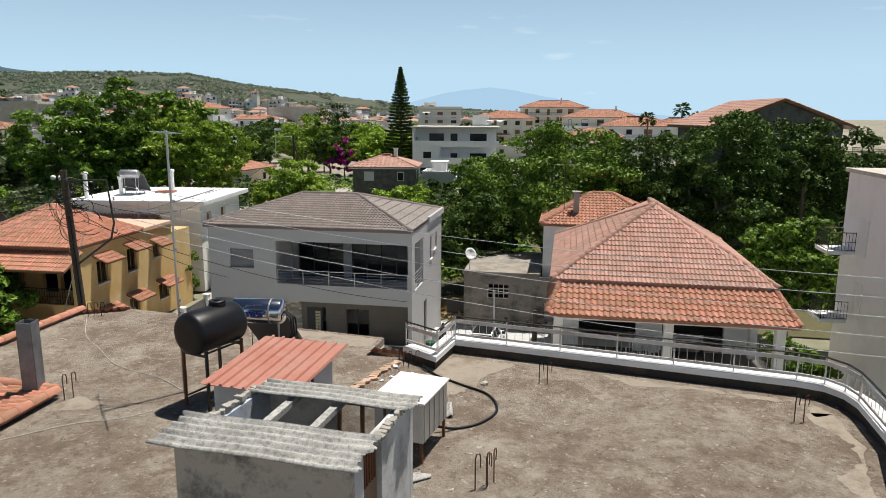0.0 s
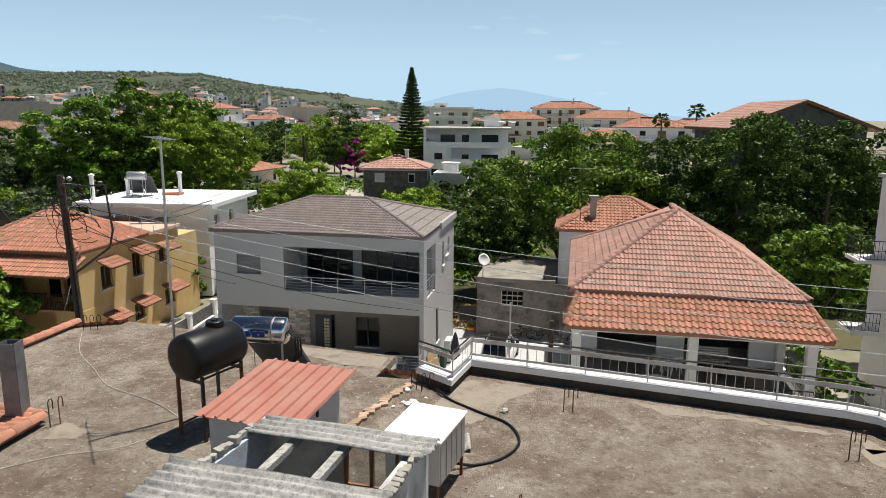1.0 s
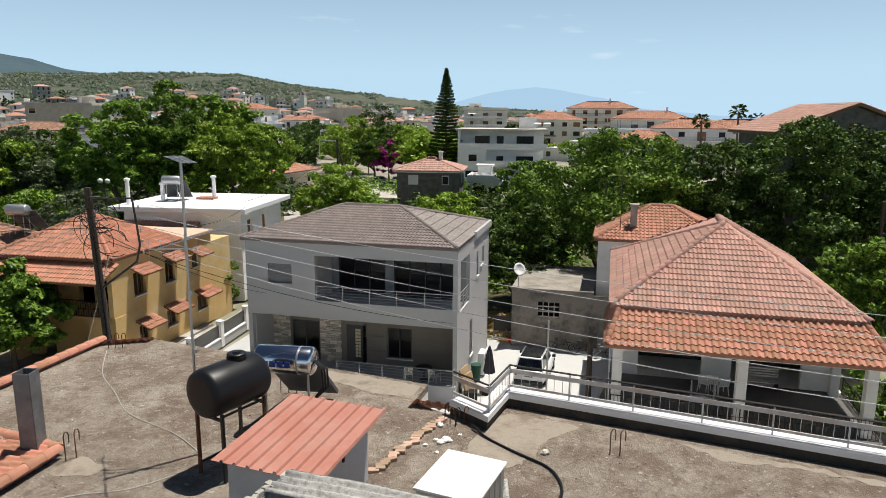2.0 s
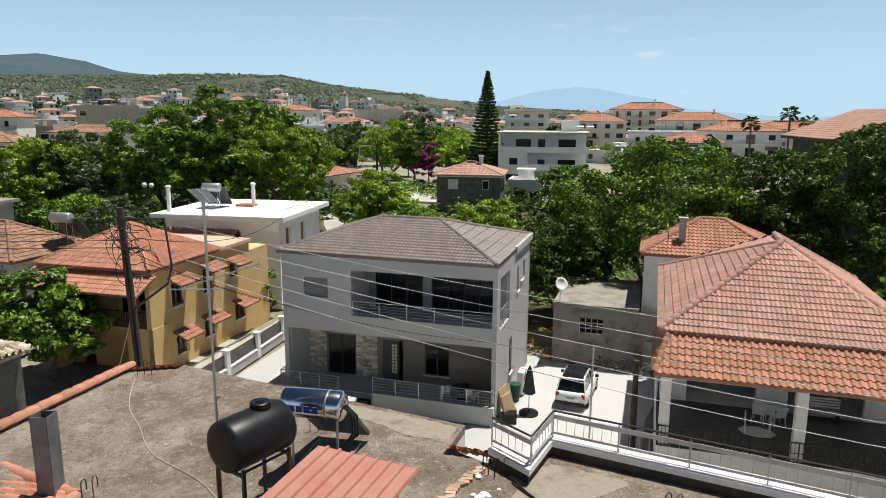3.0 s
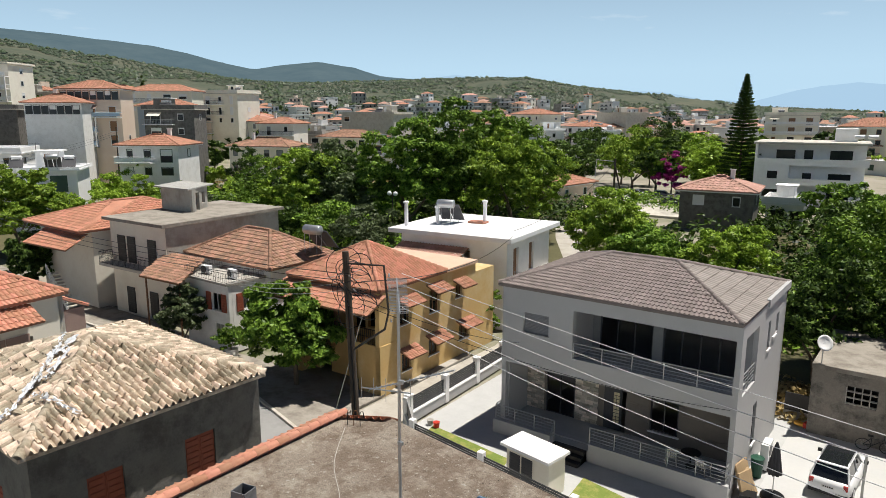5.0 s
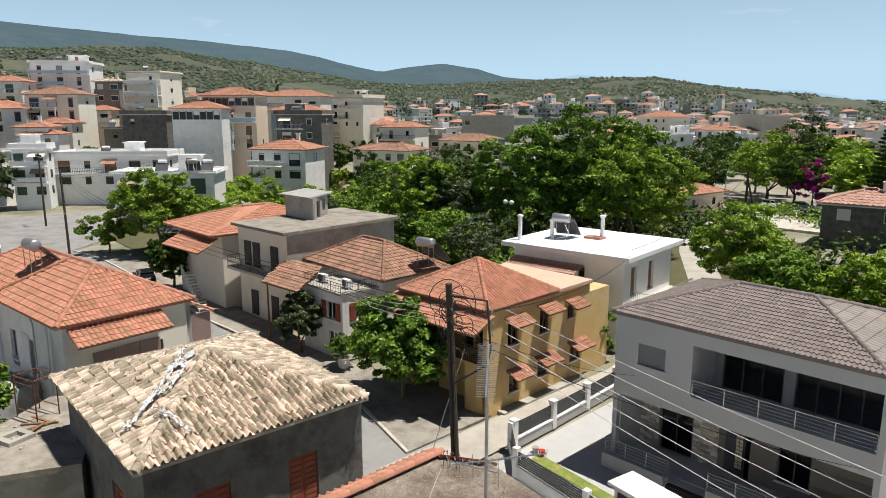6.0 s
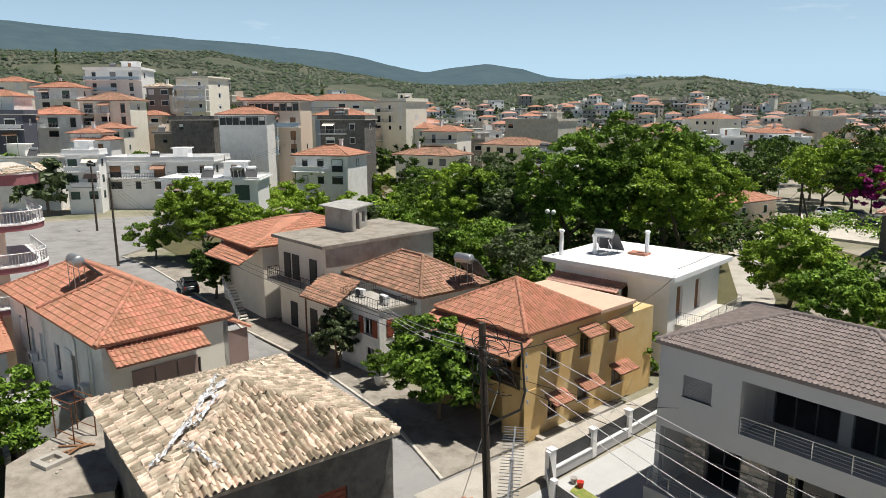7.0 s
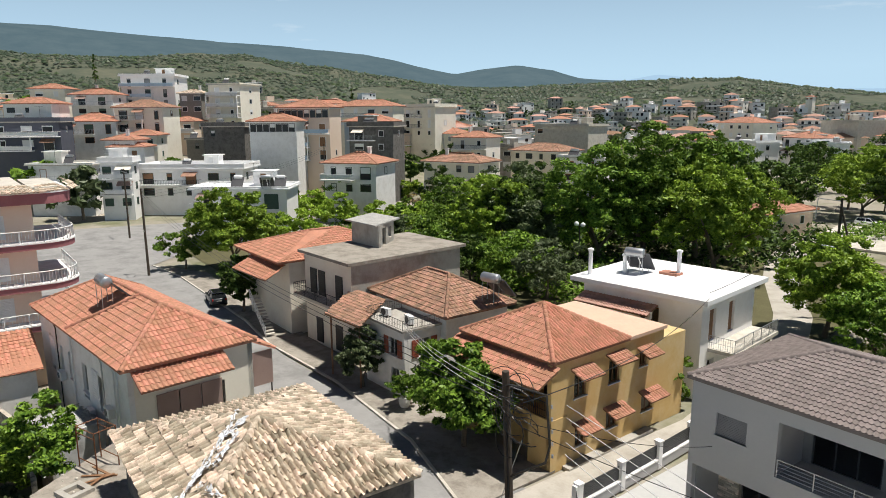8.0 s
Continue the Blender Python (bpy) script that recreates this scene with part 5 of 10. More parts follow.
tiled_slope(g_roof, gc[2], gc[3], (gb, ga), GREY_TILE, 0.205, 0.31, 0.062, 0)
tiled_slope(g_roof, gc[3], gc[0], (ga, ga), GREY_TILE, 0.205, 0.31, 0.062, 0)
for e in ((gc[0], ga), (gc[1], gb), (gc[2], gb), (gc[3], ga), (ga, gb)):
    ridge_caps(g_roof, e[0], e[1], GREY_TILE, 0.11, 0.36)
bm = bmesh.new()
box(bm, GX1 - 0.05, GX1 + 0.12, GY0 + 4.2, GY1 + 0.2, GZ - 0.2, GZ + 0.16)
part("gable_upstand", bm, GREY_WALL, g_roof)

# ---- red-roofed house with a terrace ----
rh = thing("terrace_house", pose(0, 0, 0), "white house with a faded red tiled roof over a terrace", "house")
FL = 2.2
bm = bmesh.new()
box(bm, 6.0, 16.3, 22.3, 36.0, -0.2, FL)
part("base_wall", bm, OFFWHITE, rh)
bm = bmesh.new()
wall_mesh(bm, 9.8, 3.3, [(1.0, 3.9, 0, 2.3), (5.2, 8.2, 0, 2.3)], 0.25, Matrix.Translation((6.3, 27.2, FL)))
part("terrace_wall", bm, WHITE, rh)
bm = bmesh.new()
box(bm, 6.3, 6.5, 27.45, 36.0, FL, 6.45)
box(bm, 15.85, 16.1, 27.45, 36.0, FL, 6.45)
box(bm, 6.5, 15.85, 35.75, 36.0, FL, 6.45)
part("wall", bm, WHITE, rh)
# added wall behind the terrace openings, its dark colour standing in for room shade
bm = bmesh.new()
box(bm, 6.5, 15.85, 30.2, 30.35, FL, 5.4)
part("inner_wall", bm, ROOMSHADE, rh)
bm = bmesh.new()
box(bm, 6.2, 16.1, 22.3, 36, 5.5, 5.62)
part("terrace_ceiling", bm, WHITE, rh)
for x in (6.25, 11.1, 15.75):
    bm = bmesh.new()
    box(bm, x - 0.2, x + 0.2, 22.4, 22.8, FL, 5.05, 0.02)
    part("pillar", bm, WHITE, rh)
bm = bmesh.new()
box(bm, 15.6, 15.95, 26.6, 27.0, FL, 5.05, 0.02)
part("pillar", bm, WHITE, rh)
bm = bmesh.new()
box(bm, 6.0, 16.1, 22.35, 22.75, 5.05, 5.4)
box(bm, 6.0, 6.35, 22.75, 27.2, 5.05, 5.4)
box(bm, 15.7, 16.1, 22.75, 27.2, 5.05, 5.4)
part("beam", bm, WHITE, rh)
# terrace floor tiles, their grey darkened for the shade under the roof, and rail
bm = bmesh.new()
box(bm, 6.0, 16.3, 22.3, 27.2, FL, FL + 0.03)
part("terrace_floor", bm, mat("grey_terrace_tiles", (0.1, 0.095, 0.09), (0.15, 0.145, 0.14), 1.2, 0.5, 0.1), rh)
railing(rh, [(6.05, 27.0, FL), (6.05, 22.35, FL), (16.2, 22.35, FL), (16.2, 27.0, FL)], 0.85, DARKMETAL, 1, 1.6, 0.02, upright=0.14)
# lower, newer tiles over the terrace: a skirt with its own hips
q0, q1 = (5.75, 21.8, 5.4), (16.3, 21.75, 5.4)
s0, s1 = (6.25, 23.9, 6.45), (15.75, 23.9, 6.45)
raw = [q0, q1, s1, s0, (5.75, 27.0, 5.4), (16.3, 27.0, 5.4), (6.25, 27.0, 6.45), (15.75, 27.0, 6.45)]
low = [(v[0], v[1], v[2] - 0.13) for v in raw]
skirt = raw_part("terrace_roof", raw + low, [(0, 1, 2, 3), (4, 0, 3, 6), (1, 5, 7, 2), (8, 9, 1, 0), (12, 8, 0, 4), (9, 13, 5, 1), (8, 12, 14, 11), (9, 8, 11, 10), (13, 9, 10, 15)], TERRA, rh)
tiled_slope(skirt, q0, q1, (s0, s1), TERRA, 0.27, 0.37, 0.085, 300, near=(9, 22, 5))
tiled_slope(skirt, (5.75, 27.0, 5.4), q0, ((6.25, 27.0, 6.45), s0), TERRA, 0.27, 0.37, 0.085)
tiled_slope(skirt, q1, (16.3, 27.0, 5.4), (s1, (15.75, 27.0, 6.45)), TERRA, 0.27, 0.37, 0.085)
for e in ((q0, s0), (q1, s1), (s0, s1)):
    ridge_caps(skirt, e[0], e[1], TERRA, 0.13, 0.4)
hip_roof(rh, 5.85, 15.9, 23.75, 36.2, 6.55, 3.0, ((10.95, 29.0), (10.95, 31.2)), TERRA_PINK, 0.185, 0.37, 0.052, 150, near=(9, 24, 7))

# ---- the hip-roofed house behind it, and the shed ----
bh = thing("rear_house", pose(0, 0, 0), "white house with an orange tiled hip roof behind the terrace house", "house")
bm = bmesh.new()
box(bm, 5.0, 12.6, 37.6, 45.0, -0.2, 7.0)
part("wall", bm, OFFWHITE, bh)
hip_roof(bh, 4.75, 12.9, 37.3, 45.3, 7.05, 1.7, ((8.2, 41.3), (9.6, 41.3)), TERRA, 0.25, 0.36, 0.06, 0)
bm = bmesh.new()
box(bm, 6.9, 7.3, 38.6, 39.0, 7.0, 9.0, 0.01)
box(bm, 6.82, 7.38, 38.52, 39.08, 9.0, 9.12, 0.01)
part("chimney", bm, CONCRETE, bh)
OLDRENDER = mat("sooty_old_render", (0.2, 0.18, 0.152), (0.33, 0.3, 0.262), 0.9, 0.95, 0.5, fine=14, stain=(0.07, 0.065, 0.058), stain_scale=0.9, stain_amount=0.85)
sh = thing("shed", pose(0, 0, 0), "old grey concrete shed with a flat cracked roof", "shed")
bm = bmesh.new()
wall_mesh(bm, 6.6, 3.7, [(1.6, 3.0, 2.1, 3.1), (5.4, 6.3, 0.1, 2.0)], 0.25, Matrix.Translation((-0.15, 36.4, -0.1)))
part("front_wall", bm, OLDRENDER, sh)
bm = bmesh.new()
box(bm, -0.15, 0.1, 36.65, 43.6, -0.1, 3.6)
box(bm, 4.6, 4.85, 36.65, 43.6, -0.1, 3.6)
part("wall", bm, OLDRENDER, sh)
bm = bmesh.new()
box(bm, -0.2, 4.9, 36.35, 43.7, 3.6, 3.85, 0.03)
part("roof_slab", bm, CONROOF, sh)
# near-black backing wall, painted as the gloom inside the shed
bm = bmesh.new()
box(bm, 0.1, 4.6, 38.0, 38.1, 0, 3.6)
part("inner_wall", bm, ROOMSHADE, sh)
for k in range(4):
    bm = bmesh.new()
    for j in range(3):
        box(bm, 1.45 + k * 0.35, 1.78 + k * 0.35, 36.42, 36.6, 2.02 + j * 0.33, 2.06 + j * 0.33)
        box(bm, 1.45 + k * 0.35, 1.49 + k * 0.35, 36.42, 36.6, 2.06 + j * 0.33, 2.35 + j * 0.33)
    part("vent_block", bm, PALECON, sh)
# yard wall closing the driveway
yw = thing("yard_wall", pose(0, 0, 0), "low dark grey wall panel between house and shed", "wall", kind="structure")
bm = bmesh.new()
box(bm, -1.5, -0.25, 37.6, 37.8, 0, 0.5)
part("plinth", bm, CONCRETE, yw)
bm = bmesh.new()
box(bm, -1.5, -0.25, 37.65, 37.72, 0.5, 1.5)
part("panel", bm, DARKMETAL, yw)

# ---- ochre house ----
ho = thing("ochre_house", pose(-21.25, 26.1, 0, 0, 0, 2.0), "two-storey ochre house with a terracotta roof and tiled window hoods", "house")
OD, OW, OZ = 13.0, 7.3, 6.4
UPW = [(1.9, 2.95, 3.9, 5.3), (5.0, 6.0, 3.95, 5.45), (8.0, 8.75, 4.3, 5.2)]
LOW = [(2.1, 3.0, 0.9, 2.0), (4.9, 5.95, 1.1, 2.15), (8.4, 9.6, 1.2, 2.25)]
bm = bmesh.new()
wall_mesh(bm, OD - 2.5, OZ, UPW + LOW, 0.3, pose(0, 0, 0, 0, 0, 90))
part("side_wall", bm, YELLOW, ho)
bm = bmesh.new()
box(bm, -3.0, 0, OD - 2.5, OD, -0.1, 5.7)
part("annex", bm, YELLOW, ho)
bm = bmesh.new()
wall_mesh(bm, OW - 0.3, OZ, [(1.0, 2.0, 3.3, 5.4), (4.0, 5.0, 3.4, 5.2), (1.0, 2.0, 0, 2.1), (5.2, 6.2, 3.6, 5.2)], 0.3, Matrix.Translation((-OW, 1.4, 0)))
part("front_wall", bm, YELLOW, ho)
bm = bmesh.new()
box(bm, -OW, -OW + 0.3, 1.7, OD - 2.5, 0, OZ)
box(bm, -OW + 0.3, -0.3, OD - 2.8, OD - 2.5, 0, OZ)
part("back_wall", bm, YELLOW, ho)
# room shade as dark paint on an added partition and floor
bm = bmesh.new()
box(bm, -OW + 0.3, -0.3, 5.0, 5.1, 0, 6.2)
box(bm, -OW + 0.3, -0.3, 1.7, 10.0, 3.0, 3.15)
part("inner_wall", bm, ROOMSHADE, ho)
for w in UPW + LOW:
    win = window(ho, pose(0, w[0], w[2], 0, 0, 90), w[1] - w[0], w[3] - w[2], WOOD, 0.12)
    # a small tiled hood over each window
    top, x0, x1 = w[3] + 0.42, w[0] - 0.35, w[1] + 0.5
    hv = [(0.02, x0, top), (0.02, x1, top), (0.95, x1, top - 0.42), (0.95, x0, top - 0.42)]
    hv2 = hv + [(a, b, c - 0.07) for a, b, c in hv]
    hood = raw_part("hood", hv2, [(3, 2, 1, 0), (4, 5, 6, 7), (3, 7, 6, 2), (0, 4, 7, 3), (1, 2, 6, 5)], WOOD, win)
    tiled_slope(hood, (0.95, x0, top - 0.42), (0.95, x1, top - 0.42), ((0.02, x0, top), (0.02, x1, top)), TERRA, 0.25, 0.34, 0.07)
# a balcony at the front
bm = bmesh.new()
box(bm, -OW, 0.05, 0.0, 1.4, 2.9, 3.08)
part("balcony", bm, YELLOW, ho)
bm = bmesh.new()
box(bm, -0.15, 0.05, 0.0, 1.4, -0.1, 2.9)
part("porch_pier", bm, YELLOW, ho)
bm = bmesh.new()
box(bm, -1.7, -0.15, 0.0, 0.2, -0.1, 2.9)
part("porch_wall", bm, YELLOW, ho)
bm = bmesh.new()
box(bm, -OW, -OW + 0.2, 0.0, 1.4, -0.1, 2.9)
part("porch_pier", bm, YELLOW, ho)
railing(ho, [(-OW + 0.05, 0.05, 3.08), (-0.05, 0.05, 3.08), (-0.05, 1.4, 3.08)], 0.95, DARKMETAL, 1, 1.8, 0.02, upright=0.16)
for x in (-OW + 0.2, -OW / 2, -0.15):
    bm = bmesh.new()
    box(bm, x - 0.08, x + 0.08, 0.1, 0.26, 3.08, 5.8)
    part("post", bm, WOOD, ho)
AR = (-3.55, 3.1)
oc = [(-OW - 0.3, -0.1, OZ + 0.1), (0.2, -0.1, OZ + 0.1), (0.2, 6.7, OZ + 0.1), (-OW - 0.3, 6.7, OZ + 0.1)]
oa = (*AR, 8.55)
o_roof = roof_body(ho, oc, (oa, oa), None, TERRA)
for p, q, n in ((0, 1, 200), (1, 2, 80), (2, 3, 0), (3, 0, 0)):
    tiled_slope(o_roof, oc[p], oc[q], (oa, oa), TERRA_RED, 0.235, 0.38, 0.1, n, near=(0, 0, 6))
for c in oc:
    ridge_caps(o_roof, c, oa, TERRA_RED)
pq = [(-OW - 0.6, -1.55, 5.45), (0.45, -1.55, 5.45), (0.45, 0.0, 6.15), (-OW - 0.6, 0.0, 6.15)]
pr = raw_part("porch_roof", pq + [(a, b, c - 0.1) for a, b, c in pq], [(0, 1, 2, 3), (7, 6, 5, 4), (0, 4, 5, 1), (1, 5, 6, 2), (3, 7, 4, 0)], WOOD, ho)
tiled_slope(pr, pq[0], pq[1], (pq[3], pq[2]), TERRA_RED, 0.235, 0.38, 0.08, 100, near=(0, 0, 5))
bm = bmesh.new()
box(bm, -OW - 0.1, 0.16, 6.6, OD - 2.4, OZ - 0.05, OZ + 0.16)
part("roof_terrace", bm, PEACHROOF, ho, "peach painted flat roof")
bm = bmesh.new()
box(bm, 0.02, 0.6, 1.0, 9.0, -0.05, 0.12)
part("doorstep", bm, CONCRETE, ho)

# ---- white flat-roofed house beyond the lane ----
wh = thing("flat_white_house", pose(-27.4, 45.0, 0, 0, 0, 7.0), "single-storey white house with a white coated flat roof", "house")
bm = bmesh.new()
wall_mesh(bm, 9.6, 7.0, [(1.0, 2.0, 4.2, 6.0), (5.2, 6.4, 4.4, 6.1)], 0.3, Matrix.Translation((-4.7, -4.2, 0)))
part("front_wall", bm, WHITE, wh)
bm = bmesh.new()
wall_mesh(bm, 8.4, 7.0, [(0.9, 1.9, 4.0, 6.3), (4.0, 5.0, 4.0, 6.3), (1.0, 2.0, 0.6, 2.6)], 0.3, pose(4.9, -3.9, 0, 0, 0, 90))
part("side_wall", bm, WHITE, wh)
bm = bmesh.new()
box(bm, -4.7, -4.4, -3.9, 4.5, 0, 7.0)
box(bm, -4.4, 4.6, 4.2, 4.5, 0, 7.0)
box(bm, -4.4, 4.6, -3.9, 4.2, 3.4, 3.6)
part("back_wall", bm, WHITE, wh)
for y in (-3.0, 0.1):
    bm = bmesh.new()
    box(bm, 4.62, 4.7, y, y + 1.0, 4.0, 6.3)
    part("shutter_door", bm, WOOD, wh)
for x, w in ((-3.7, 1.0), (0.5, 1.2)):
    window(wh, Matrix.Translation((x, -4.2, 4.3)), w, 1.7, WOOD, 0.1)
bm = bmesh.new()
box(bm, -5.5, 5.6, -5.0, 5.2, 7.05, 7.42, 0.03)
part("roof_slab", bm, WHITEROOF, wh)
bm = bmesh.new()
box(bm, 4.9, 6.9, -3.0, 4.5, 3.3, 3.55)
part("balcony", bm, PALECON, wh)
railing(wh, [(5.0, -3.0, 3.55), (6.8, -3.0, 3.55), (6.8, 4.4, 3.55)], 0.95, GALV, 1, 1.6, 0.02, upright=0.16)
for x, y, h in ((-4.6, -3.6, 1.9), (-2.9, -1.4, 1.4), (0.4, 1.0, 1.8)):
    bm = bmesh.new()
    lathe(bm, [(0.16, 7.4), (0.16, 7.4 + h), (0.24, 7.42 + h), (0.24, 7.55 + h), (0.1, 7.62 + h)], 12, Matrix.Translation((x, y, 0)))
    part("flue", bm, WHITE, wh)
aw = [(-4.6, -5.7, 5.75), (1.6, -5.7, 5.75), (1.6, -4.2, 6.25), (-4.6, -4.2, 6.25)]
ar = raw_part("awning", aw + [(a, b, c - 0.08) for a, b, c in aw], [(0, 1, 2, 3), (7, 6, 5, 4), (0, 4, 5, 1), (1, 5, 6, 2), (3, 7, 4, 0)], WOOD, wh)
tiled_slope(ar, aw[0], aw[1], (aw[3], aw[2]), TERRA_PINK, 0.28, 0.38, 0.08)
bm = bmesh.new()
box(bm, -0.9, 0.6, 0.3, 1.3, 7.42, 7.6)
part("brick_pile", bm, TERRA, wh)

# ---- old house with a pale tiled roof ----
th = thing("old_tile_house", pose(-20.65, 9.2, 0, 0, 0, -1.5), "old grey house with a worn pale clay tile roof", "house")
bm = bmesh.new()
wall_mesh(bm, 9.2, 6.75, [(1.0, 2.1, 2.6, 4.6), (5.6, 6.8, 2.6, 4.8)], 0.4, pose(-4.6, -3.9, 0, 0, 0, 0))
part("wall", bm, DARKCON, th)
bm = bmesh.new()
wall_mesh(bm, 7.8, 6.75, [(4.6, 5.8, 3.0, 5.2), (1.2, 2.4, 3.0, 5.2)], 0.4, pose(4.6, -3.5, 0, 0, 0, 90))
part("wall", bm, DARKCON, th)
bm = bmesh.new()
box(bm, -4.6, -4.2, -3.5, 3.9, 0, 6.75)
box(bm, -4.2, 4.2, 3.5, 3.9, 0, 6.75)
box(bm, -4.2, 4.2, -3.5, 3.5, 5.9, 6.0)
part("wall", bm, DARKCON, th)
for m, w, h in ((pose(-3.6, -3.9, 2.6), 1.1, 2.0), (pose(1.0, -3.9, 2.6), 1.2, 2.2), (pose(4.6, 1.1, 3.0, 0, 0, 90), 1.2, 2.2), (pose(4.6, -2.3, 3.0, 0, 0, 90), 1.2, 2.2)):
    for k in range(2):
        bm = bmesh.new()
        box(bm, k * w / 2 + 0.01, (k + 1) * w / 2 - 0.01, 0.08, 0.14, 0, h, m=m)
        leaf_ob = part("shutter", bm, SHUTTER, th)
        for j in range(9):
            bm = bmesh.new()
            box(bm, k * w / 2 + 0.07, (k + 1) * w / 2 - 0.07, 0.05, 0.08, 0.1 + j * (h - 0.2) / 9, 0.1 + (j + 0.7) * (h - 0.2) / 9, m=m)
            part("louvre", bm, SHUTTER, leaf_ob)
tc = [(-5.1, -4.3, 6.85), (5.1, -4.3, 6.85), (5.1, 4.3, 6.85), (-5.1, 4.3, 6.85)]
ta, tb = (-0.3, 0.1, 8.35), (0.3, 0.1, 8.35)
t_roof = roof_body(th, tc, (ta, tb), None, TAN_TILE, 0.12)
trnd = random.Random(8)
for p, q, t, n in ((0, 1, (ta, tb), 220), (1, 2, (tb, tb), 120), (2, 3, (tb, ta), 0), (3, 0, (ta, ta), 0)):
    tiled_slope(t_roof, tc[p], tc[q], t, TAN_TILE, 0.26, 0.4, 0.17, n, jitter=0.06, near=(2, -3, 7), rnd=trnd)
for c, a in ((0, ta), (1, tb), (2, tb), (3, ta)):
    ridge_caps(t_roof, tc[c], a, TAN_TILE, 0.15, 0.36)
PLASTIC = mat("torn_white_plastic", (0.55, 0.57, 0.6), (0.76, 0.77, 0.78), 3.0, 0.45, 0.3, fine=30, stain=(0.5, 0.52, 0.58), stain_scale=3.0, stain_amount=0.5)


def torn_plastic(pts, width, seed):
    """A crumpled strip of torn sheeting that lies over the tiles along a line."""
    rnd = random.Random(seed)
    n, vs, fs = 10 * (len(pts) - 1), [], []
    for i in range(n + 1):
        f = i / n * (len(pts) - 1)
        k = min(int(f), len(pts) - 2)
        a, b = Vector(pts[k]), Vector(pts[k + 1])
        c, side = a.lerp(b, f - k), (b - a).normalized()
        side = Vector((-side.y, side.x))
        w = width * rnd.uniform(0.35, 1.25)
        for j in range(6):
            q = c + side * w * (j / 5 - 0.5) + Vector((rnd.gauss(0, 0.03), rnd.gauss(0, 0.03)))
            vs.append((q.x, q.y, 7.0 + 1.5 * (1 - max(abs(q.x) / 5.1, abs(q.y) / 4.3)) + 0.14 + rnd.uniform(-0.02, 0.09)))
    for i in range(n):
        for j in range(5):
            if rnd.random() < 0.62:
                a = i * 6 + j
                fs.append((a, a + 1, a + 7, a + 6))
    raw_part("torn_sheet", vs, fs, PLASTIC, t_roof, "torn white plastic sheeting")


torn_plastic([(-0.9, -0.3), (0.2, -0.95), (1.2, -1.8)], 0.3, 1)
torn_plastic([(0.3, -1.2), (1.2, -2.0), (2.4, -3.1)], 0.25, 2)
torn_plastic([(1.3, -1.9), (2.3, -3.1), (2.9, -3.9)], 0.32, 3)
torn_plastic([(2.4, -2.9), (3.3, -2.6), (4.4, -2.2)], 0.22, 4)
torn_plastic([(0.9, -0.9), (1.5, -1.7), (2.1, -2.2)], 0.3, 5)
torn_plastic([(0.2, -0.4), (0.7, -1.2)], 0.3, 6)
rubble_rnd = random.Random(31)
for k in range(26):
    bm = bmesh.new()
    sz = rubble_rnd.uniform(0.1, 0.17)
    x, y = rubble_rnd.uniform(-3.5, 4.2), rubble_rnd.uniform(-3.6, 3.0)
    z = 6.85 + 1.5 * (1 - max(abs(x) / 5.1, abs(y) / 4.3)) + 0.16
    box(bm, -sz, sz, -sz * 0.55, sz * 0.55, 0, 0.05, m=pose(x, y, z, rubble_rnd.uniform(-20, 20), rubble_rnd.uniform(-20, 20), rubble_rnd.uniform(0, 180)))
    part("broken_tile", bm, TAN_TILE, t_roof)
an = thing("flat_annex", pose(0, 0, 0), "low annex with a crumbling concrete flat roof", "annex")
bm = bmesh.new()
sheet_prism(bm, [(-30.0, 5.8), (-27.2, 2.3), (-24.0, 1.8), (-22.5, 5.0), (-25.4, 6.2), (-29.3, 7.2)], -0.1, 4.2)
part("wall", bm, CONCRETE, an)
bm = bmesh.new()
sheet_prism(bm, [(-30.2, 5.8), (-27.3, 2.1), (-23.8, 1.6), (-22.4, 5.0), (-25.4, 6.3), (-29.3, 7.4)], 4.2, 4.45)
part("roof_slab", bm, mat("crumbling_cement_roof", (0.22, 0.195, 0.16), (0.42, 0.38, 0.325), 1.6, 0.97, 0.6, fine=20, stain=(0.1, 0.085, 0.07), stain_scale=1.1, stain_amount=0.45), an)
bm = bmesh.new()
for x0, x1, y0, y1 in ((-0.55, 0.55, -0.55, -0.3), (-0.55, 0.55, 0.3, 0.55), (-0.55, -0.3, -0.3, 0.3), (0.3, 0.55, -0.3, 0.3)):
    box(bm, x0, x1, y0, y1, 4.45, 4.62, m=pose(-26.4, 3.6, 0, 0, 0, 20))
part("hatch_kerb", bm, CONCRETE, an)

for k in range(16):
    stone(-26.8 + rubble_rnd.uniform(-1.8, 2.6), 4.2 + rubble_rnd.uniform(-1.4, 1.2), 4.45, rubble_rnd.uniform(0.04, 0.1), PALECON, "rubble", "lump of pale rubble on a flat roof", 500 + k, "annex rubble")
for k in range(4):
    bm = bmesh.new()
    box(bm, -0.75, 0.75, -0.06, 0.06, 0, 0.03)
    ob = part("plank", bm, WOOD)
    ob.matrix_world = pose(-27.6 + 0.35 * k, 4.9 - 0.2 * k, 4.46 + 0.03 * k, 0, 0, 20 + 37 * k)
    tagged(ob, "weathered loose plank lying on a flat roof", "plank", "loose planks")

# ---- orange house ----
og = thing("orange_house", pose(-33.6, 7.0, 0, 0, 0, 6.5), "cream house with a bright orange tiled roof of several parts", "house")
bm = bmesh.new()
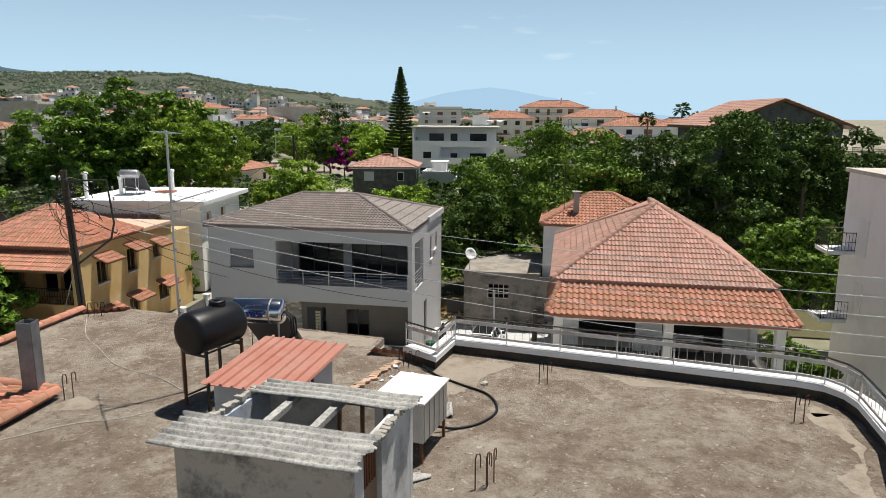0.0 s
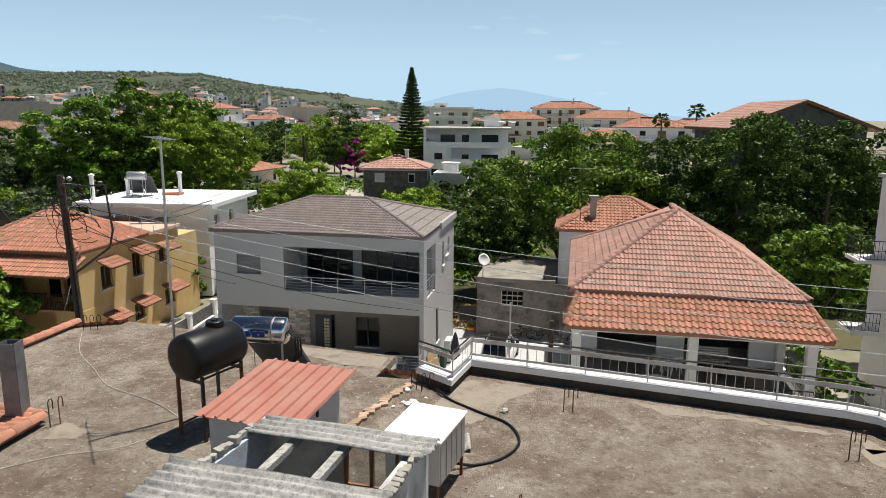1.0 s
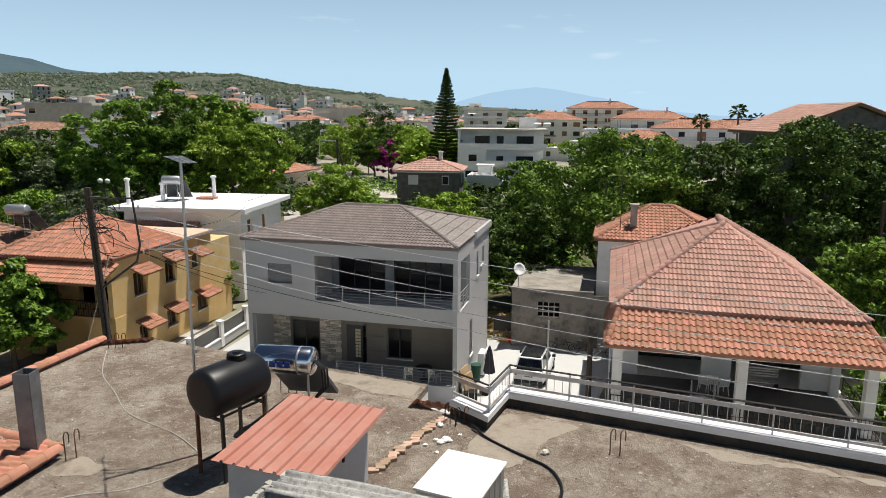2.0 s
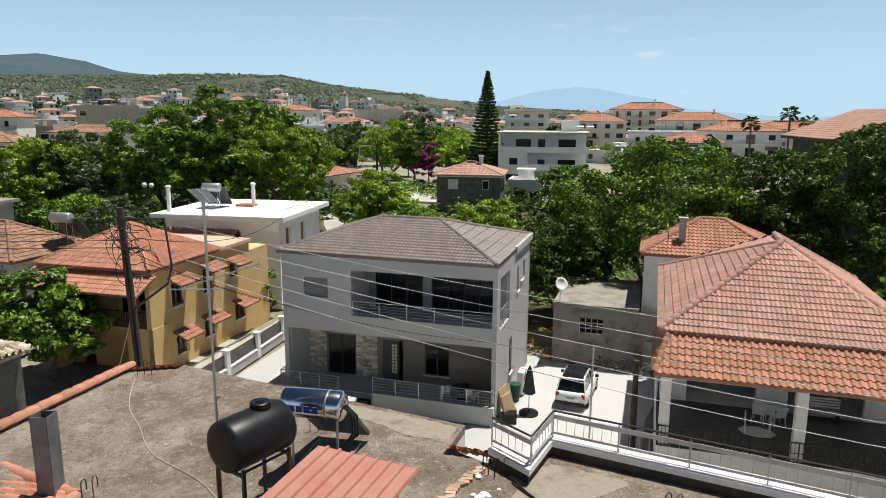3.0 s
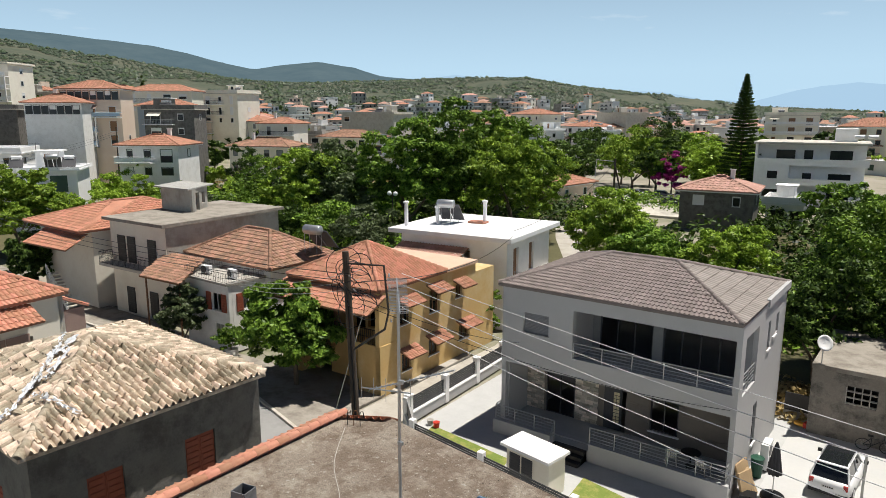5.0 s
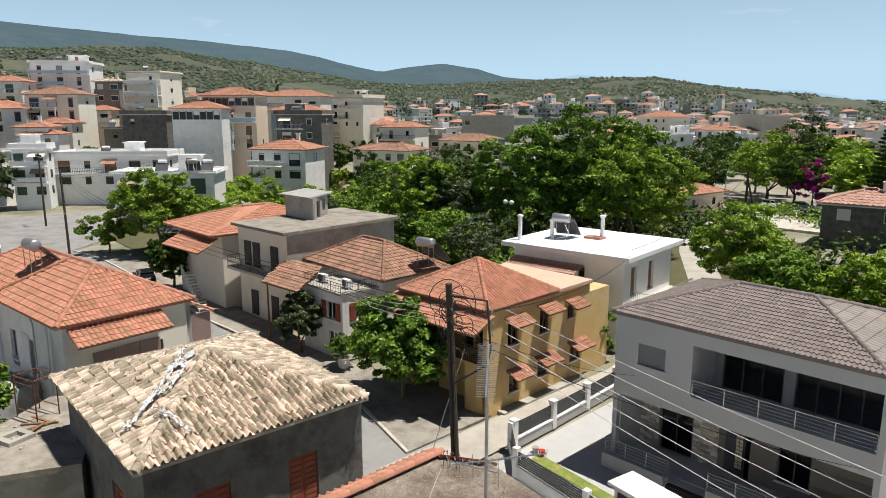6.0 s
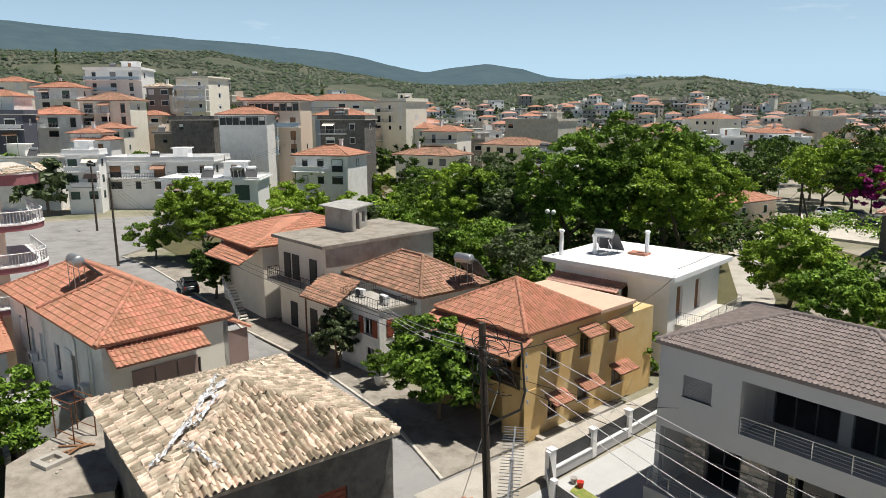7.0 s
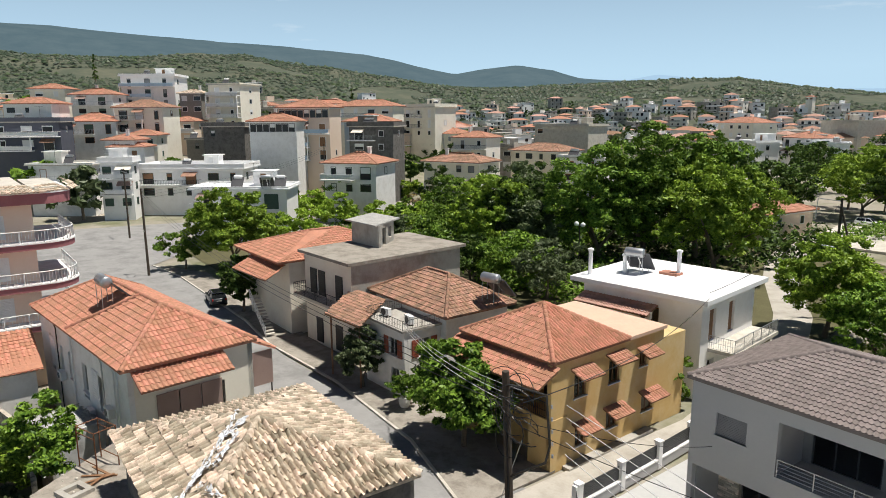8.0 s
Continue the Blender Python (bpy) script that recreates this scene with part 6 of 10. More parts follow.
wall_mesh(bm, 17.0, 6.85, [(2.0, 2.8, 3.0, 5.5), (4.4, 5.0, 3.5, 5.2), (6.2, 7.2, 3.4, 5.2), (9.0, 10.0, 3.0, 5.2), (12.0, 13.0, 3.0, 5.2)], 0.3, pose(-16.8, 0.3, -0.1))
part("wall", bm, OFFWHITE, og)
bm = bmesh.new()
wall_mesh(bm, 6.8, 6.85, [(1.3, 5.0, 2.9, 4.9)], 0.3, pose(0.2, 0.6, -0.1, 0, 0, 90))
part("wall", bm, CREAM, og)
bm = bmesh.new()
box(bm, -16.8, 0.2, 7.1, 7.4, -0.1, 6.75)
box(bm, -16.8, -16.5, 0.6, 7.1, -0.1, 6.75)
box(bm, -16.5, -0.1, 0.6, 7.1, 2.8, 2.9)
box(bm, -1.5, -1.4, 0.6, 7.1, 2.9, 6.6)
part("wall", bm, OFFWHITE, og)
for x, w in ((-14.8, 0.8), (-10.6, 1.0), (-7.8, 1.0)):
    window(og, pose(x, 0.3, 3.3), w, 1.9, FRAME_W, 0.12)
for k in range(3):
    bm = bmesh.new()
    vs = [(0.26, 1.7 + k * 1.25, 2.95), (0.26, 2.9 + k * 1.25, 2.95), (0.26, 2.9 + k * 1.25, 5.0), (0.26, 1.7 + k * 1.25, 5.0)]
    box(bm, 0.24, 0.27, 1.7 + k * 1.25, 2.9 + k * 1.25, 2.7, 5.0)
    part("awning_cloth", bm, CLOTH, og, "brown cloth blind")
    bm = bmesh.new()
    tube(bm, [(0.26, 1.7 + k * 1.25, 2.68), (0.26, 2.9 + k * 1.25, 2.68)], 0.03, 6)
    part("awning_bar", bm, GALV, og)
ec = [(-17.2, -0.1, 6.85), (0.5, -0.1, 6.85), (0.5, 7.6, 6.85), (-17.2, 7.6, 6.85)]
ea, eb = (-13.2, 3.7, 8.95), (-3.4, 3.7, 8.95)
e_roof = roof_body(og, ec, (ea, eb), None, TERRA_RED)
for p, q, t, n in ((0, 1, (ea, eb), 120), (1, 2, (eb, eb), 180), (2, 3, (eb, ea), 0), (3, 0, (ea, ea), 0)):
    tiled_slope(e_roof, ec[p], ec[q], t, TERRA_RED, 0.25, 0.4, 0.07, n, near=(0, 1, 7))
for c, a in ((0, ea), (1, eb), (2, eb), (3, ea)):
    ridge_caps(e_roof, ec[c], a, TERRA_RED, singles=False)
ridge_caps(e_roof, ea, eb, TERRA_RED, singles=False)
ridge_caps(e_roof, (-9.2, 0.0, 6.95), (-6.4, 3.6, 8.95), TERRA_RED, singles=False)
lq = [(-14.5, 9.9, 5.25), (-1.5, 9.9, 5.25), (-1.5, 7.5, 6.5), (-14.5, 7.5, 6.5)]
lr = raw_part("lean_to_roof", lq + [(a, b, c - 0.1) for a, b, c in lq], [(1, 0, 3, 2), (4, 5, 6, 7), (0, 1, 5, 4), (1, 2, 6, 5), (3, 0, 4, 7)], TERRA_RED, og)
tiled_slope(lr, lq[1], lq[0], (lq[2], lq[3]), TERRA_RED, 0.25, 0.4, 0.06)
bm = bmesh.new()
box(bm, -1.75, -1.65, 7.6, 9.7, 3.0, 5.2)
part("side_blind", bm, CLOTH, og, "brown cloth side blind")
for x in (-14.2, -9.5, -5.5, -1.7):
    bm = bmesh.new()
    tube(bm, [(x, 9.6, -0.1), (x, 9.6, 5.2)], 0.05, 6)
    part("post", bm, DARKMETAL, og)
aq = [(1.55, 0.5, 5.85), (1.55, 5.6, 5.85), (0.25, 5.6, 6.55), (0.25, 0.5, 6.55)]
ah = raw_part("front_hood", aq + [(a, b, c - 0.08) for a, b, c in aq], [(0, 1, 2, 3), (7, 6, 5, 4), (0, 4, 5, 1), (1, 5, 6, 2), (3, 7, 4, 0)], TERRA_RED, og)
tiled_slope(ah, aq[0], aq[1], (aq[3], aq[2]), TERRA_RED, 0.28, 0.4, 0.08)
# downpipes and cables on the long side wall
for x, r, mt in ((-1.2, 0.06, FRAME_W), (-1.65, 0.045, FRAME_W), (-3.6, 0.05, GALV), (-9.4, 0.06, FRAME_W), (-12.6, 0.04, DARKMETAL)):
    bm = bmesh.new()
    tube(bm, [(x, 0.1, 6.6), (x, 0.2, 6.2), (x, 0.2, 0.3), (x + 0.1, 0.05, 0.05)], r, 8)
    part("downpipe", bm, mt, og)
for x, z in ((-2.4, 3.4), (-6.0, 2.2), (-11.6, 3.0)):
    bm = bmesh.new()
    box(bm, x - 0.42, x + 0.42, -0.12, 0.22, z, z + 0.58, 0.02)
    unit = part("air_conditioner", bm, FRAME_W, og, "white wall-mounted air conditioner")
    bm = bmesh.new()
    lathe(bm, [(0.2, 0.0), (0.21, 0.02), (0.05, 0.03)], 16, pose(x - 0.1, -0.12, z + 0.29, 90, 0, 0))
    part("fan_grille", bm, FRAME_D, unit)
for x in (-13.9, -5.2):
    bm = bmesh.new()
    box(bm, x - 0.55, x + 0.55, 0.24, 0.3, 3.3, 5.3)
    shut = part("shutter", bm, OFFWHITE, og)
    for k in range(12):
        bm = bmesh.new()
        box(bm, x - 0.5, x + 0.5, 0.215, 0.24, 3.38 + k * 0.16, 3.49 + k * 0.16)
        part("louvre", bm, FRAME_W, shut)

# ---- brown-roofed house with a white terrace block ----
br = thing("brown_roof_house", pose(0, 0, 0), "white two-storey house with a weathered brown tiled roof", "house")
bm = bmesh.new()
box(bm, -43.6, -34.0, 28.6, 34.4, -0.1, 5.65)
part("wall", bm, OFFWHITE, br)
hip_roof(br, -44.1, -33.5, 28.15, 34.9, 5.7, 1.95, ((-40.4, 31.6), (-37.6, 31.6)), TERRA_BROWN, 0.29, 0.4, 0.05, 200, near=(-34, 28, 6))
bm = bmesh.new()
wall_mesh(bm, 4.9, 4.9, [(3.0, 4.1, 2.9, 4.2), (3.2, 4.2, 0.9, 2.0), (0.6, 1.4, 2.8, 4.2)], 0.3, pose(-39.5, 25.2, 0, 0, 0, 2))
part("front_wall", bm, OFFWHITE, br)
bm = bmesh.new()
wall_mesh(bm, 3.1, 4.9, [(0.9, 2.0, 2.9, 4.2), (0.9, 2.0, 0.8, 2.1)], 0.3, pose(-34.6, 25.67, 0, 0, 0, 92))
part("side_wall", bm, OFFWHITE, br)
bm = bmesh.new()
box(bm, -39.5, -39.2, 25.5, 28.6, 0, 4.9)
box(bm, -39.2, -34.95, 27.0, 27.1, 0, 4.8)
part("wall", bm, OFFWHITE, br)
bm = bmesh.new()
box(bm, -39.6, -34.5, 25.15, 28.7, 4.9, 5.05, m=None)
part("terrace_slab", bm, CONCRETE, br)
window(br, pose(-36.5, 25.3, 2.9, 0, 0, 2), 1.1, 1.3, FRAME_W, 0.1, shutters=SHUTTER)
window(br, pose(-36.3, 25.3, 0.9, 0, 0, 2), 1.0, 1.1, FRAME_W, 0.1)
window(br, pose(-34.63, 26.57, 2.9, 0, 0, 92), 1.1, 1.3, FRAME_W, 0.1, shutters=SHUTTER)
window(br, pose(-34.63, 26.57, 0.8, 0, 0, 92), 1.1, 1.3, FRAME_W, 0.1)
railing(br, [(-39.5, 28.4, 5.05), (-39.5, 25.25, 5.05), (-34.6, 25.25, 5.05), (-34.6, 28.4, 5.05)], 0.7, DARKMETAL, 1, 1.4, 0.015, upright=0.2)
vq = [(-42.2, 23.2, 4.95), (-37.6, 23.5, 4.95), (-40.2, 27.4, 5.75), (-44.9, 27.2, 5.75)]
vr = raw_part("porch_roof", vq + [(a, b, c - 0.1) for a, b, c in vq], [(0, 1, 2, 3), (7, 6, 5, 4), (0, 4, 5, 1), (1, 5, 6, 2), (3, 7, 4, 0)], WOOD, br)
tiled_slope(vr, vq[0], (-37.6, 23.5, 4.95), (vq[3], (-40.3, 27.5, 5.75)), TERRA_BROWN, 0.28, 0.38, 0.07)
for x, y in ((-42.0, 23.6), (-38.2, 23.9)):
    bm = bmesh.new()
    tube(bm, [(x, y, -0.1), (x, y, 4.9)], 0.07, 8)
    part("post", bm, WOOD, br)

# ---- bare grey block with a roof hut ----
kb = thing("grey_block_house", pose(0, 0, 0), "two-storey bare concrete house with a stair hut on its flat roof", "house")
bm = bmesh.new()
sheet_prism(bm, [(-51.6, 26.2), (-44.0, 26.6), (-45.1, 38.6), (-53.0, 38.1)], -0.1, 7.9)
part("wall", bm, CONCRETE, kb)
bm = bmesh.new()
wall_mesh(bm, 7.61, 7.85, [], 0.03, pose(-51.6, 26.16, 0, 0, 0, 3.0))
part("front_wall", bm, CREAM, kb, "cream plaster front")
bm = bmesh.new()
sheet_prism(bm, [(-52.0, 25.7), (-43.6, 26.1), (-44.7, 39.0), (-53.5, 38.5)], 7.9, 8.15)
part("roof_slab", bm, CONROOF, kb)
bm = bmesh.new()
wall_mesh(bm, 4.4, 1.95, [], 0.2, pose(-52.3, 31.4, 8.15, 0, 0, 3))
wall_mesh(bm, 4.0, 1.95, [(0.9, 1.8, 0.0, 1.6), (2.5, 3.3, 0.5, 1.5)], 0.2, pose(-47.9, 31.65, 8.15, 0, 0, 128))
box(bm, -52.3, -50.5, 34.7, 34.9, 8.15, 10.1)
part("roof_hut", bm, CONCRETE, kb)
bm = bmesh.new()
sheet_prism(bm, [(-52.8, 31.0), (-47.7, 31.2), (-50.5, 35.6), (-55.2, 35.4)], 10.1, 10.22)
part("hut_roof", bm, ASBESTOS, kb)
for x0, z in ((-50.6, 4.5), (-49.2, 4.5), (-46.4, 4.5), (-49.8, 0.2), (-46.6, 0.2)):
    mm = pose(x0, 26.16 + (x0 + 51.6) * 0.0524 - 0.03, z, 0, 0, 3.0)
    bm = bmesh.new()
    box(bm, 0, 1.1, -0.03, 0.03, 0, 2.2, m=mm)
    bdoor = part("balcony_door", bm, DARKMETAL, kb)
    for j in range(12):
        bm = bmesh.new()
        box(bm, 0.08, 1.02, -0.05, -0.03, 0.1 + j * 0.17, 0.22 + j * 0.17, m=mm)
        part("louvre", bm, DARKMETAL, bdoor)
bm = bmesh.new()
sheet_prism(bm, [(-51.5, 24.9), (-44.0, 25.3), (-44.05, 26.56), (-51.6, 26.12)], 4.2, 4.4)
part("balcony", bm, PALECON, kb)
railing(kb, [(-51.5, 26.1, 4.4), (-51.45, 24.95, 4.4), (-44.05, 25.35, 4.4), (-44.1, 26.5, 4.4)], 0.95, DARKMETAL, 1, 1.8, 0.02, upright=0.17)
kr = thing("side_house", pose(0, 0, 0), "cream house with an orange tiled roof beside the grey block", "house")
bm = bmesh.new()
box(bm, -63, -53.3, 25.4, 37, -0.1, 6.8)
part("wall", bm, CREAM, kr)
hip_roof(kr, -63.6, -52.9, 24.2, 38, 6.9, 1.7, ((-58.2, 30), (-58.2, 33)), TERRA_RED, 0.34, 0.44, 0.06)
sq = [(-59.5, 22.4, 5.6), (-52.6, 22.8, 5.6), (-52.9, 24.6, 6.5), (-59.8, 24.4, 6.5)]
sr = raw_part("porch_roof", sq + [(a, b, c - 0.1) for a, b, c in sq], [(0, 1, 2, 3), (7, 6, 5, 4), (0, 4, 5, 1), (1, 5, 6, 2), (3, 7, 4, 0)], WOOD, kr)
tiled_slope(sr, sq[0], sq[1], (sq[3], sq[2]), TERRA_RED, 0.3, 0.4, 0.06)
# outside stair with a white rail
bm = bmesh.new()
for k in range(12):
    box(bm, -57.0 + k * 0.28, -56.7 + k * 0.28, 23.0, 23.9, 2.9 - k * 0.24, 3.0 - k * 0.24)
part("stair", bm, PALECON, kr)
railing(kr, [(-57.0, 23.0, 3.0), (-53.6, 23.0, 0.1)], 0.9, FRAME_W, 1, 0.8, 0.025, upright=0.2)

# ---- tall white building beside the terrace house ----
tw = thing("tall_white_house", pose(0, 0, 0), "tall white rendered house with shuttered windows and small balconies", "house")
bm = bmesh.new()
wall_mesh(bm, 18.0, 11.3, [(2.0, 3.1, 7.3, 9.2), (2.2, 3.2, 4.2, 6.0), (6.4, 7.2, 7.4, 8.8)], 0.3, pose(20.9, 31.0, 0, 0, 0, -90))
part("wall", bm, WHITE, tw)
bm = bmesh.new()
box(bm, 21.2, 32, 30.7, 31.0, 0, 11.3)
box(bm, 21.2, 32, 13.0, 13.3, 0, 11.3)
part("wall", bm, WHITE, tw)
bm = bmesh.new()
box(bm, 20.75, 32.2, 12.8, 31.2, 11.3, 11.5, 0.02)
part("roof_slab", bm, PALECON, tw)
for x0, w, z, h in ((2.0, 1.1, 7.3, 1.9), (2.2, 1.0, 4.2, 1.8)):
    mm = pose(20.9, 31.0, 0, 0, 0, -90) @ Matrix.Translation((x0, 0, z))
    for k in range(2):
        bm = bmesh.new()
        box(bm, k * w / 2 + 0.01, (k + 1) * w / 2 - 0.01, -0.02, 0.04, 0, h, m=mm)
        for j in range(14):
            box(bm, k * w / 2 + 0.06, (k + 1) * w / 2 - 0.06, -0.035, -0.02, 0.08 + j * (h - 0.16) / 14, 0.08 + (j + 0.6) * (h - 0.16) / 14, m=mm)
        part("shutter", bm, FRAME_W, tw)
for z in (3.6, 7.2):
    bm = bmesh.new()
    box(bm, 19.6, 20.9, 29.2, 31.0, z, z + 0.18)
    part("balcony", bm, WHITE, tw)
    railing(tw, [(20.9, 29.25, z + 0.18), (19.65, 29.25, z + 0.18), (19.65, 30.95, z + 0.18), (20.9, 30.95, z + 0.18)], 0.95, DARKMETAL, 1, 1.2, 0.018, upright=0.15)

# ---- big gabled house above the trees ----
gg = thing("gabled_house", pose(25.5, 68.0, 0, 0, 0, 8), "large dark house with a shallow gabled tile roof", "house")
bm = bmesh.new()
box(bm, -6, 6, -5, 7, -0.1, 13.4)
vs = [bm.verts.new(v) for v in ((-6, -5, 13.4), (6, -5, 13.4), (0, -5, 15.6), (-6, -4.7, 13.4), (6, -4.7, 13.4), (0, -4.7, 15.6))]
for f in ((0, 1, 2), (5, 4, 3), (0, 2, 5, 3), (2, 1, 4, 5)):
    bm.faces.new([vs[i] for i in f])
part("wall", bm, DARKCON, gg)
gv = [(-7, -5.8, 13.2), (-7, 7.8, 13.2), (0, 7.8, 15.8), (0, -5.8, 15.8), (7, -5.8, 13.2), (7, 7.8, 13.2)]
gr = raw_part("roof", gv + [(a, b, c - 0.25) for a, b, c in gv], [(1, 0, 3, 2), (4, 5, 2, 3), (6, 7, 8, 9), (9, 8, 11, 10), (0, 6, 9, 3), (3, 9, 10, 4), (0, 1, 7, 6), (5, 4, 10, 11)], WOOD, gg)
tiled_slope(gr, gv[1], gv[0], (gv[2], gv[3]), TERRA_PINK, 0.4, 0.5, 0.07)
tiled_slope(gr, gv[4], gv[5], (gv[3], gv[2]), TERRA_PINK, 0.4, 0.5, 0.07)
for x, z in ((-3.5, 9.5), (2.5, 9.5), (-0.5, 12.6)):
    window(gg, pose(x, -5.02, z), 1.2, 1.5, WOOD, -0.04)
bm = bmesh.new()
box(bm, 6.0, 12.0, -4, 5, 6.0, 9.6)
box(bm, 6.0, 12.6, -5, 5, 9.6, 9.9)
part("side_wing", bm, WHITE, gg)
railing(gg, [(6.0, -4.9, 9.9), (12.5, -4.9, 9.9), (12.5, 5, 9.9)], 1.0, DARKMETAL, 1, 2, 0.025, upright=0.2)

# ---- trees ----


def crown_data(seed, r, h, clumps, per, leaf, shape="round", lift=0.0):
    """Leaves on an uneven crown of radius r and height h, its foot at z = 0: boughs with gaps between them, small clumps on each bough."""
    rg = np.random.default_rng(seed)
    if shape == "cone":
        th = rg.uniform(0, 2 * np.pi, clumps)
        hh = rg.uniform(0, 1, clumps) ** 1.3
        rad = (1 - hh) * (0.6 + 0.4 * rg.uniform(0, 1, clumps)) + 0.05
        cs = np.stack([rad * np.cos(th) * r, rad * np.sin(th) * r, hh * h], 1)
        cr = 0.18 * r * np.ones(clumps)
    else:
        nb = max(9, min(46, clumps // 7))
        k = np.arange(nb)
        u = 1 - 1.72 * (k + 0.5) / nb + rg.normal(0, 0.08, nb)
        u = np.clip(u, -0.8, 1)
        th = k * 2.39996 + rg.normal(0, 0.3, nb)
        ring = np.sqrt(np.maximum(0, 1 - u * u))
        lump = 0.66 + 0.1 * np.sin(th * 2 + seed) + rg.uniform(-0.12, 0.13, nb)
        br = rg.uniform(0.3, 0.44, nb) * (20 / nb) ** 0.3
        out = np.stack([ring * np.cos(th), ring * np.sin(th), u], 1)
        bc = out * lump[:, None]
        own = rg.integers(0, nb, clumps)
        d = out[own] * 0.55 + np.array([0, 0, 0.55]) + rg.normal(size=(clumps, 3)) * 0.75
        d /= np.linalg.norm(d, axis=1)[:, None]
        cs = bc[own] + d * (br[own] * rg.uniform(0.45, 1.05, clumps))[:, None] * np.array([1, 1, 0.75])
        inner = rg.uniform(0, 1, clumps) < 0.22
        cs[inner] = out[own[inner]] * rg.uniform(0.2, 0.62, inner.sum())[:, None]
        cr = br[own] * rg.uniform(0.3, 0.52, clumps) * r
        cs = cs * np.array([r, r, h * 0.5]) + np.array([0, 0, h * 0.5])
        cs[:, 2] = np.clip(cs[:, 2], h * 0.05, h)
    n = clumps * per
    idx = np.repeat(np.arange(clumps), per)
    d = rg.normal(size=(n, 3))
    d /= np.linalg.norm(d, axis=1)[:, None]
    rad = (rg.uniform(0.1, 1.0, n) ** 0.5 * cr[idx])[:, None]
    pos = cs[idx] + d * rad * np.array([1, 1, 0.55])
    nrm = d * 0.7 + np.array([0, 0, 0.55]) + rg.normal(size=(n, 3)) * 0.6
    nrm /= np.linalg.norm(nrm, axis=1)[:, None]
    t = np.cross(nrm, rg.normal(size=(n, 3)))
    t /= np.linalg.norm(t, axis=1)[:, None]
    b = np.cross(nrm, t)
    s = leaf * rg.uniform(0.6, 1.4, n)[:, None]
    v = np.stack([pos - t * s * 0.9, pos + b * s * 0.45 - nrm * s * 0.12, pos + t * s * 0.9, pos - b * s * 0.45 - nrm * s * 0.12], 1).reshape(-1, 3)
    return v, np.arange(n * 4).reshape(-1, 4), cs


def quick_mesh(name, v, f, material):
    me = bpy.data.meshes.new(name)
    me.vertices.add(len(v))
    me.vertices.foreach_set("co", np.asarray(v, dtype=np.float32).ravel())
    k = f.shape[1]
    me.loops.add(f.size)
    me.loops.foreach_set("vertex_index", np.asarray(f, dtype=np.int32).ravel())
    me.polygons.add(len(f))
    me.polygons.foreach_set("loop_start", np.arange(0, f.size, k, dtype=np.int32))
    me.update(calc_edges=True)
    me.materials.append(material)
    return me


def tree(x, y, z, h, r, material, label, seed, foot=0.22, clumps=90, per=90, leaf=0.28, shape="round", category="tree", name="tree", group=""):
    """A trunk that forks into limbs, below a crown of leaf clumps; foot: the crown's lower edge, as a share of the height."""
    t = thing(name, pose(x, y, z), label, category, group)
    if shape == "round":
        clumps, per, leaf = int(clumps * 2.0), int(per * 0.58), leaf * 0.86
    ch = h * (1 - foot)
    v, f, cs = crown_data(seed, r, ch, clumps, per, leaf, shape)
    v = v + np.array([0, 0, h * foot])
    cr = new("crown", quick_mesh("crown", v, f, material))
    cr.parent = t
    rnd = random.Random(seed)
    bm = bmesh.new()
    tr = max(0.06, h * 0.022)
    fork = h * (foot + 0.12)
    lean = Vector((rnd.uniform(-0.03, 0.03) * h, rnd.uniform(-0.03, 0.03) * h, 0))
    tube(bm, [(0, 0, -0.3), lean * 0.4 + Vector((0, 0, fork * 0.5)), lean + Vector((0, 0, fork))], tr * 1.3, 8, tr * 0.8)
    part("trunk", bm, BARK, t)
    for k in range((4 if h > 9 else 2) if shape == "round" else 1):
        c = Vector(cs[rnd.randrange(len(cs))]) * 0.8 + Vector((0, 0, h * foot)) if shape == "round" else Vector((0, 0, h * 0.97))
        bm = bmesh.new()
        a = lean + Vector((0, 0, fork * 0.92))
        tube(bm, [a, a.lerp(c, 0.5) + Vector((0, 0, h * 0.05)), c], tr * 0.6, 6, tr * 0.15)
        part("limb", bm, BARK, t)
    return t


tree(-54.6, 69.0, 0, 16.6, 7.0, LEAF_MID, "tall leafy green tree beside the walnut", 12, 0.05, 150, 120, 0.32)
tree(-52.8, 76.0, 0, 18.6, 8.2, LEAF_MID, "huge spreading walnut tree with green leaves", 11, 0.04, 190, 120, 0.33)
tree(-50.0, 84.0, 0, 18.3, 7.6, LEAF_MID, "tall walnut tree with layered boughs", 50, 0.04, 160, 120, 0.33)
tree(-41.6, 75.0, 0, 15.0, 6.8, LEAF_BRIGHT, "broad bright green tree beside a lane", 13, 0.04, 170, 120, 0.3)
tree(-66.0, 60.2, 0, 12.9, 5.9, LEAF_BRIGHT, "rounded light green tree behind the houses", 14, 0.08, 140, 120, 0.28)
tree(-69.0, 70.5, 0, 11.2, 5.4, LEAF_DARK, "dark bushy tree behind a lighter one", 51, 0.06, 90, 100, 0.3)
tree(-60.5, 62.5, 0, 9.5, 4.6, LEAF_OLIVE, "grey-green leafy tree in shade", 15, 0.1, 70, 100, 0.3)
tree(-53.5, 53.5, 0, 6.6, 5.4, LEAF_MID, "low spreading green tree behind a flat roof", 16, 0.08, 80, 100, 0.26)
tree(-46.5, 51.5, 0, 7.0, 4.2, LEAF_OLIVE, "loose shrubby fruit tree with sparse leaves", 17, 0.1, 60, 80, 0.24)
tree(-83.2, 31.0, 0, 11.0, 5.6, LEAF_BRIGHT, "bushy green tree at a street corner", 18, 0.05, 190, 110, 0.28)
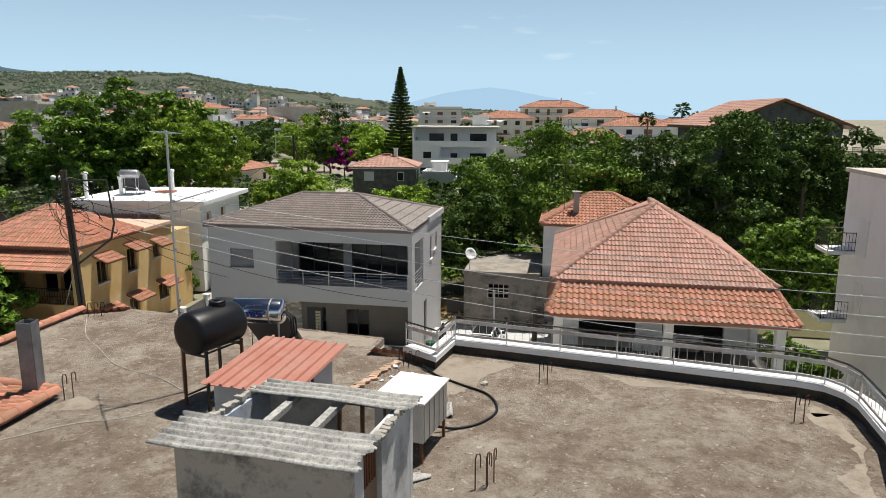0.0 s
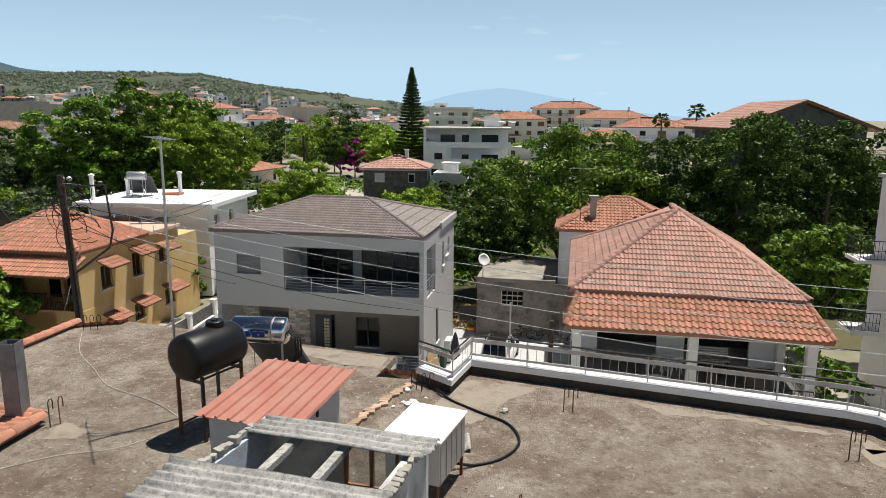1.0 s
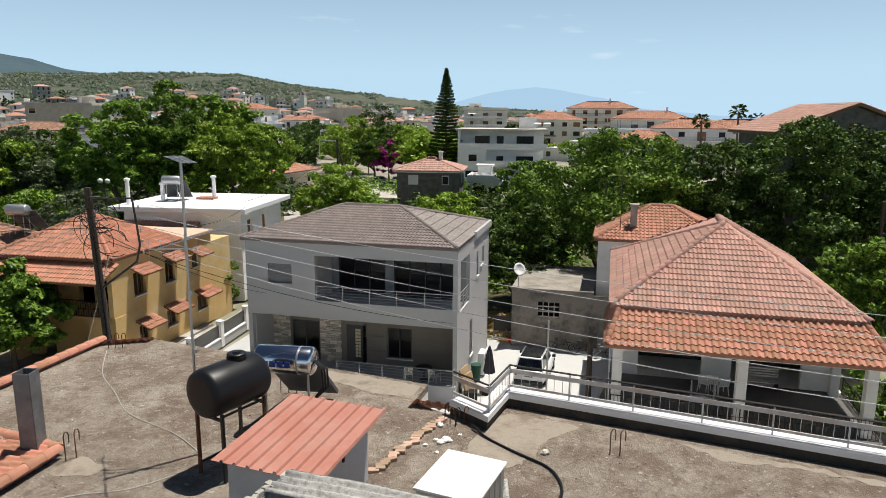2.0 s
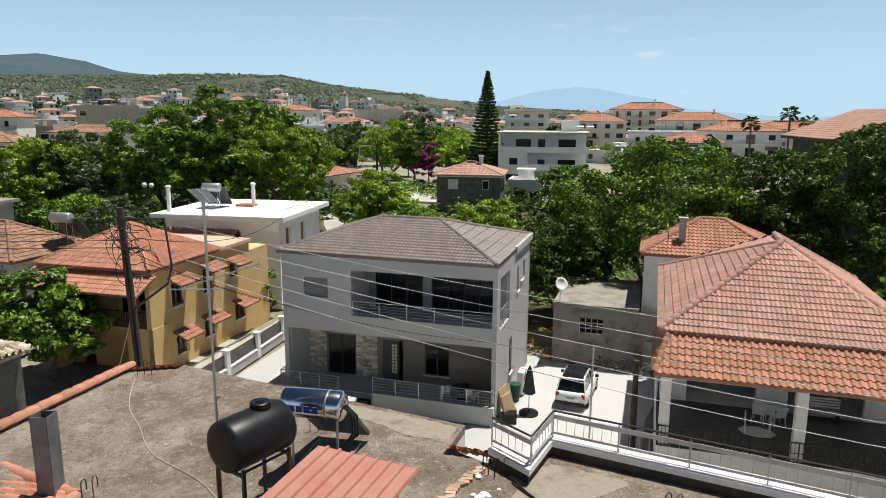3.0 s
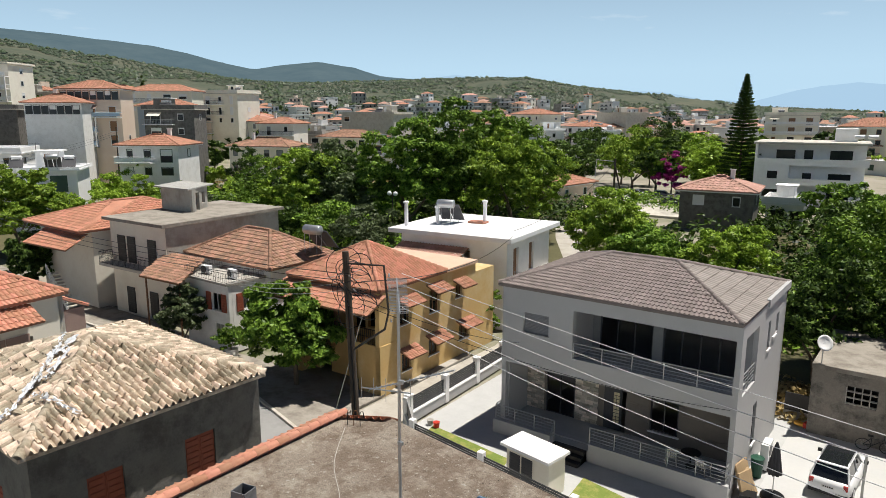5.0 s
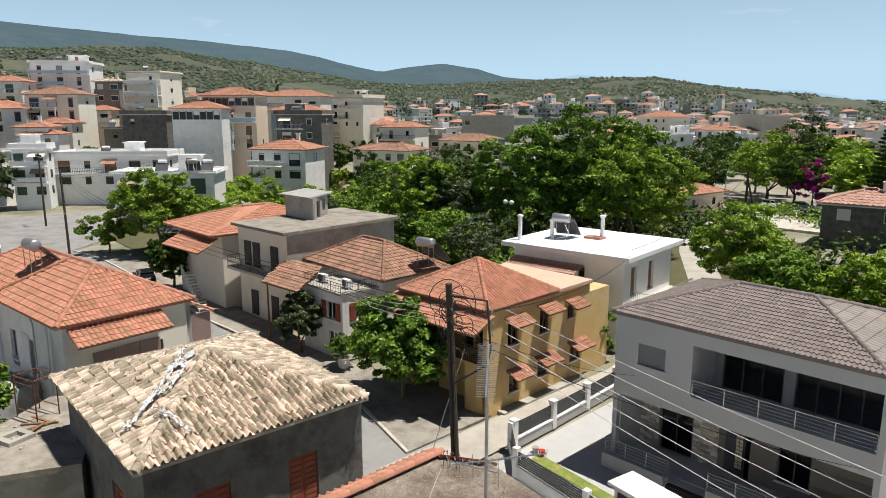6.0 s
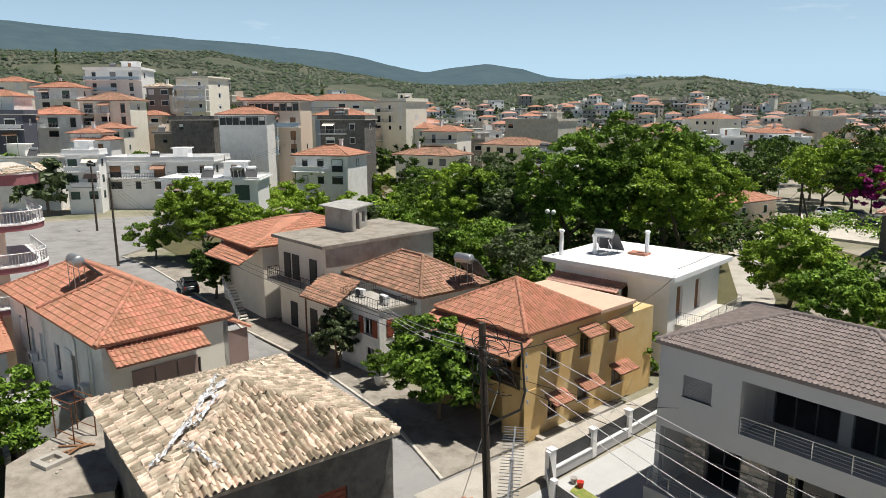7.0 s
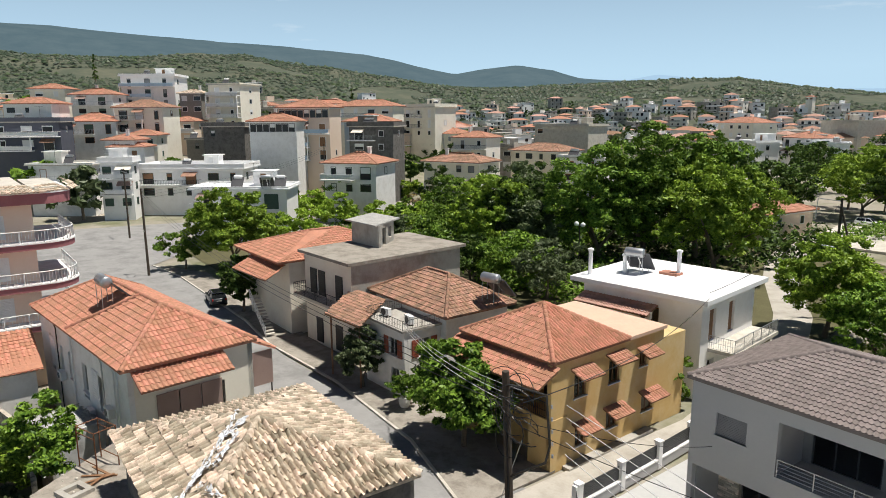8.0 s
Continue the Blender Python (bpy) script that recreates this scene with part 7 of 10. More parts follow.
tree(-88.0, 26.2, 0, 5.3, 3.2, LEAF_MID, "small round green tree by the pavement", 19, 0.1, 50, 90, 0.26)
tree(-63.2, 24.6, 0, 6.2, 2.6, LEAF_DARK, "dense dark green evergreen beside the pavement", 20, 0.1, 150, 90, 0.22)
tree(-108, 54.5, 1.5, 5.2, 4.2, LEAF_BRIGHT, "low bright green trees behind a white house", 21, 0.05, 60, 90, 0.3)
tree(-114, 64, 3.5, 6.0, 3.4, LEAF_MID, "round green tree below a house", 22, 0.08, 50, 90, 0.3)
tree(-23.2, 63.0, 0, 9.6, 4.9, LEAF_BRIGHT, "light green tree beside the lane and a pole", 23, 0.06, 180, 120, 0.22)
tree(-17.5, 58.5, 0, 7.0, 4.0, LEAF_MID, "low green trees behind the modern house", 24, 0.06, 120, 110, 0.2)
tree(-10.5, 60.5, 0, 7.6, 4.2, LEAF_BRIGHT, "bright green mulberry tree behind the modern house", 25, 0.06, 140, 120, 0.2)
tree(-26.6, 24.3, 0, 6.5, 3.3, LEAF_MID, "small leafy lemon tree with a whitewashed trunk", 26, 0.16, 210, 100, 0.2)
tree(5.0, 47.5, 0, 13.4, 7.2, LEAF_MID, "large bright green tree behind the shed", 27, 0.06, 230, 160, 0.19)
tree(-1.0, 44.5, 0, 8.5, 4.2, LEAF_DARK, "dark green tree beside the modern house", 28, 0.05, 130, 120, 0.19)
tree(13.0, 52.0, 0, 14.0, 6.2, LEAF_DARK, "dark leafy tree behind the red roofs", 29, 0.06, 170, 140, 0.2)
tree(19.0, 50.0, 0, 15.0, 6.0, LEAF_DARK, "tall dark green tree behind the red roofs", 30, 0.06, 170, 140, 0.2)
tree(25.5, 52.5, 0, 14.6, 6.0, LEAF_DARK, "tall dense green tree beside a house", 31, 0.06, 170, 140, 0.2)
tree(20.2, 36.0, 0, 9.0, 3.6, LEAF_MID, "green fruit tree beside a white building", 32, 0.05, 130, 110, 0.19)
tree(32, 60, 0, 13.0, 6.0, LEAF_DARK, "dark tree beside a big tiled house", 33, 0.08, 90, 100, 0.32)
tree(-51.0, 139.0, 0.2, 14.0, 8.2, LEAF_BRIGHT, "broad green tree behind parked cars", 34, 0.06, 90, 100, 0.42)
tree(-33.5, 141, 0.2, 11.5, 8.4, LEAF_BRIGHT, "broad light green tree near a dark conifer", 35, 0.06, 90, 100, 0.42)
tree(-57.5, 121.5, 0.2, 12.4, 6.4, LEAF_DARK, "dark green trees behind a cottage", 36, 0.06, 70, 90, 0.42)
tree(-41.5, 136.0, 0.2, 9.0, 3.2, LEAF_PINK, "bougainvillea covered in magenta flowers", 37, 0.05, 45, 90, 0.36, category="shrub", name="bougainvillea")
tree(-64, 62, 0, 11.5, 5.0, LEAF_DARK, "dark green tree in a garden", 38, 0.08, 70, 90, 0.32)
tree(-76, 74, 0, 12.5, 6.0, LEAF_OLIVE, "grey-green tree behind the gardens", 39, 0.08, 80, 90, 0.36)
tree(-82, 83, 0, 12.5, 5.0, LEAF_DARK, "dark garden tree before tiled roofs", 40, 0.08, 70, 90, 0.38)
tree(-33.5, 24.6, 0, 2.5, 1.1, LEAF_MID, "small rounded shrub in a white pot", 41, 0.3, 70, 80, 0.12, category="shrub", name="shrub")
tree(-38.3, 24.2, 0, 4.9, 1.9, LEAF_OLIVE, "climbing vine with yellowing leaves on a wall", 42, 0.05, 110, 90, 0.16, category="shrub", name="vine")
tree(17.8, 27.0, 0, 3.4, 1.9, LEAF_MID, "green shrub beside the terrace", 43, 0.05, 40, 80, 0.17, category="shrub", name="shrub")
tree(-22.6, 39.0, 0, 4.3, 1.2, LEAF_MID, "dark flowering shrub against a white wall", 44, 0.05, 34, 80, 0.15, category="shrub", name="shrub")
tree(9.5, 57.0, 0, 12.5, 5.5, LEAF_DARK, "leafy green tree behind the red roofs", 46, 0.06, 100, 110, 0.3)
tree(-33.5, 3.2, 0, 6.2, 1.9, LEAF_MID, "small fruit tree in a narrow yard", 47, 0.3, 60, 90, 0.17)
tree(-36.6, 1.2, 0, 3.4, 2.2, LEAF_BRIGHT, "bright green shrub behind a wall", 48, 0.04, 60, 90, 0.17, category="shrub", name="shrub")
tree(-33.4, 0.2, 0, 2.6, 2.0, LEAF_OLIVE, "untidy shrub with yellowing leaves", 49, 0.04, 50, 90, 0.16, category="shrub", name="shrub")


for px, py, top, r_, look_, sd in ((-96.8, 73.7, 11.5, 3.6, LEAF_DARK, 0), (-88.8, 72.7, 10.2, 4.6, LEAF_MID, 1), (-87.9, 63.8, 6.0, 3.4, LEAF_BRIGHT, 2), (-91.5, 58.4, 6.4, 3.4, LEAF_BRIGHT, 3), (-84.5, 58.0, 5.2, 3.4, LEAF_OLIVE, 4), (-100.5, 55.8, 7.0, 3.8, LEAF_BRIGHT, 5), (-91.1, 44.4, 6.6, 4.2, LEAF_BRIGHT, 6), (-77.7, 60.2, 7.4, 4.2, LEAF_MID, 7), (-78.3, 66.7, 8.6, 4.6, LEAF_DARK, 8), (-70.5, 53.5, 5.4, 3.6, LEAF_MID, 9), (-81.0, 50.5, 4.6, 3.4, LEAF_MID, 10), (-60.0, 52.0, 5.8, 4.0, LEAF_DARK, 11), (-60.5, 112.0, 11.0, 5.0, LEAF_DARK, 12), (-59.0, 98.0, 10.0, 5.2, LEAF_DARK, 13), (-62.0, 92.0, 10.5, 5.6, LEAF_DARK, 14), (-45.5, 138.0, 11.5, 5.2, LEAF_DARK, 15), (-37.0, 138.0, 10.0, 5.2, LEAF_BRIGHT, 16), (-6.5, 102.0, 8.0, 5.0, LEAF_MID, 17), (3.5, 108.0, 9.0, 5.4, LEAF_DARK, 25), (13.0, 100.0, 9.5, 5.6, LEAF_MID, 26), (-3.0, 84.0, 8.0, 5.0, LEAF_DARK, 27), (8.0, 80.0, 9.0, 5.5, LEAF_DARK, 28), (-71.0, 108.0, 11.0, 6.0, LEAF_MID, 18), (-84.0, 118.0, 11.5, 6.0, LEAF_DARK, 19), (-62.7, 188.2, 17.5, 8.0, LEAF_DARK, 20), (-75.0, 172.0, 12.5, 6.5, LEAF_DARK, 21), (-98.0, 168.0, 14.5, 6.5, LEAF_MID, 22), (-42.0, 162.0, 11.5, 7.0, LEAF_BRIGHT, 23), (-58.0, 150.0, 11.0, 6.0, LEAF_MID, 24)):
    tree(px, py, land_height(px, py) - 0.1, top, r_, look_, "bushy green garden tree between the houses", 400 + sd, 0.05, 60 if py < 100 else 44, 80, 0.26 if py < 100 else 0.42, group="garden trees")


def norfolk_pine(x, y, z, h, r):
    """A conifer with whorls of level branches that shorten towards the tip, each branch fringed with upright sprays."""
    t = thing("conifer", pose(x, y, z), "tall dark Norfolk pine with layered branches", "conifer")
    bm = bmesh.new()
    tube(bm, [(0, 0, -0.3), (0, 0, h)], 0.35, 8, 0.05)
    part("trunk", bm, BARK, t)
    rg = np.random.default_rng(45)
    vs = []
    zz = 1.5
    while zz < h - 0.4:
        f = 1 - zz / h
        reach = r * min(1.0, f * 1.35 + 0.04)
        for k in range(7):
            a = 2 * np.pi * (k + rg.uniform(-0.25, 0.25)) / 7 + zz
            length = reach * rg.uniform(0.8, 1.1)
            n = int(84 * length) + 22
            s = rg.uniform(0.1, 1.0, n) * length
            side = rg.normal(0, 0.16, n) * (0.5 + s / length) * min(1.0, length)
            lift = 0.05 * s + 0.04 * s * s / max(length, 0.5) + rg.uniform(-0.05, 0.28, n)
            pos = np.stack([np.cos(a) * s - np.sin(a) * side, np.sin(a) * s + np.cos(a) * side, zz + lift], 1)
            d = np.stack([np.cos(a) + rg.normal(0, 0.5, n), np.sin(a) + rg.normal(0, 0.5, n), 0.7 + rg.normal(0, 0.3, n)], 1)
            d /= np.linalg.norm(d, axis=1)[:, None]
            b = np.cross(d, rg.normal(size=(n, 3)))
            b /= np.linalg.norm(b, axis=1)[:, None]
            vs.append(np.stack([pos - d * 0.22, pos + b * 0.08, pos + d * 0.22, pos - b * 0.08], 1).reshape(-1, 3))
        zz += 0.42 + 0.5 * f
    v = np.concatenate(vs)
    cr = new("crown", quick_mesh("crown", v, np.arange(len(v)).reshape(-1, 4), LEAF_DARK))
    cr.parent = t


norfolk_pine(-27.9, 132.5, 0.2, 23.8, 4.2)


def palm(x, y, z, h):
    """A fan palm: a slim trunk and a head of drooping fronds."""
    t = thing("palm_tree", pose(x, y, z), "tall fan palm above the roofs of the town", "palm", "palms")
    bm = bmesh.new()
    tube(bm, [(0, 0, -0.3), (0.15, 0, h * 0.5), (0, 0, h)], 0.3, 8, 0.2)
    part("trunk", bm, BARK, t)
    rg = np.random.default_rng(int(x * 10))
    vs = []
    for k in range(46):
        a, up = rg.uniform(0, 2 * np.pi), rg.uniform(-0.7, 1.2)
        out = np.array([math.cos(a) * math.cos(up), math.sin(a) * math.cos(up), math.sin(up)])
        base = np.array([0, 0, h]) + out * 1.1
        side = np.cross(out, (0, 0, 1.0))
        for j in range(7):
            w = (j - 3) / 3
            d = out + side * w * 0.7
            d = d / np.linalg.norm(d)
            tip = base + d * 1.25 + np.array([0, 0, -0.3])
            b = np.cross(d, rg.normal(size=3)) * 0.09
            vs.append(np.stack([base, base + d * 0.6 + b, tip, base + d * 0.6 - b]))
        vs.append(np.stack([np.array([0, 0, h]), base * 0.5 + np.array([0, 0, h]) * 0.5 + side * 0.03, base, base * 0.5 + np.array([0, 0, h]) * 0.5 - side * 0.03]))
    v = np.concatenate(vs)
    cr = new("crown", quick_mesh("crown", v, np.arange(len(v)).reshape(-1, 4), LEAF_DARK))
    cr.parent = t


for px, py, ph_ in ((25.0, 164.5, 13.0), (32.6, 163.5, 15.2), (36.4, 162.8, 13.3)):
    palm(px, py, 0.5, ph_)

# a few crown meshes shared by the many smaller trees of the town
SMALL = []
for k, mt_leaf in enumerate((LEAF_MID, LEAF_DARK, LEAF_BRIGHT, LEAF_OLIVE)):
    v, f, _ = crown_data(60 + k, 3.2, 5.2, 50, 26, 0.55)
    SMALL.append(quick_mesh("crown", v + np.array([0, 0, 0.9]), f, mt_leaf))


def small_tree(x, y, z, s, kind, turn):
    t = thing("tree", pose(x, y, z, 0, 0, turn) @ Matrix.Diagonal((s, s, s, 1)), "small leafy tree among the houses of the town", "tree", "town trees")
    c = new("crown", SMALL[kind])
    c.parent = t
    bm = bmesh.new()
    tube(bm, [(0, 0, -0.5), (0.1, 0, 2.6)], 0.2, 6, 0.12)
    part("trunk", bm, BARK, t)


rt = random.Random(77)
for k in range(80):
    a, d = radians(rt.uniform(-8, 90)), rt.uniform(140, 330)
    x, y = -math.sin(a) * d, math.cos(a) * d
    small_tree(x, y, land_height(x, y), rt.uniform(0.7, 1.5) * (1 + d / 900), rt.randrange(4), rt.uniform(0, 360))
for k in range(26):
    x, y = rt.uniform(-100, -62), rt.uniform(66, 98)
    small_tree(x, y, land_height(x, y), rt.uniform(0.35, 0.7), rt.randrange(4), rt.uniform(0, 360))
for k in range(46):
    x, y = rt.uniform(-140, -92), rt.uniform(46, 112)
    if math.hypot(x + 111.8, y - 66.9) < 11 or math.hypot(x + 104, y - 41.2) < 12 or math.hypot(x + 135.8, y - 85.6) < 10 or math.hypot(x + 142.4, y - 46.1) < 16:
        continue
    small_tree(x, y, land_height(x, y) - 0.2, rt.uniform(0.35, 0.85), rt.randrange(4), rt.uniform(0, 360))
for k in range(36):
    a, d = radians(rt.uniform(52, 92)), rt.uniform(160, 240)
    x, y = -math.sin(a) * d, math.cos(a) * d
    small_tree(x, y, land_height(x, y) - 0.2, rt.uniform(0.5, 1.0), rt.randrange(4), rt.uniform(0, 360))


def cypress(x, y, z, h, r):
    tree(x, y, z, h, r, LEAF_DARK, "slim dark cypress among the houses", int(abs(x)) + 3, 0.04, 50, 40, 0.5, "cone", "cypress", "cypress")


cypress(-254, 146, 17, 15, 1.6)
cypress(-420, 80, 40, 14, 1.6)


# ---- undergrowth between the gardens ----


def undergrowth(name, areas, count, material, label, seed, h=1.6, leaf=0.24, per=60):
    rg = np.random.default_rng(seed)
    vs = []
    for (x0, x1, y0, y1), share in areas:
        n = int(count * share)
        cx, cy = rg.uniform(x0, x1, n), rg.uniform(y0, y1, n)
        size = rg.uniform(0.6, 1.6, n)
        idx = np.repeat(np.arange(n), per)
        m = len(idx)
        d = rg.normal(size=(m, 3))
        d /= np.linalg.norm(d, axis=1)[:, None]
        lh = np.array([land_height(a, b) for a, b in zip(cx, cy)])
        pos = np.stack([cx[idx] + d[:, 0] * size[idx] * 1.2, cy[idx] + d[:, 1] * size[idx] * 1.2, lh[idx] + np.abs(d[:, 2]) * size[idx] * h], 1)
        nrm = d * 0.5 + np.array([0, 0, 0.8]) + rg.normal(size=(m, 3)) * 0.4
        nrm /= np.linalg.norm(nrm, axis=1)[:, None]
        t = np.cross(nrm, rg.normal(size=(m, 3)))
        t /= np.linalg.norm(t, axis=1)[:, None]
        b = np.cross(nrm, t)
        s = leaf * rg.uniform(0.6, 1.4, m)[:, None]
        vs.append(np.stack([pos - t * s, pos + b * s * 0.5, pos + t * s, pos - b * s * 0.5], 1).reshape(-1, 3))
    v = np.concatenate(vs)
    ob = new(name, quick_mesh(name, v, np.arange(len(v)).reshape(-1, 4), material))
    tagged(ob, label, "shrubs", kind="stuff")


undergrowth("undergrowth", [((-100, -62, 52, 98), 0.4), ((-60, -36, 52, 70), 0.2), ((-16, 3, 50, 66), 0.15), ((8, 34, 46, 62), 0.15), ((-45, -22, 112, 130), 0.1)], 900, LEAF_MID, "green shrubs and weeds between the gardens", 3, 1.6, 0.28, 44)
undergrowth("dark_undergrowth", [((-90, -40, 60, 110), 0.5), ((-24, 30, 66, 118), 0.6)], 560, LEAF_DARK, "dark shrubs behind the gardens", 4, 2.4, 0.4, 40)
undergrowth("dry_grass", [((-98, -84, 50, 82), 0.8), ((-3, 0.5, 38, 42), 0.05), ((-104, -90, 66, 90), 0.35), ((-140, -98, 88, 125), 0.5)], 420, leaf_mat("straw", (0.3, 0.21, 0.08), (0.5, 0.4, 0.19), 0.3), "dry yellow grass on the slope", 5, 0.5, 0.22)

# ---- the town beyond ----
rtown = random.Random(12)
WIN_CACHE = {}
LATE_ROOFS = []
DARKWIN = mat("dark_window", (0.012, 0.014, 0.016), (0.03, 0.032, 0.034), 0.4, 0.15, 0.0, spec=0.4)
WARMWHITE = mat("warm_white_wall", (0.8, 0.76, 0.68), (0.86, 0.82, 0.75), 0.5, 0.9, 0.1, stain=(0.6, 0.54, 0.44), stain_scale=0.5, stain_amount=0.3)
SAND = mat("sand_wall", (0.68, 0.58, 0.43), (0.76, 0.66, 0.52), 0.5, 0.9, 0.1, stain=(0.5, 0.42, 0.31), stain_scale=0.5, stain_amount=0.35)
CANVAS = mat("cream_canvas", (0.7, 0.64, 0.53), (0.78, 0.72, 0.61), 1.0, 0.9, 0.1)
GREENSHUT = mat("green_shutter", (0.05, 0.09, 0.07), (0.08, 0.12, 0.09), 2.0, 0.7, 0.1)
BLUERAIL = mat("pale_blue_balcony", (0.42, 0.56, 0.68), (0.52, 0.65, 0.75), 1.0, 0.6, 0.0)


def far_window(parent, m, w, h, framed, style="glass", leaf=None):
    """A window of a town house in one piece: a frame with reveals round a dark pane, behind a roller shutter that is up, half down or shut."""
    key = (round(w, 2), round(h, 2), framed.name, style, leaf.name if leaf else "")
    if key not in WIN_CACHE:
        down = {"glass": 0.08, "half": 0.5, "closed": 1.0}[style] * h
        vs = [(x, y, z) for y, g in ((0.02, 0.1), (-0.06, 0.1), (-0.06, 0.0), (-0.008, 0.0)) for x, z in ((-g, -g), (w + g, -g), (w + g, h + g), (-g, h + g))]
        fs = [tuple((a + k, a + (k + 1) % 4, a + 4 + (k + 1) % 4, a + 4 + k)) for a in (0, 4, 8) for k in range(4)]
        ms = [0] * 12
        if style == "closed":
            fs.append((12, 13, 14, 15))
            ms.append(2)
        else:
            vs += [(0, -0.008, h - down), (w, -0.008, h - down)]
            fs += [(12, 13, 17, 16), (16, 17, 14, 15)]
            ms += [1, 2]
        me = bpy.data.meshes.new("window")
        me.from_pydata(vs, [], fs)
        for mt in (framed, DARKWIN, leaf or FRAME_W):
            me.materials.append(mt)
        me.polygons.foreach_set("material_index", ms)
        WIN_CACHE[key] = me
    ob = new("window", WIN_CACHE[key])
    ob.parent, ob.matrix_local = parent, m
    return ob


def merge_pieces(parent, name, material):
    """Join the tile meshes of a far roof into one."""
    vs, fs, off = [], [], 0
    for ob in [c for c in parent.children if c.name.split(".")[0] == name]:
        me = ob.data
        vs += [tuple(v.co) for v in me.vertices]
        fs += [tuple(i + off for i in p.vertices) for p in me.polygons]
        off = len(vs)
        bpy.data.objects.remove(ob)
        bpy.data.meshes.remove(me)
    if vs:
        raw_part(name, vs, fs, material, parent, smooth=True)["kind"] = "stuff"


def flat_roof_clutter(t, w, d, h, wall, rnd):
    """What stands on a flat town roof: a rim, a stair head with its door, solar heaters, a water tank, an aerial."""
    bm = bmesh.new()
    rim = rnd.choice((0.3, 0.5, 0.9))
    for x0, x1, y0, y1 in ((-w / 2 - 0.4, w / 2 + 0.4, -d / 2 - 0.5, -d / 2 - 0.3), (-w / 2 - 0.4, w / 2 + 0.4, d / 2 + 0.2, d / 2 + 0.4), (-w / 2 - 0.4, -w / 2 - 0.2, -d / 2 - 0.3, d / 2 + 0.2), (w / 2 + 0.2, w / 2 + 0.4, -d / 2 - 0.3, d / 2 + 0.2)):
        box(bm, x0, x1, y0, y1, h + 0.2, h + 0.2 + rim)
    part("roof_rim", bm, wall, t)
    if rnd.random() < 0.75:
        bm = bmesh.new()
        hx, hy = rnd.uniform(-w / 4, w / 4), rnd.uniform(0, d / 4)
        hw = rnd.uniform(1.2, min(2.6, w / 4))
        box(bm, hx - hw, hx + hw, hy - 1.5, hy + 1.5, h + 0.2, h + 2.5)
        head = part("stair_head", bm, wall, t)
        bm = bmesh.new()
        box(bm, hx - hw - 0.3, hx + hw + 0.3, hy - 1.9, hy + 1.8, h + 2.5, h + 2.68)
        part("roof_slab", bm, WHITE, head)
        bm = bmesh.new()
        box(bm, hx - 0.4, hx + 0.45, hy - 1.54, hy - 1.48, h + 0.25, h + 2.2)
        part("door", bm, rnd.choice((WOOD, DARKWIN, FRAME_W)), head)
    for k in range(rnd.choice((0, 1, 1, 2))):
        px, py = rnd.uniform(-w / 2 + 1.2, w / 2 - 1.2), -d / 2 + rnd.uniform(1.4, d / 3)
        bm = bmesh.new()
        tube(bm, [(px - 0.65, py, h + 1.75), (px + 0.65, py, h + 1.75)], 0.29, 12)
        part("water_tank", bm, rnd.choice((GALV, WHITE)), t)
        bm = bmesh.new()
        box(bm, px - 0.95, px + 0.95, -0.03, 0.03, 0, 1.9, m=Matrix.Translation((0, py - 1.2, h + 0.3)) @ Euler((radians(-42), 0, 0)).to_matrix().to_4x4())
        part("solar_panel", bm, FRAME_D, t)
        bm = bmesh.new()
        for q in (-0.5, 0.5):
            tube(bm, [(px + q, py, h + 0.2), (px + q, py, h + 1.6)], 0.03, 5)
            tube(bm, [(px + q, py - 1.1, h + 0.3), (px + q, py, h + 1.5)], 0.025, 5)
        part("tank_stand", bm, GALV, t)
    if rnd.random() < 0.6:
        px, py, ph_ = rnd.uniform(-w / 3, w / 3), rnd.uniform(-d / 4, d / 3), rnd.uniform(2.5, 4.0)
        bm = bmesh.new()
        tube(bm, [(px, py, h + 0.2), (px, py, h + ph_)], 0.035, 5)
        for k in range(6):
            tube(bm, [(px - 0.8 + k * 0.28, py - 0.3, h + ph_ - 0.1), (px - 0.8 + k * 0.28, py + 0.3, h + ph_ - 0.1)], 0.018, 4)
        tube(bm, [(px - 0.9, py, h + ph_ - 0.1), (px + 0.8, py, h + ph_ - 0.1)], 0.02, 4)
        part("aerial", bm, DARKMETAL, t)


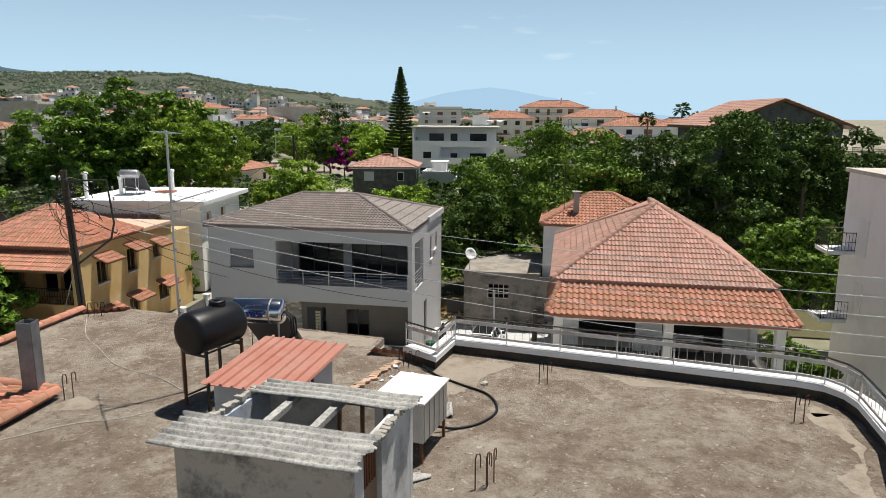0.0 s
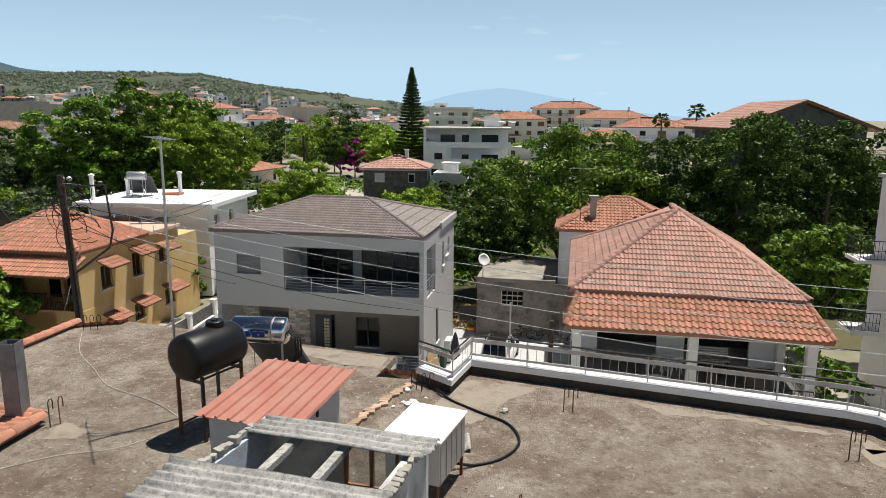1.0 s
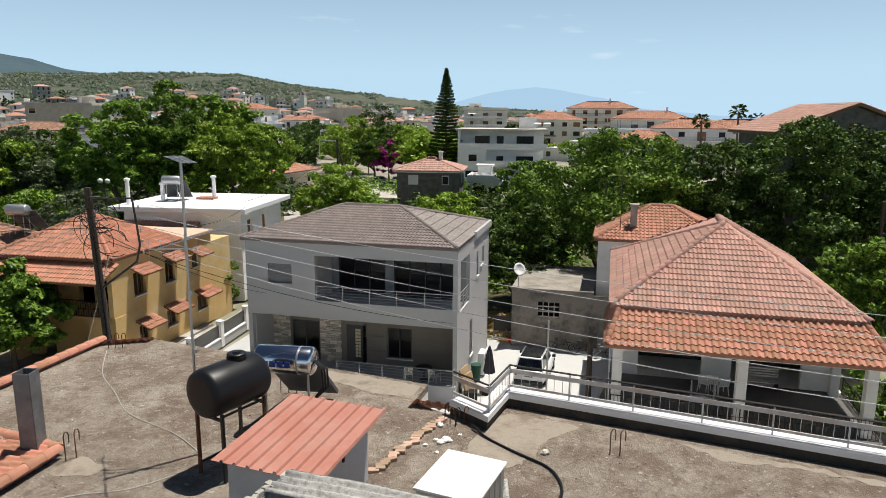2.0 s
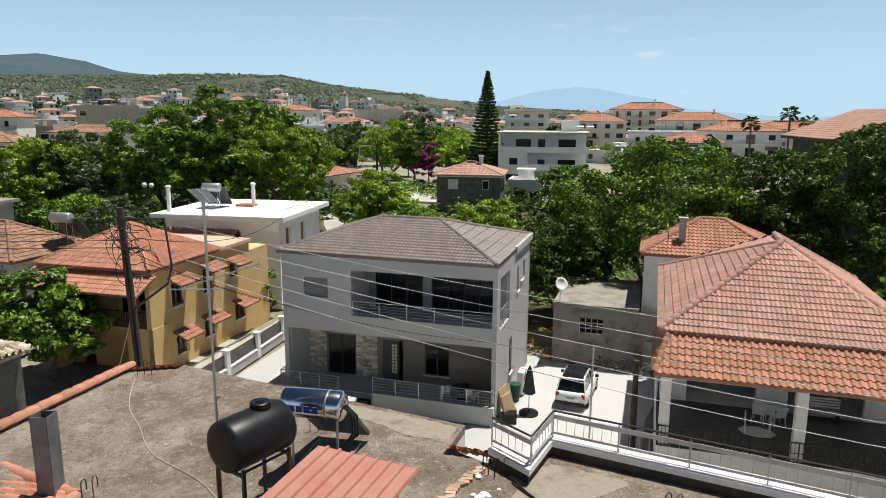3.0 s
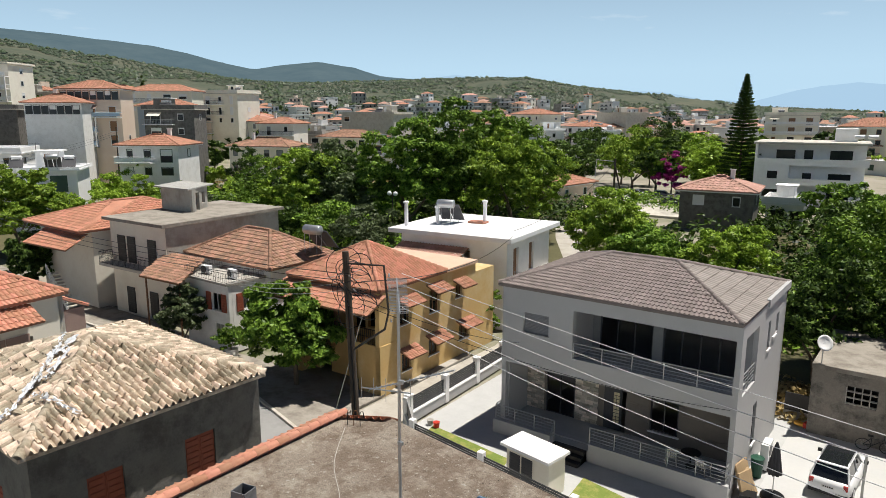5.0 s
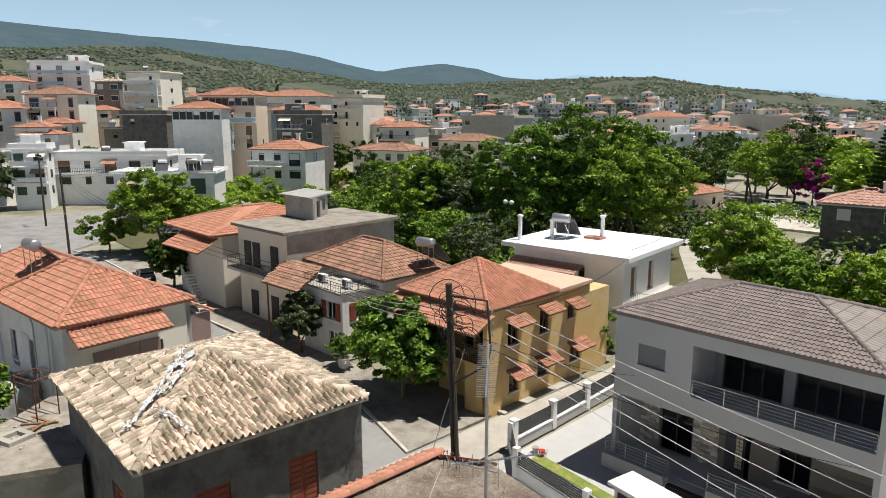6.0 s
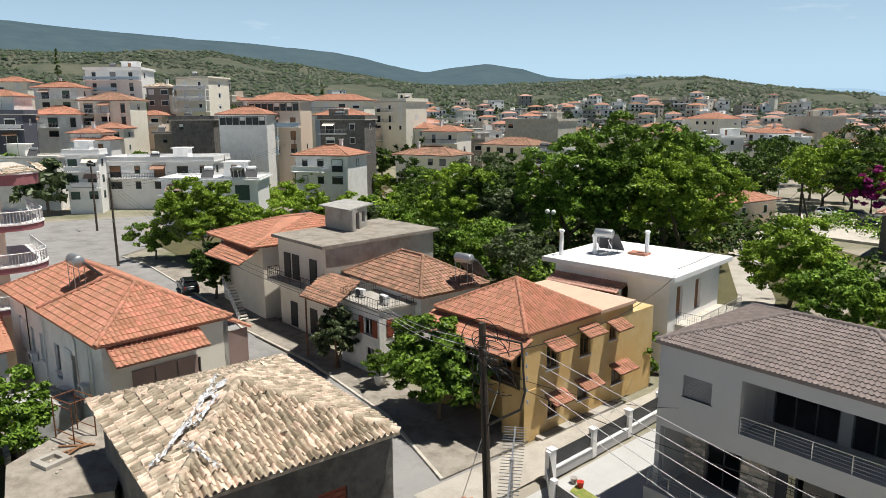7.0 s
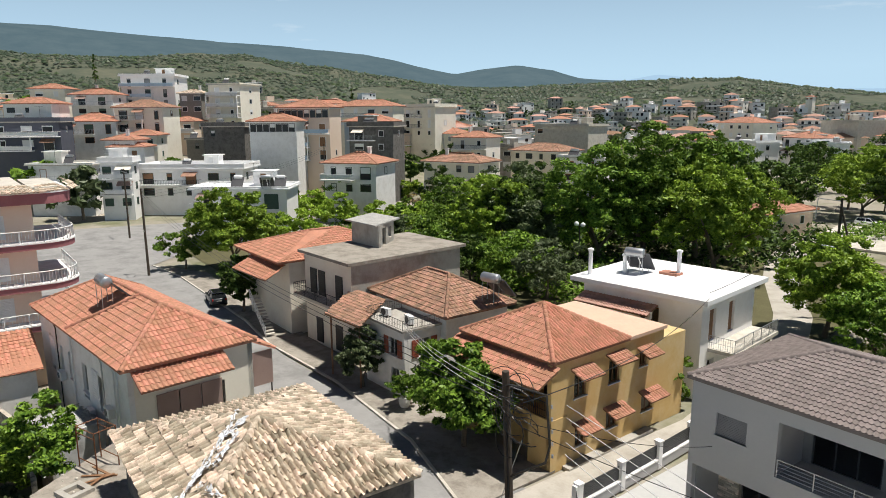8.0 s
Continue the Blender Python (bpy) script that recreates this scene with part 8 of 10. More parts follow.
def town_house(x, y, rot, w, d, zb, zt, wall, roof, storeys, label, balcony=0, tile=None, gap=0.0, seed=0, far=False, rail=None, glazed=0):
    """A house of the town, its front towards the street: walls, windows in columns, balconies with rails and awnings, a hipped or flat roof."""
    if x < -90 and not far:
        rot, w, d = rot - 26, w * 0.82, d * 0.82
    rnd = random.Random(seed + int(abs(x) * 7 + abs(y) * 3))
    zb = min(zb, land_height(x, y) + 0.4) if not far else zb
    h = zt - zb
    t = thing("town_house", pose(x, y, zb, 0, 0, rot), label, "house", "houses of the town")
    bm = bmesh.new()
    box(bm, -w / 2, w / 2, -d / 2, d / 2, -3, h)
    part("wall", bm, wall, t)
    sto = 3.05
    framed = rnd.choice((FRAME_W, FRAME_W, WOOD, GREENSHUT))
    leaf = rnd.choice((FRAME_W, WOOD, GREENSHUT, ROLLER, FRAME_W))
    rail = rail or rnd.choice((GALV, DARKMETAL, GALV, WHITE))
    bays = max(2, int(w / rnd.uniform(3.3, 4.6)))
    cols = [(-w / 2 + (b + 0.5) * w / bays + rnd.uniform(-0.35, 0.35), rnd.choice((0.9, 1.1, 1.4, 2.0))) for b in range(bays)]
    for s in range(storeys):
        z = h - (s + 1) * sto + 0.9
        if z < -0.5:
            continue
        if s < glazed:
            # a glazed top floor: panes between slim posts
            for i in range(int(w / 1.5)):
                x0 = -w / 2 + 0.2 + i * (w - 0.4) / int(w / 1.5)
                far_window(t, pose(x0 + 0.1, -d / 2, z - 0.1), 1.15, 1.7, FRAME_D, "half" if rnd.random() < 0.3 else "glass", FRAME_W)
            continue
        for b, (cx, ww) in enumerate(cols):
            if rnd.random() < gap:
                continue
            tall = s < balcony and (b % 2 == 0 or rnd.random() < 0.5)
            style = rnd.choice(("glass", "glass", "half", "closed"))
            far_window(t, pose(cx - ww / 2, -d / 2, z - (0.8 if tall else 0)), ww, 2.15 if tall else 1.3, framed, style, leaf)
        for b in range(max(1, int(d / 5.0))):
            cy = -d / 2 + (b + 0.5) * d / max(1, int(d / 5.0))
            if rnd.random() < 0.3 + gap:
                continue
            far_window(t, pose(w / 2, cy - 0.5, z, 0, 0, 90), 1.0, 1.25, framed, rnd.choice(("glass", "half", "closed")), leaf)
        if s < balcony:
            x0, x1 = (-w / 2 - 0.05, w / 2 + 0.05) if rnd.random() < 0.6 else (-w / 2 - 0.05, w * 0.1)
            zz = h - (s + 1) * sto + 0.05
            out = rnd.choice((1.2, 1.5, 1.8))
            yf = -d / 2 - out
            bm = bmesh.new()
            box(bm, x0, x1, yf, -d / 2, zz - 0.2, zz)
            bal = part("balcony", bm, WHITE, t)
            bm = bmesh.new()
            tube(bm, [(x0 + 0.05, -d / 2, zz + 1), (x0 + 0.05, yf + 0.05, zz + 1), (x1 - 0.05, yf + 0.05, zz + 1), (x1 - 0.05, -d / 2, zz + 1)], 0.04, 5)
            n = int((x1 - x0) / 0.32)
            for i in range(n + 1):
                xx = x0 + 0.05 + i * (x1 - x0 - 0.1) / n
                tube(bm, [(xx, yf + 0.05, zz), (xx, yf + 0.05, zz + 1)], 0.022, 4, caps=False)
            if rail is BLUERAIL or rail is WHITE:
                box(bm, x0 + 0.05, x1 - 0.05, yf + 0.07, yf + 0.1, zz + 0.15, zz + 0.9)
            part("balcony_rail", bm, rail, bal)
            for xx in (x0 + 0.15, x1 - 0.15):
                if s > 0 and rnd.random() < 0.6:
                    bm = bmesh.new()
                    box(bm, xx - 0.12, xx + 0.12, yf + 0.05, yf + 0.3, zz, zz + sto - 0.2)
                    part("post", bm, WHITE, bal)
            if rnd.random() < 0.4:
                cx, ww = rnd.choice(cols)
                q = [(cx - 1.4, -d / 2 - 0.02, zz + 2.5), (cx + 1.4, -d / 2 - 0.02, zz + 2.5), (cx + 1.4, yf - 0.2, zz + 1.75), (cx - 1.4, yf - 0.2, zz + 1.75)]
                raw_part("awning", q + [(a, b2, c - 0.03) for a, b2, c in q], [(3, 2, 1, 0), (4, 5, 6, 7), (2, 3, 7, 6), (0, 3, 7, 4), (1, 5, 6, 2)], rnd.choice((CANVAS, CLOTH, TERRA_BROWN)), t)
    if roof == "hip":
        e = 0.65
        i = min(w, d) / 2
        ridge = ((-w / 2 + i, 0), (w / 2 - i, 0)) if w >= d else ((0, -d / 2 + i), (0, d / 2 - i))
        bm = bmesh.new()
        box(bm, -w / 2 - e + 0.05, w / 2 + e - 0.05, -d / 2 - e + 0.05, d / 2 + e - 0.05, h - 0.3, h - 0.145)
        part("eave", bm, WHITE, t)
        rf = hip_roof(t, -w / 2 - e, w / 2 + e, -d / 2 - e, d / 2 + e, h, min(w, d) * 0.19, ridge, tile or TERRA, 0.7, 0.85, 0.1, 0, n=3, cap_singles=False)
        LATE_ROOFS.append((rf, tile or TERRA))
        if rnd.random() < 0.5:
            cx, cy = rnd.uniform(-w / 4, w / 4), rnd.uniform(-d / 5, d / 5)
            bm = bmesh.new()
            box(bm, cx - 0.3, cx + 0.3, cy - 0.3, cy + 0.3, h, h + min(w, d) * 0.19 + 1.0)
            box(bm, cx - 0.4, cx + 0.4, cy - 0.4, cy + 0.4, h + min(w, d) * 0.19 + 1.0, h + min(w, d) * 0.19 + 1.15)
            part("chimney", bm, OFFWHITE, t)
    else:
        bm = bmesh.new()
        box(bm, -w / 2 - 0.5, w / 2 + 0.5, -d / 2 - 0.6, d / 2 + 0.5, h, h + 0.2)
        part("roof_slab", bm, PALECON if wall is not WHITE else WHITEROOF, t)
        flat_roof_clutter(t, w, d, h, wall, rnd)
    return t


T = "two-storey house of the town with an orange tiled roof"
F = "flat-roofed white house of the town with balconies"
town_house(-111.8, 66.9, 60, 13, 11, 4.7, 11.2, OFFWHITE, "hip", 2, "square grey house with a pyramid tiled roof and awnings", 1)
town_house(-150.0, 75.6, 72, 15, 12, 2.2, 21.9, PEACH, "hip", 4, "four-storey peach apartment house with blue balconies and a tiled roof", 4, rail=BLUERAIL, glazed=1)
town_house(-147.0, 66.1, 75, 13, 11, 2.4, 18.8, OFFWHITE, "hip", 1, "tall house with a blank stained wall and glazed top floor", 0, glazed=1)
town_house(-135.8, 85.6, 64, 13, 10, 7.8, 17.4, DARKCON, "flat", 2, "unfinished dark concrete house with a flat roof", 1)
town_house(-155.1, 96.0, 69, 15, 12, 13.5, 18.5, BLUEISH, "hip", 1, "pale blue house with an orange tiled roof")
town_house(-168.1, 131.7, 45, 14, 11, 3.7, 14.5, CREAM, "hip", 3, "cream corner house with an orange hip roof")
town_house(-172.4, 127.1, 39, 16, 12, 9.2, 22.4, CREAM, "flat", 3, "cream apartment block with a planted roof terrace", 2)
town_house(-175.2, 107.3, 64, 22, 12, 16.0, 22.7, CREAM, "hip", 2, T, 1)
town_house(-218.4, 58.3, 81, 19, 14, 18.7, 31.7, WHITE, "flat", 4, "white tower house with pale blue balcony fronts", 3, rail=BLUERAIL)
town_house(-196.1, 74.4, 60, 13, 12, 17.0, 28.8, CREAM, "flat", 4, "tall cream house with a stepped roof", 3)
town_house(-205.0, 65.7, 73, 8, 7, 18.6, 26.7, STONE, "hip", 2, "ruined stone house with a collapsing roof", tile=TAN_TILE)
town_house(-228.9, 95.8, 68, 14, 11, 14.6, 23.6, CREAM, "hip", 2, T)
town_house(-185.0, 47.2, 77, 15, 12, 14.0, 22.3, CREAM, "hip", 2, "cream house with solar panels on its dark roof", 2, TERRA_BROWN)
town_house(-199.5, 61.3, 74, 9, 9, 12.4, 18.7, PEACH, "hip", 2, "small peach house with a long balcony", 1)
town_house(-189.7, 35.8, 88, 15, 13, 9.3, 18.9, OFFWHITE, "hip", 2, "big house with a bright orange tiled roof", 1, TERRA_RED)
town_house(-233.3, 33.2, 83, 12, 10, 21.3, 28.2, CREAM, "hip", 2, T)
town_house(-214.9, 41.9, 80, 14, 11, 18.9, 26.2, OFFWHITE, "hip", 2, T, 1)
town_house(-200.3, 19.8, 85, 10, 10, 14.9, 22.4, PEACH, "hip", 2, "pink house with an orange tiled roof", 1)
town_house(-194.0, 23.7, 79, 14, 10, 16.5, 23.2, WHITE, "hip", 2, T)
town_house(-178.0, 20.5, 92, 17, 12, 10.6, 18.8, NAVY, "flat", 2, "slate blue block of flats with white balconies", 2)
town_house(-155.7, 23.8, 82, 15, 10, 3.4, 10.4, OFFWHITE, "flat", 2, "low weathered house with a flat roof at a crossing", 1)
town_house(-165.2, 37.2, 78, 8, 8, 5.9, 14.9, WHITE, "hip", 2, "narrow white house with a small tiled roof", 1)
town_house(-179.4, 60.9, 77, 12, 9, 9.4, 14.0, STONE, "flat", 1, "roofless stone house with empty windows")
town_house(-166.6, 61.3, 81, 12, 10, 10.0, 17.4, DARKCON, "flat", 1, "dark bare concrete house with blank walls", gap=0.8)
town_house(-142.4, 46.1, 78, 26, 13, 0.5, 9.4, WHITE, "flat", 2, "long white house with a flat roof and awnings", 1)
town_house(-104.0, 41.2, 79, 18, 10, 0.3, 8.6, WHITE, "flat", 2, "white house with a flat roof and solar heaters", 1)
town_house(-144.6, 133.0, 48, 13, 10, 5.0, 10.9, CONCRETE, "flat", 2, "bare concrete house among tiled roofs")
town_house(-130.6, 136.1, 34, 20, 12, 3.7, 10.5, CREAM, "hip", 1, "long low house with a weathered tiled roof", tile=TERRA_BROWN)
town_house(-142.8, 158.9, 33, 24, 12, 8.6, 16.6, PALECON, "flat", 2, "long grey concrete building with roof clutter", gap=0.5)
town_house(-109.4, 204.8, 8, 14, 11, 3.5, 11.4, WHITE, "flat", 2, F, 2)
town_house(-100.5, 222.8, 2, 16, 12, 3.1, 12.6, WHITE, "hip", 2, "white house with balconies and an orange hip roof", 2)
town_house(-114.4, 284.1, -3, 25, 14, 3.5, 17.1, PALECON, "flat", 3, "large windowless grey concrete building", gap=0.95)
town_house(-140.5, 255.3, 9, 22, 14, 11.0, 16.7, CREAM, "hip", 2, T)
town_house(-53.2, 110.5, -6, 6.5, 12, 0.3, 4.4, PEACH, "hip", 1, "small peach cottage with a tiled roof beside the lane")
town_house(-23.4, 104.0, 8, 10, 9, 0.6, 5.9, DARKCON, "hip", 1, "grey stone cottage with a tan tiled hip roof", tile=TERRA_PINK)


town_house(-163.8, 37.9, 84, 9, 8, 5.0, 13.4, WHITE, "hip", 2, "white house with a low tiled roof above a courtyard", 1)
town_house(-142.4, 30.5, 88, 7, 6, 2.0, 11.2, WHITE, "flat", 3, "narrow white house with awnings and balconies", 2)
town_house(-177.0, 44.5, 80, 9, 8, 9.0, 15.6, WARMWHITE, "hip", 2, "pale house with a small orange roof and solar heaters", 1)
town_house(-121.0, 99.0, 46, 18, 11, 2.0, 9.6, CREAM, "hip", 2, "long house with a weathered brown tiled roof behind the gardens", 0, TERRA_BROWN)
town_house(-139.4, 119.0, 48, 12, 10, 4.0, 14.2, WARMWHITE, "hip", 3, "pale house with an orange hip roof and balconies", 2)
town_house(-108.0, 128.0, 40, 14, 10, 2.0, 9.8, OFFWHITE, "flat", 2, "white house with a flat roof behind the trees", 1)


def terraced_block(x, y, turn):
    """A white modern block: solid left wing, deep shaded terraces with dark strip windows, solid parapets."""
    t = thing("terraced_block", pose(x, y, 0, 0, 0, turn), "white modern apartment block with deep shaded terraces", "apartment block")
    bm = bmesh.new()
    box(bm, 0, 17, 3, 14, 0, 11.6)
    part("core", bm, WHITE, t)
    bm = bmesh.new()
    box(bm, 0, 5.6, 0, 3, 0, 8.2)
    box(bm, 0, 0.4, 0, 3, 8.2, 11.6)
    part("wing", bm, WHITE, t)
    for k, z in enumerate((1.6, 4.9, 8.2)):
        bm = bmesh.new()
        box(bm, 5.6 if k < 2 else 0.4, 17.5, -1.2 if k < 2 else 0, 3, z - 0.3, z)
        part("terrace", bm, WHITE, t)
        bm = bmesh.new()
        box(bm, 5.6 if k < 2 else 0.4, 17.5, -1.2 if k < 2 else 0, -1.0 if k < 2 else 0.2, z, z + 0.9)
        part("parapet", bm, WHITE, t)
        for x0, w in ((3.2, 3.0), (7.6, 1.4), (11.6, 3.4)):
            if k < 2 and x0 < 5:
                continue
            bm = bmesh.new()
            box(bm, x0, x0 + w, 2.9, 2.99, z + 0.3, z + (2.3 if k == 2 else 1.6))
            part("window", bm, mat("dark_window", (0.02, 0.02, 0.02)), t)
    bm = bmesh.new()
    box(bm, -0.3, 17.6, -0.6, 14.3, 11.6, 11.95)
    part("roof_slab", bm, PALECON, t)
    bm = bmesh.new()
    for k in range(2):
        tube(bm, [(15 + k * 2.0, 4, 12.9), (16.4 + k * 2.0, 4, 12.9)], 0.3, 10)
    part("water_tanks", bm, GALV, t)
    bm = bmesh.new()
    box(bm, 12, 15.5, 7, 11, 11.95, 14.2)
    part("stair_head", bm, WHITE, t)
    for x0, w, z in ((2.2, 1.6, 5.6), (1.6, 2.4, 2.4)):
        bm = bmesh.new()
        box(bm, x0, x0 + w, -0.03, 0.02, z, z + 1.3)
        part("window", bm, mat("dark_window", (0.02, 0.02, 0.02)), t)


terraced_block(-24.6, 128.8, 7)
town_house(-15.5, 111, 5, 5, 6, 0.5, 3.6, WHITE, "flat", 1, "low white house with a solar heater behind the cottage")
town_house(12, 156, -2, 13, 10, 1.0, 9.6, WHITE, "hip", 3, "white house with balconies and an orange hip roof", 2)
town_house(24, 178, -4, 18, 12, 1.0, 11.8, WHITE, "hip", 3, "white house with deep balconies and an orange tiled roof", 3)
town_house(46, 165, -10, 18, 12, 1.0, 10.5, CREAM, "hip", 3, T, 2)
town_house(62, 190, -12, 18, 12, 1.0, 11.0, WHITE, "flat", 3, F, 2)
town_house(44, 230, -8, 22, 12, 1.0, 11.5, CREAM, "hip", 3, T, 2)
town_house(-42.4, 255.6, 10, 16, 12, 9.4, 16.4, CREAM, "flat", 3, "cream flats with a stepped roof", 2)
town_house(-15.3, 237.5, 4, 20, 13, 8.3, 13.3, CREAM, "hip", 2, T)
town_house(0.3, 277.3, 0, 26, 14, 11.5, 17.6, CREAM, "hip", 3, "cream apartment house with several tiled roofs", 2)
town_house(16.8, 233.5, -3, 24, 13, 8.0, 13.9, CREAM, "hip", 2, T, 1)
town_house(7.4, 198.8, -1, 20, 12, 3.8, 10.4, WHITE, "flat", 2, F, 1)
town_house(-268, 541, 26, 20, 18, 14.0, 22, CREAM, "hip", 1, "church with a tiled roof", tile=TERRA_BROWN)
town_house(-252, 540, 26, 6, 6, 14.0, 33, CREAM, "hip", 1, "stone bell tower of the church")

walls = (WHITE, WARMWHITE, OFFWHITE, WHITE, WHITE, CONCRETE, PEACH, SAND)
placed = []
k = 0
while k < 62:
    a = rtown.uniform(-6, 92)
    d = rtown.uniform(205, 330)
    x, y = -math.sin(radians(a)) * d, math.cos(radians(a)) * d
    if any(math.hypot(x - px, y - py) < 15 for px, py in placed):
        continue
    placed.append((x, y))
    k += 1
    st = rtown.choice((1, 1, 2, 2, 3)) if a < 50 else rtown.choice((2, 2, 3))
    zb = land_height(x, y) - 0.2
    hip = rtown.random() < 0.62
    town_house(x, y, a + rtown.uniform(-35, 35), rtown.uniform(8, 14), rtown.uniform(7, 10), zb, zb + st * 3.1 + 0.4, rtown.choice(walls), "hip" if hip else "flat", st, T if hip else F, st - 1, rtown.choice((TERRA, TERRA_RED, TERRA_PINK, TERRA_BROWN)), 0.2, far=True)


def slope_height(x, y):
    """The land under a far point: the plain, or the hill's flank where that is higher."""
    a, r = math.degrees(math.atan2(-x, y)), math.hypot(x, y)
    z = land_height(x, y)
    if -3 < a < 120 and r > 330:
        fi, fk = (a + 3) / 123 * 220, (r - 330) / (1250 - 330) * 26
        i, kk = min(219, int(fi)), min(25, int(fk))
        hv = olive_hill.data.vertices
        z = max(z, hv[i * 27 + kk].co.lerp(hv[i * 27 + kk + 1].co, fk - kk).z)
    return z


def far_town(count, seed):
    """The many small houses of the far town, too many to count: walls with dark openings, low hipped roofs or flat ones with a stair head."""
    rnd = random.Random(seed)
    vs, fs, ms = [], [], []

    def block_at(m, x0, x1, y0, y1, z0, z1, mi):
        b = len(vs)
        vs.extend(m @ Vector(v) for v in ((x0, y0, z0), (x1, y0, z0), (x1, y1, z0), (x0, y1, z0), (x0, y0, z1), (x1, y0, z1), (x1, y1, z1), (x0, y1, z1)))
        for f in ((0, 1, 5, 4), (1, 2, 6, 5), (2, 3, 7, 6), (3, 0, 4, 7), (4, 5, 6, 7)):
            fs.append(tuple(b + i for i in f))
            ms.append(mi)

    done = []
    while len(done) < count:
        a = rnd.triangular(-8, 72, 26)
        d = 300 + 330 * rnd.random() ** 1.4
        x, y = -math.sin(radians(a)) * d, math.cos(radians(a)) * d
        if any(abs(x - px) + abs(y - py) < 13 for px, py in done):
            continue
        done.append((x, y))
        zb = slope_height(x, y)
        w, dd, st = rnd.uniform(7, 14), rnd.uniform(7, 10), rnd.choice((1, 2, 2, 3))
        h = st * 3.0 + 0.3
        m = pose(x, y, zb - 0.3, 0, 0, a + rnd.uniform(-40, 40))
        wm = rnd.choice((0, 0, 0, 1, 2, 3))
        block_at(m, -w / 2, w / 2, -dd / 2, dd / 2, -3, h, wm)
        for s in range(st):
            nb = max(2, int(w / 3.2))
            for k in range(nb):
                if rnd.random() < 0.25:
                    continue
                cx = -w / 2 + (k + 0.5) * w / nb
                ww, hh = rnd.uniform(0.5, 0.9), rnd.choice((1.3, 2.1))
                block_at(m, cx - ww, cx + ww, -dd / 2 - 0.06, -dd / 2 + 0.02, s * 3 + 0.5, s * 3 + 0.5 + hh, 7)
            block_at(m, w / 2 - 0.02, w / 2 + 0.06, -0.7, 0.7, s * 3 + 0.9, s * 3 + 2.2, 7)
            if s and rnd.random() < 0.7:
                block_at(m, -w / 2, w / 2 * rnd.choice((1, 0.2)), -dd / 2 - 1.3, -dd / 2, s * 3 - 0.1, s * 3 + 0.1, 0)
                block_at(m, -w / 2, w / 2 * rnd.choice((1, 0.2)), -dd / 2 - 1.3, -dd / 2 - 1.2, s * 3 + 0.1, s * 3 + 0.9, rnd.choice((0, 3)))
        if rnd.random() < 0.45:
            b, e, rise, i = len(vs), 0.6, dd * 0.2, dd / 2
            vs.extend(m @ Vector(v) for v in ((-w / 2 - e, -dd / 2 - e, h), (w / 2 + e, -dd / 2 - e, h), (w / 2 + e, dd / 2 + e, h), (-w / 2 - e, dd / 2 + e, h), (min(0, -w / 2 + i), 0, h + rise), (max(0.05, w / 2 - i), 0, h + rise)))
            tm = rnd.choice((4, 5, 6))
            for f in ((0, 1, 5, 4), (1, 2, 5), (2, 3, 4, 5), (3, 0, 4), (3, 2, 1, 0)):
                fs.append(tuple(b + q for q in f))
                ms.append(tm)
        else:
            block_at(m, -w / 2 - 0.3, w / 2 + 0.3, -dd / 2 - 0.3, dd / 2 + 0.3, h, h + 0.3, rnd.choice((0, 3)))
            if rnd.random() < 0.6:
                block_at(m, -1.5, 1.5, -1, 2, h + 0.3, h + 2.6, wm)
            block_at(m, w / 4 - 0.9, w / 4 + 0.9, -dd / 4 - 0.4, -dd / 4 + 0.4, h + 1.0, h + 1.6, 3)
    me = bpy.data.meshes.new("far_houses")
    me.from_pydata([tuple(v) for v in vs], [], fs)
    for mt in (WHITE, WARMWHITE, PEACH, CONCRETE, TERRA, TERRA_PINK, TERRA_BROWN, DARKWIN):
        me.materials.append(mt)
    me.polygons.foreach_set("material_index", ms)
    tagged(new("far_houses", me), "small white houses with tiled roofs in the far town", "houses", kind="stuff")


far_town(430, 91)
rg_far = np.random.default_rng(17)
crowns = []
for k in range(420):
    a, d = rg_far.triangular(-8, 30, 80), 190 + 420 * rg_far.uniform() ** 1.2
    x, y = -math.sin(radians(a)) * d, math.cos(radians(a)) * d
    r_far = rg_far.uniform(2.4, 5.2)
    v, f, _ = crown_data(300 + k, r_far, r_far * 1.8, 14, 11, 0.75)
    crowns.append(v + np.array([x, y, slope_height(x, y)]))
crowns = np.concatenate(crowns)
far_trees = new("far_trees", quick_mesh("far_trees", crowns, np.arange(len(crowns)).reshape(-1, 4), LEAF_DARK))
tagged(far_trees, "dark green garden trees among the far houses", "trees", kind="stuff")

for rf, tile_look in LATE_ROOFS:
    kids = [(c.name.split(".")[0]) for c in rf.children]
    for nm in ("roof_tiles", "ridge_tiles"):
        if kids.count(nm) > 1:
            merge_pieces(rf, nm, tile_look)

# ---- vehicles ----
TYRE = mat("tyre_rubber", (0.015, 0.015, 0.015), (0.025, 0.025, 0.025), 4, 0.9, 0.1)
CARGLASS = mat("tinted_car_glass", (0.01, 0.012, 0.014), (0.018, 0.02, 0.023), 1, 0.06, 0.0, spec=0.7)
LAMPRED = mat("red_tail_lamp", (0.32, 0.012, 0.01), (0.38, 0.02, 0.015), 2, 0.25, 0.0, spec=0.6)
LAMPWHITE = mat("clear_lamp", (0.6, 0.62, 0.64), (0.7, 0.7, 0.72), 2, 0.15, 0.0, spec=0.6)
PLATE = mat("number_plate", (0.6, 0.6, 0.58), (0.66, 0.66, 0.64), 2, 0.5, 0.0)


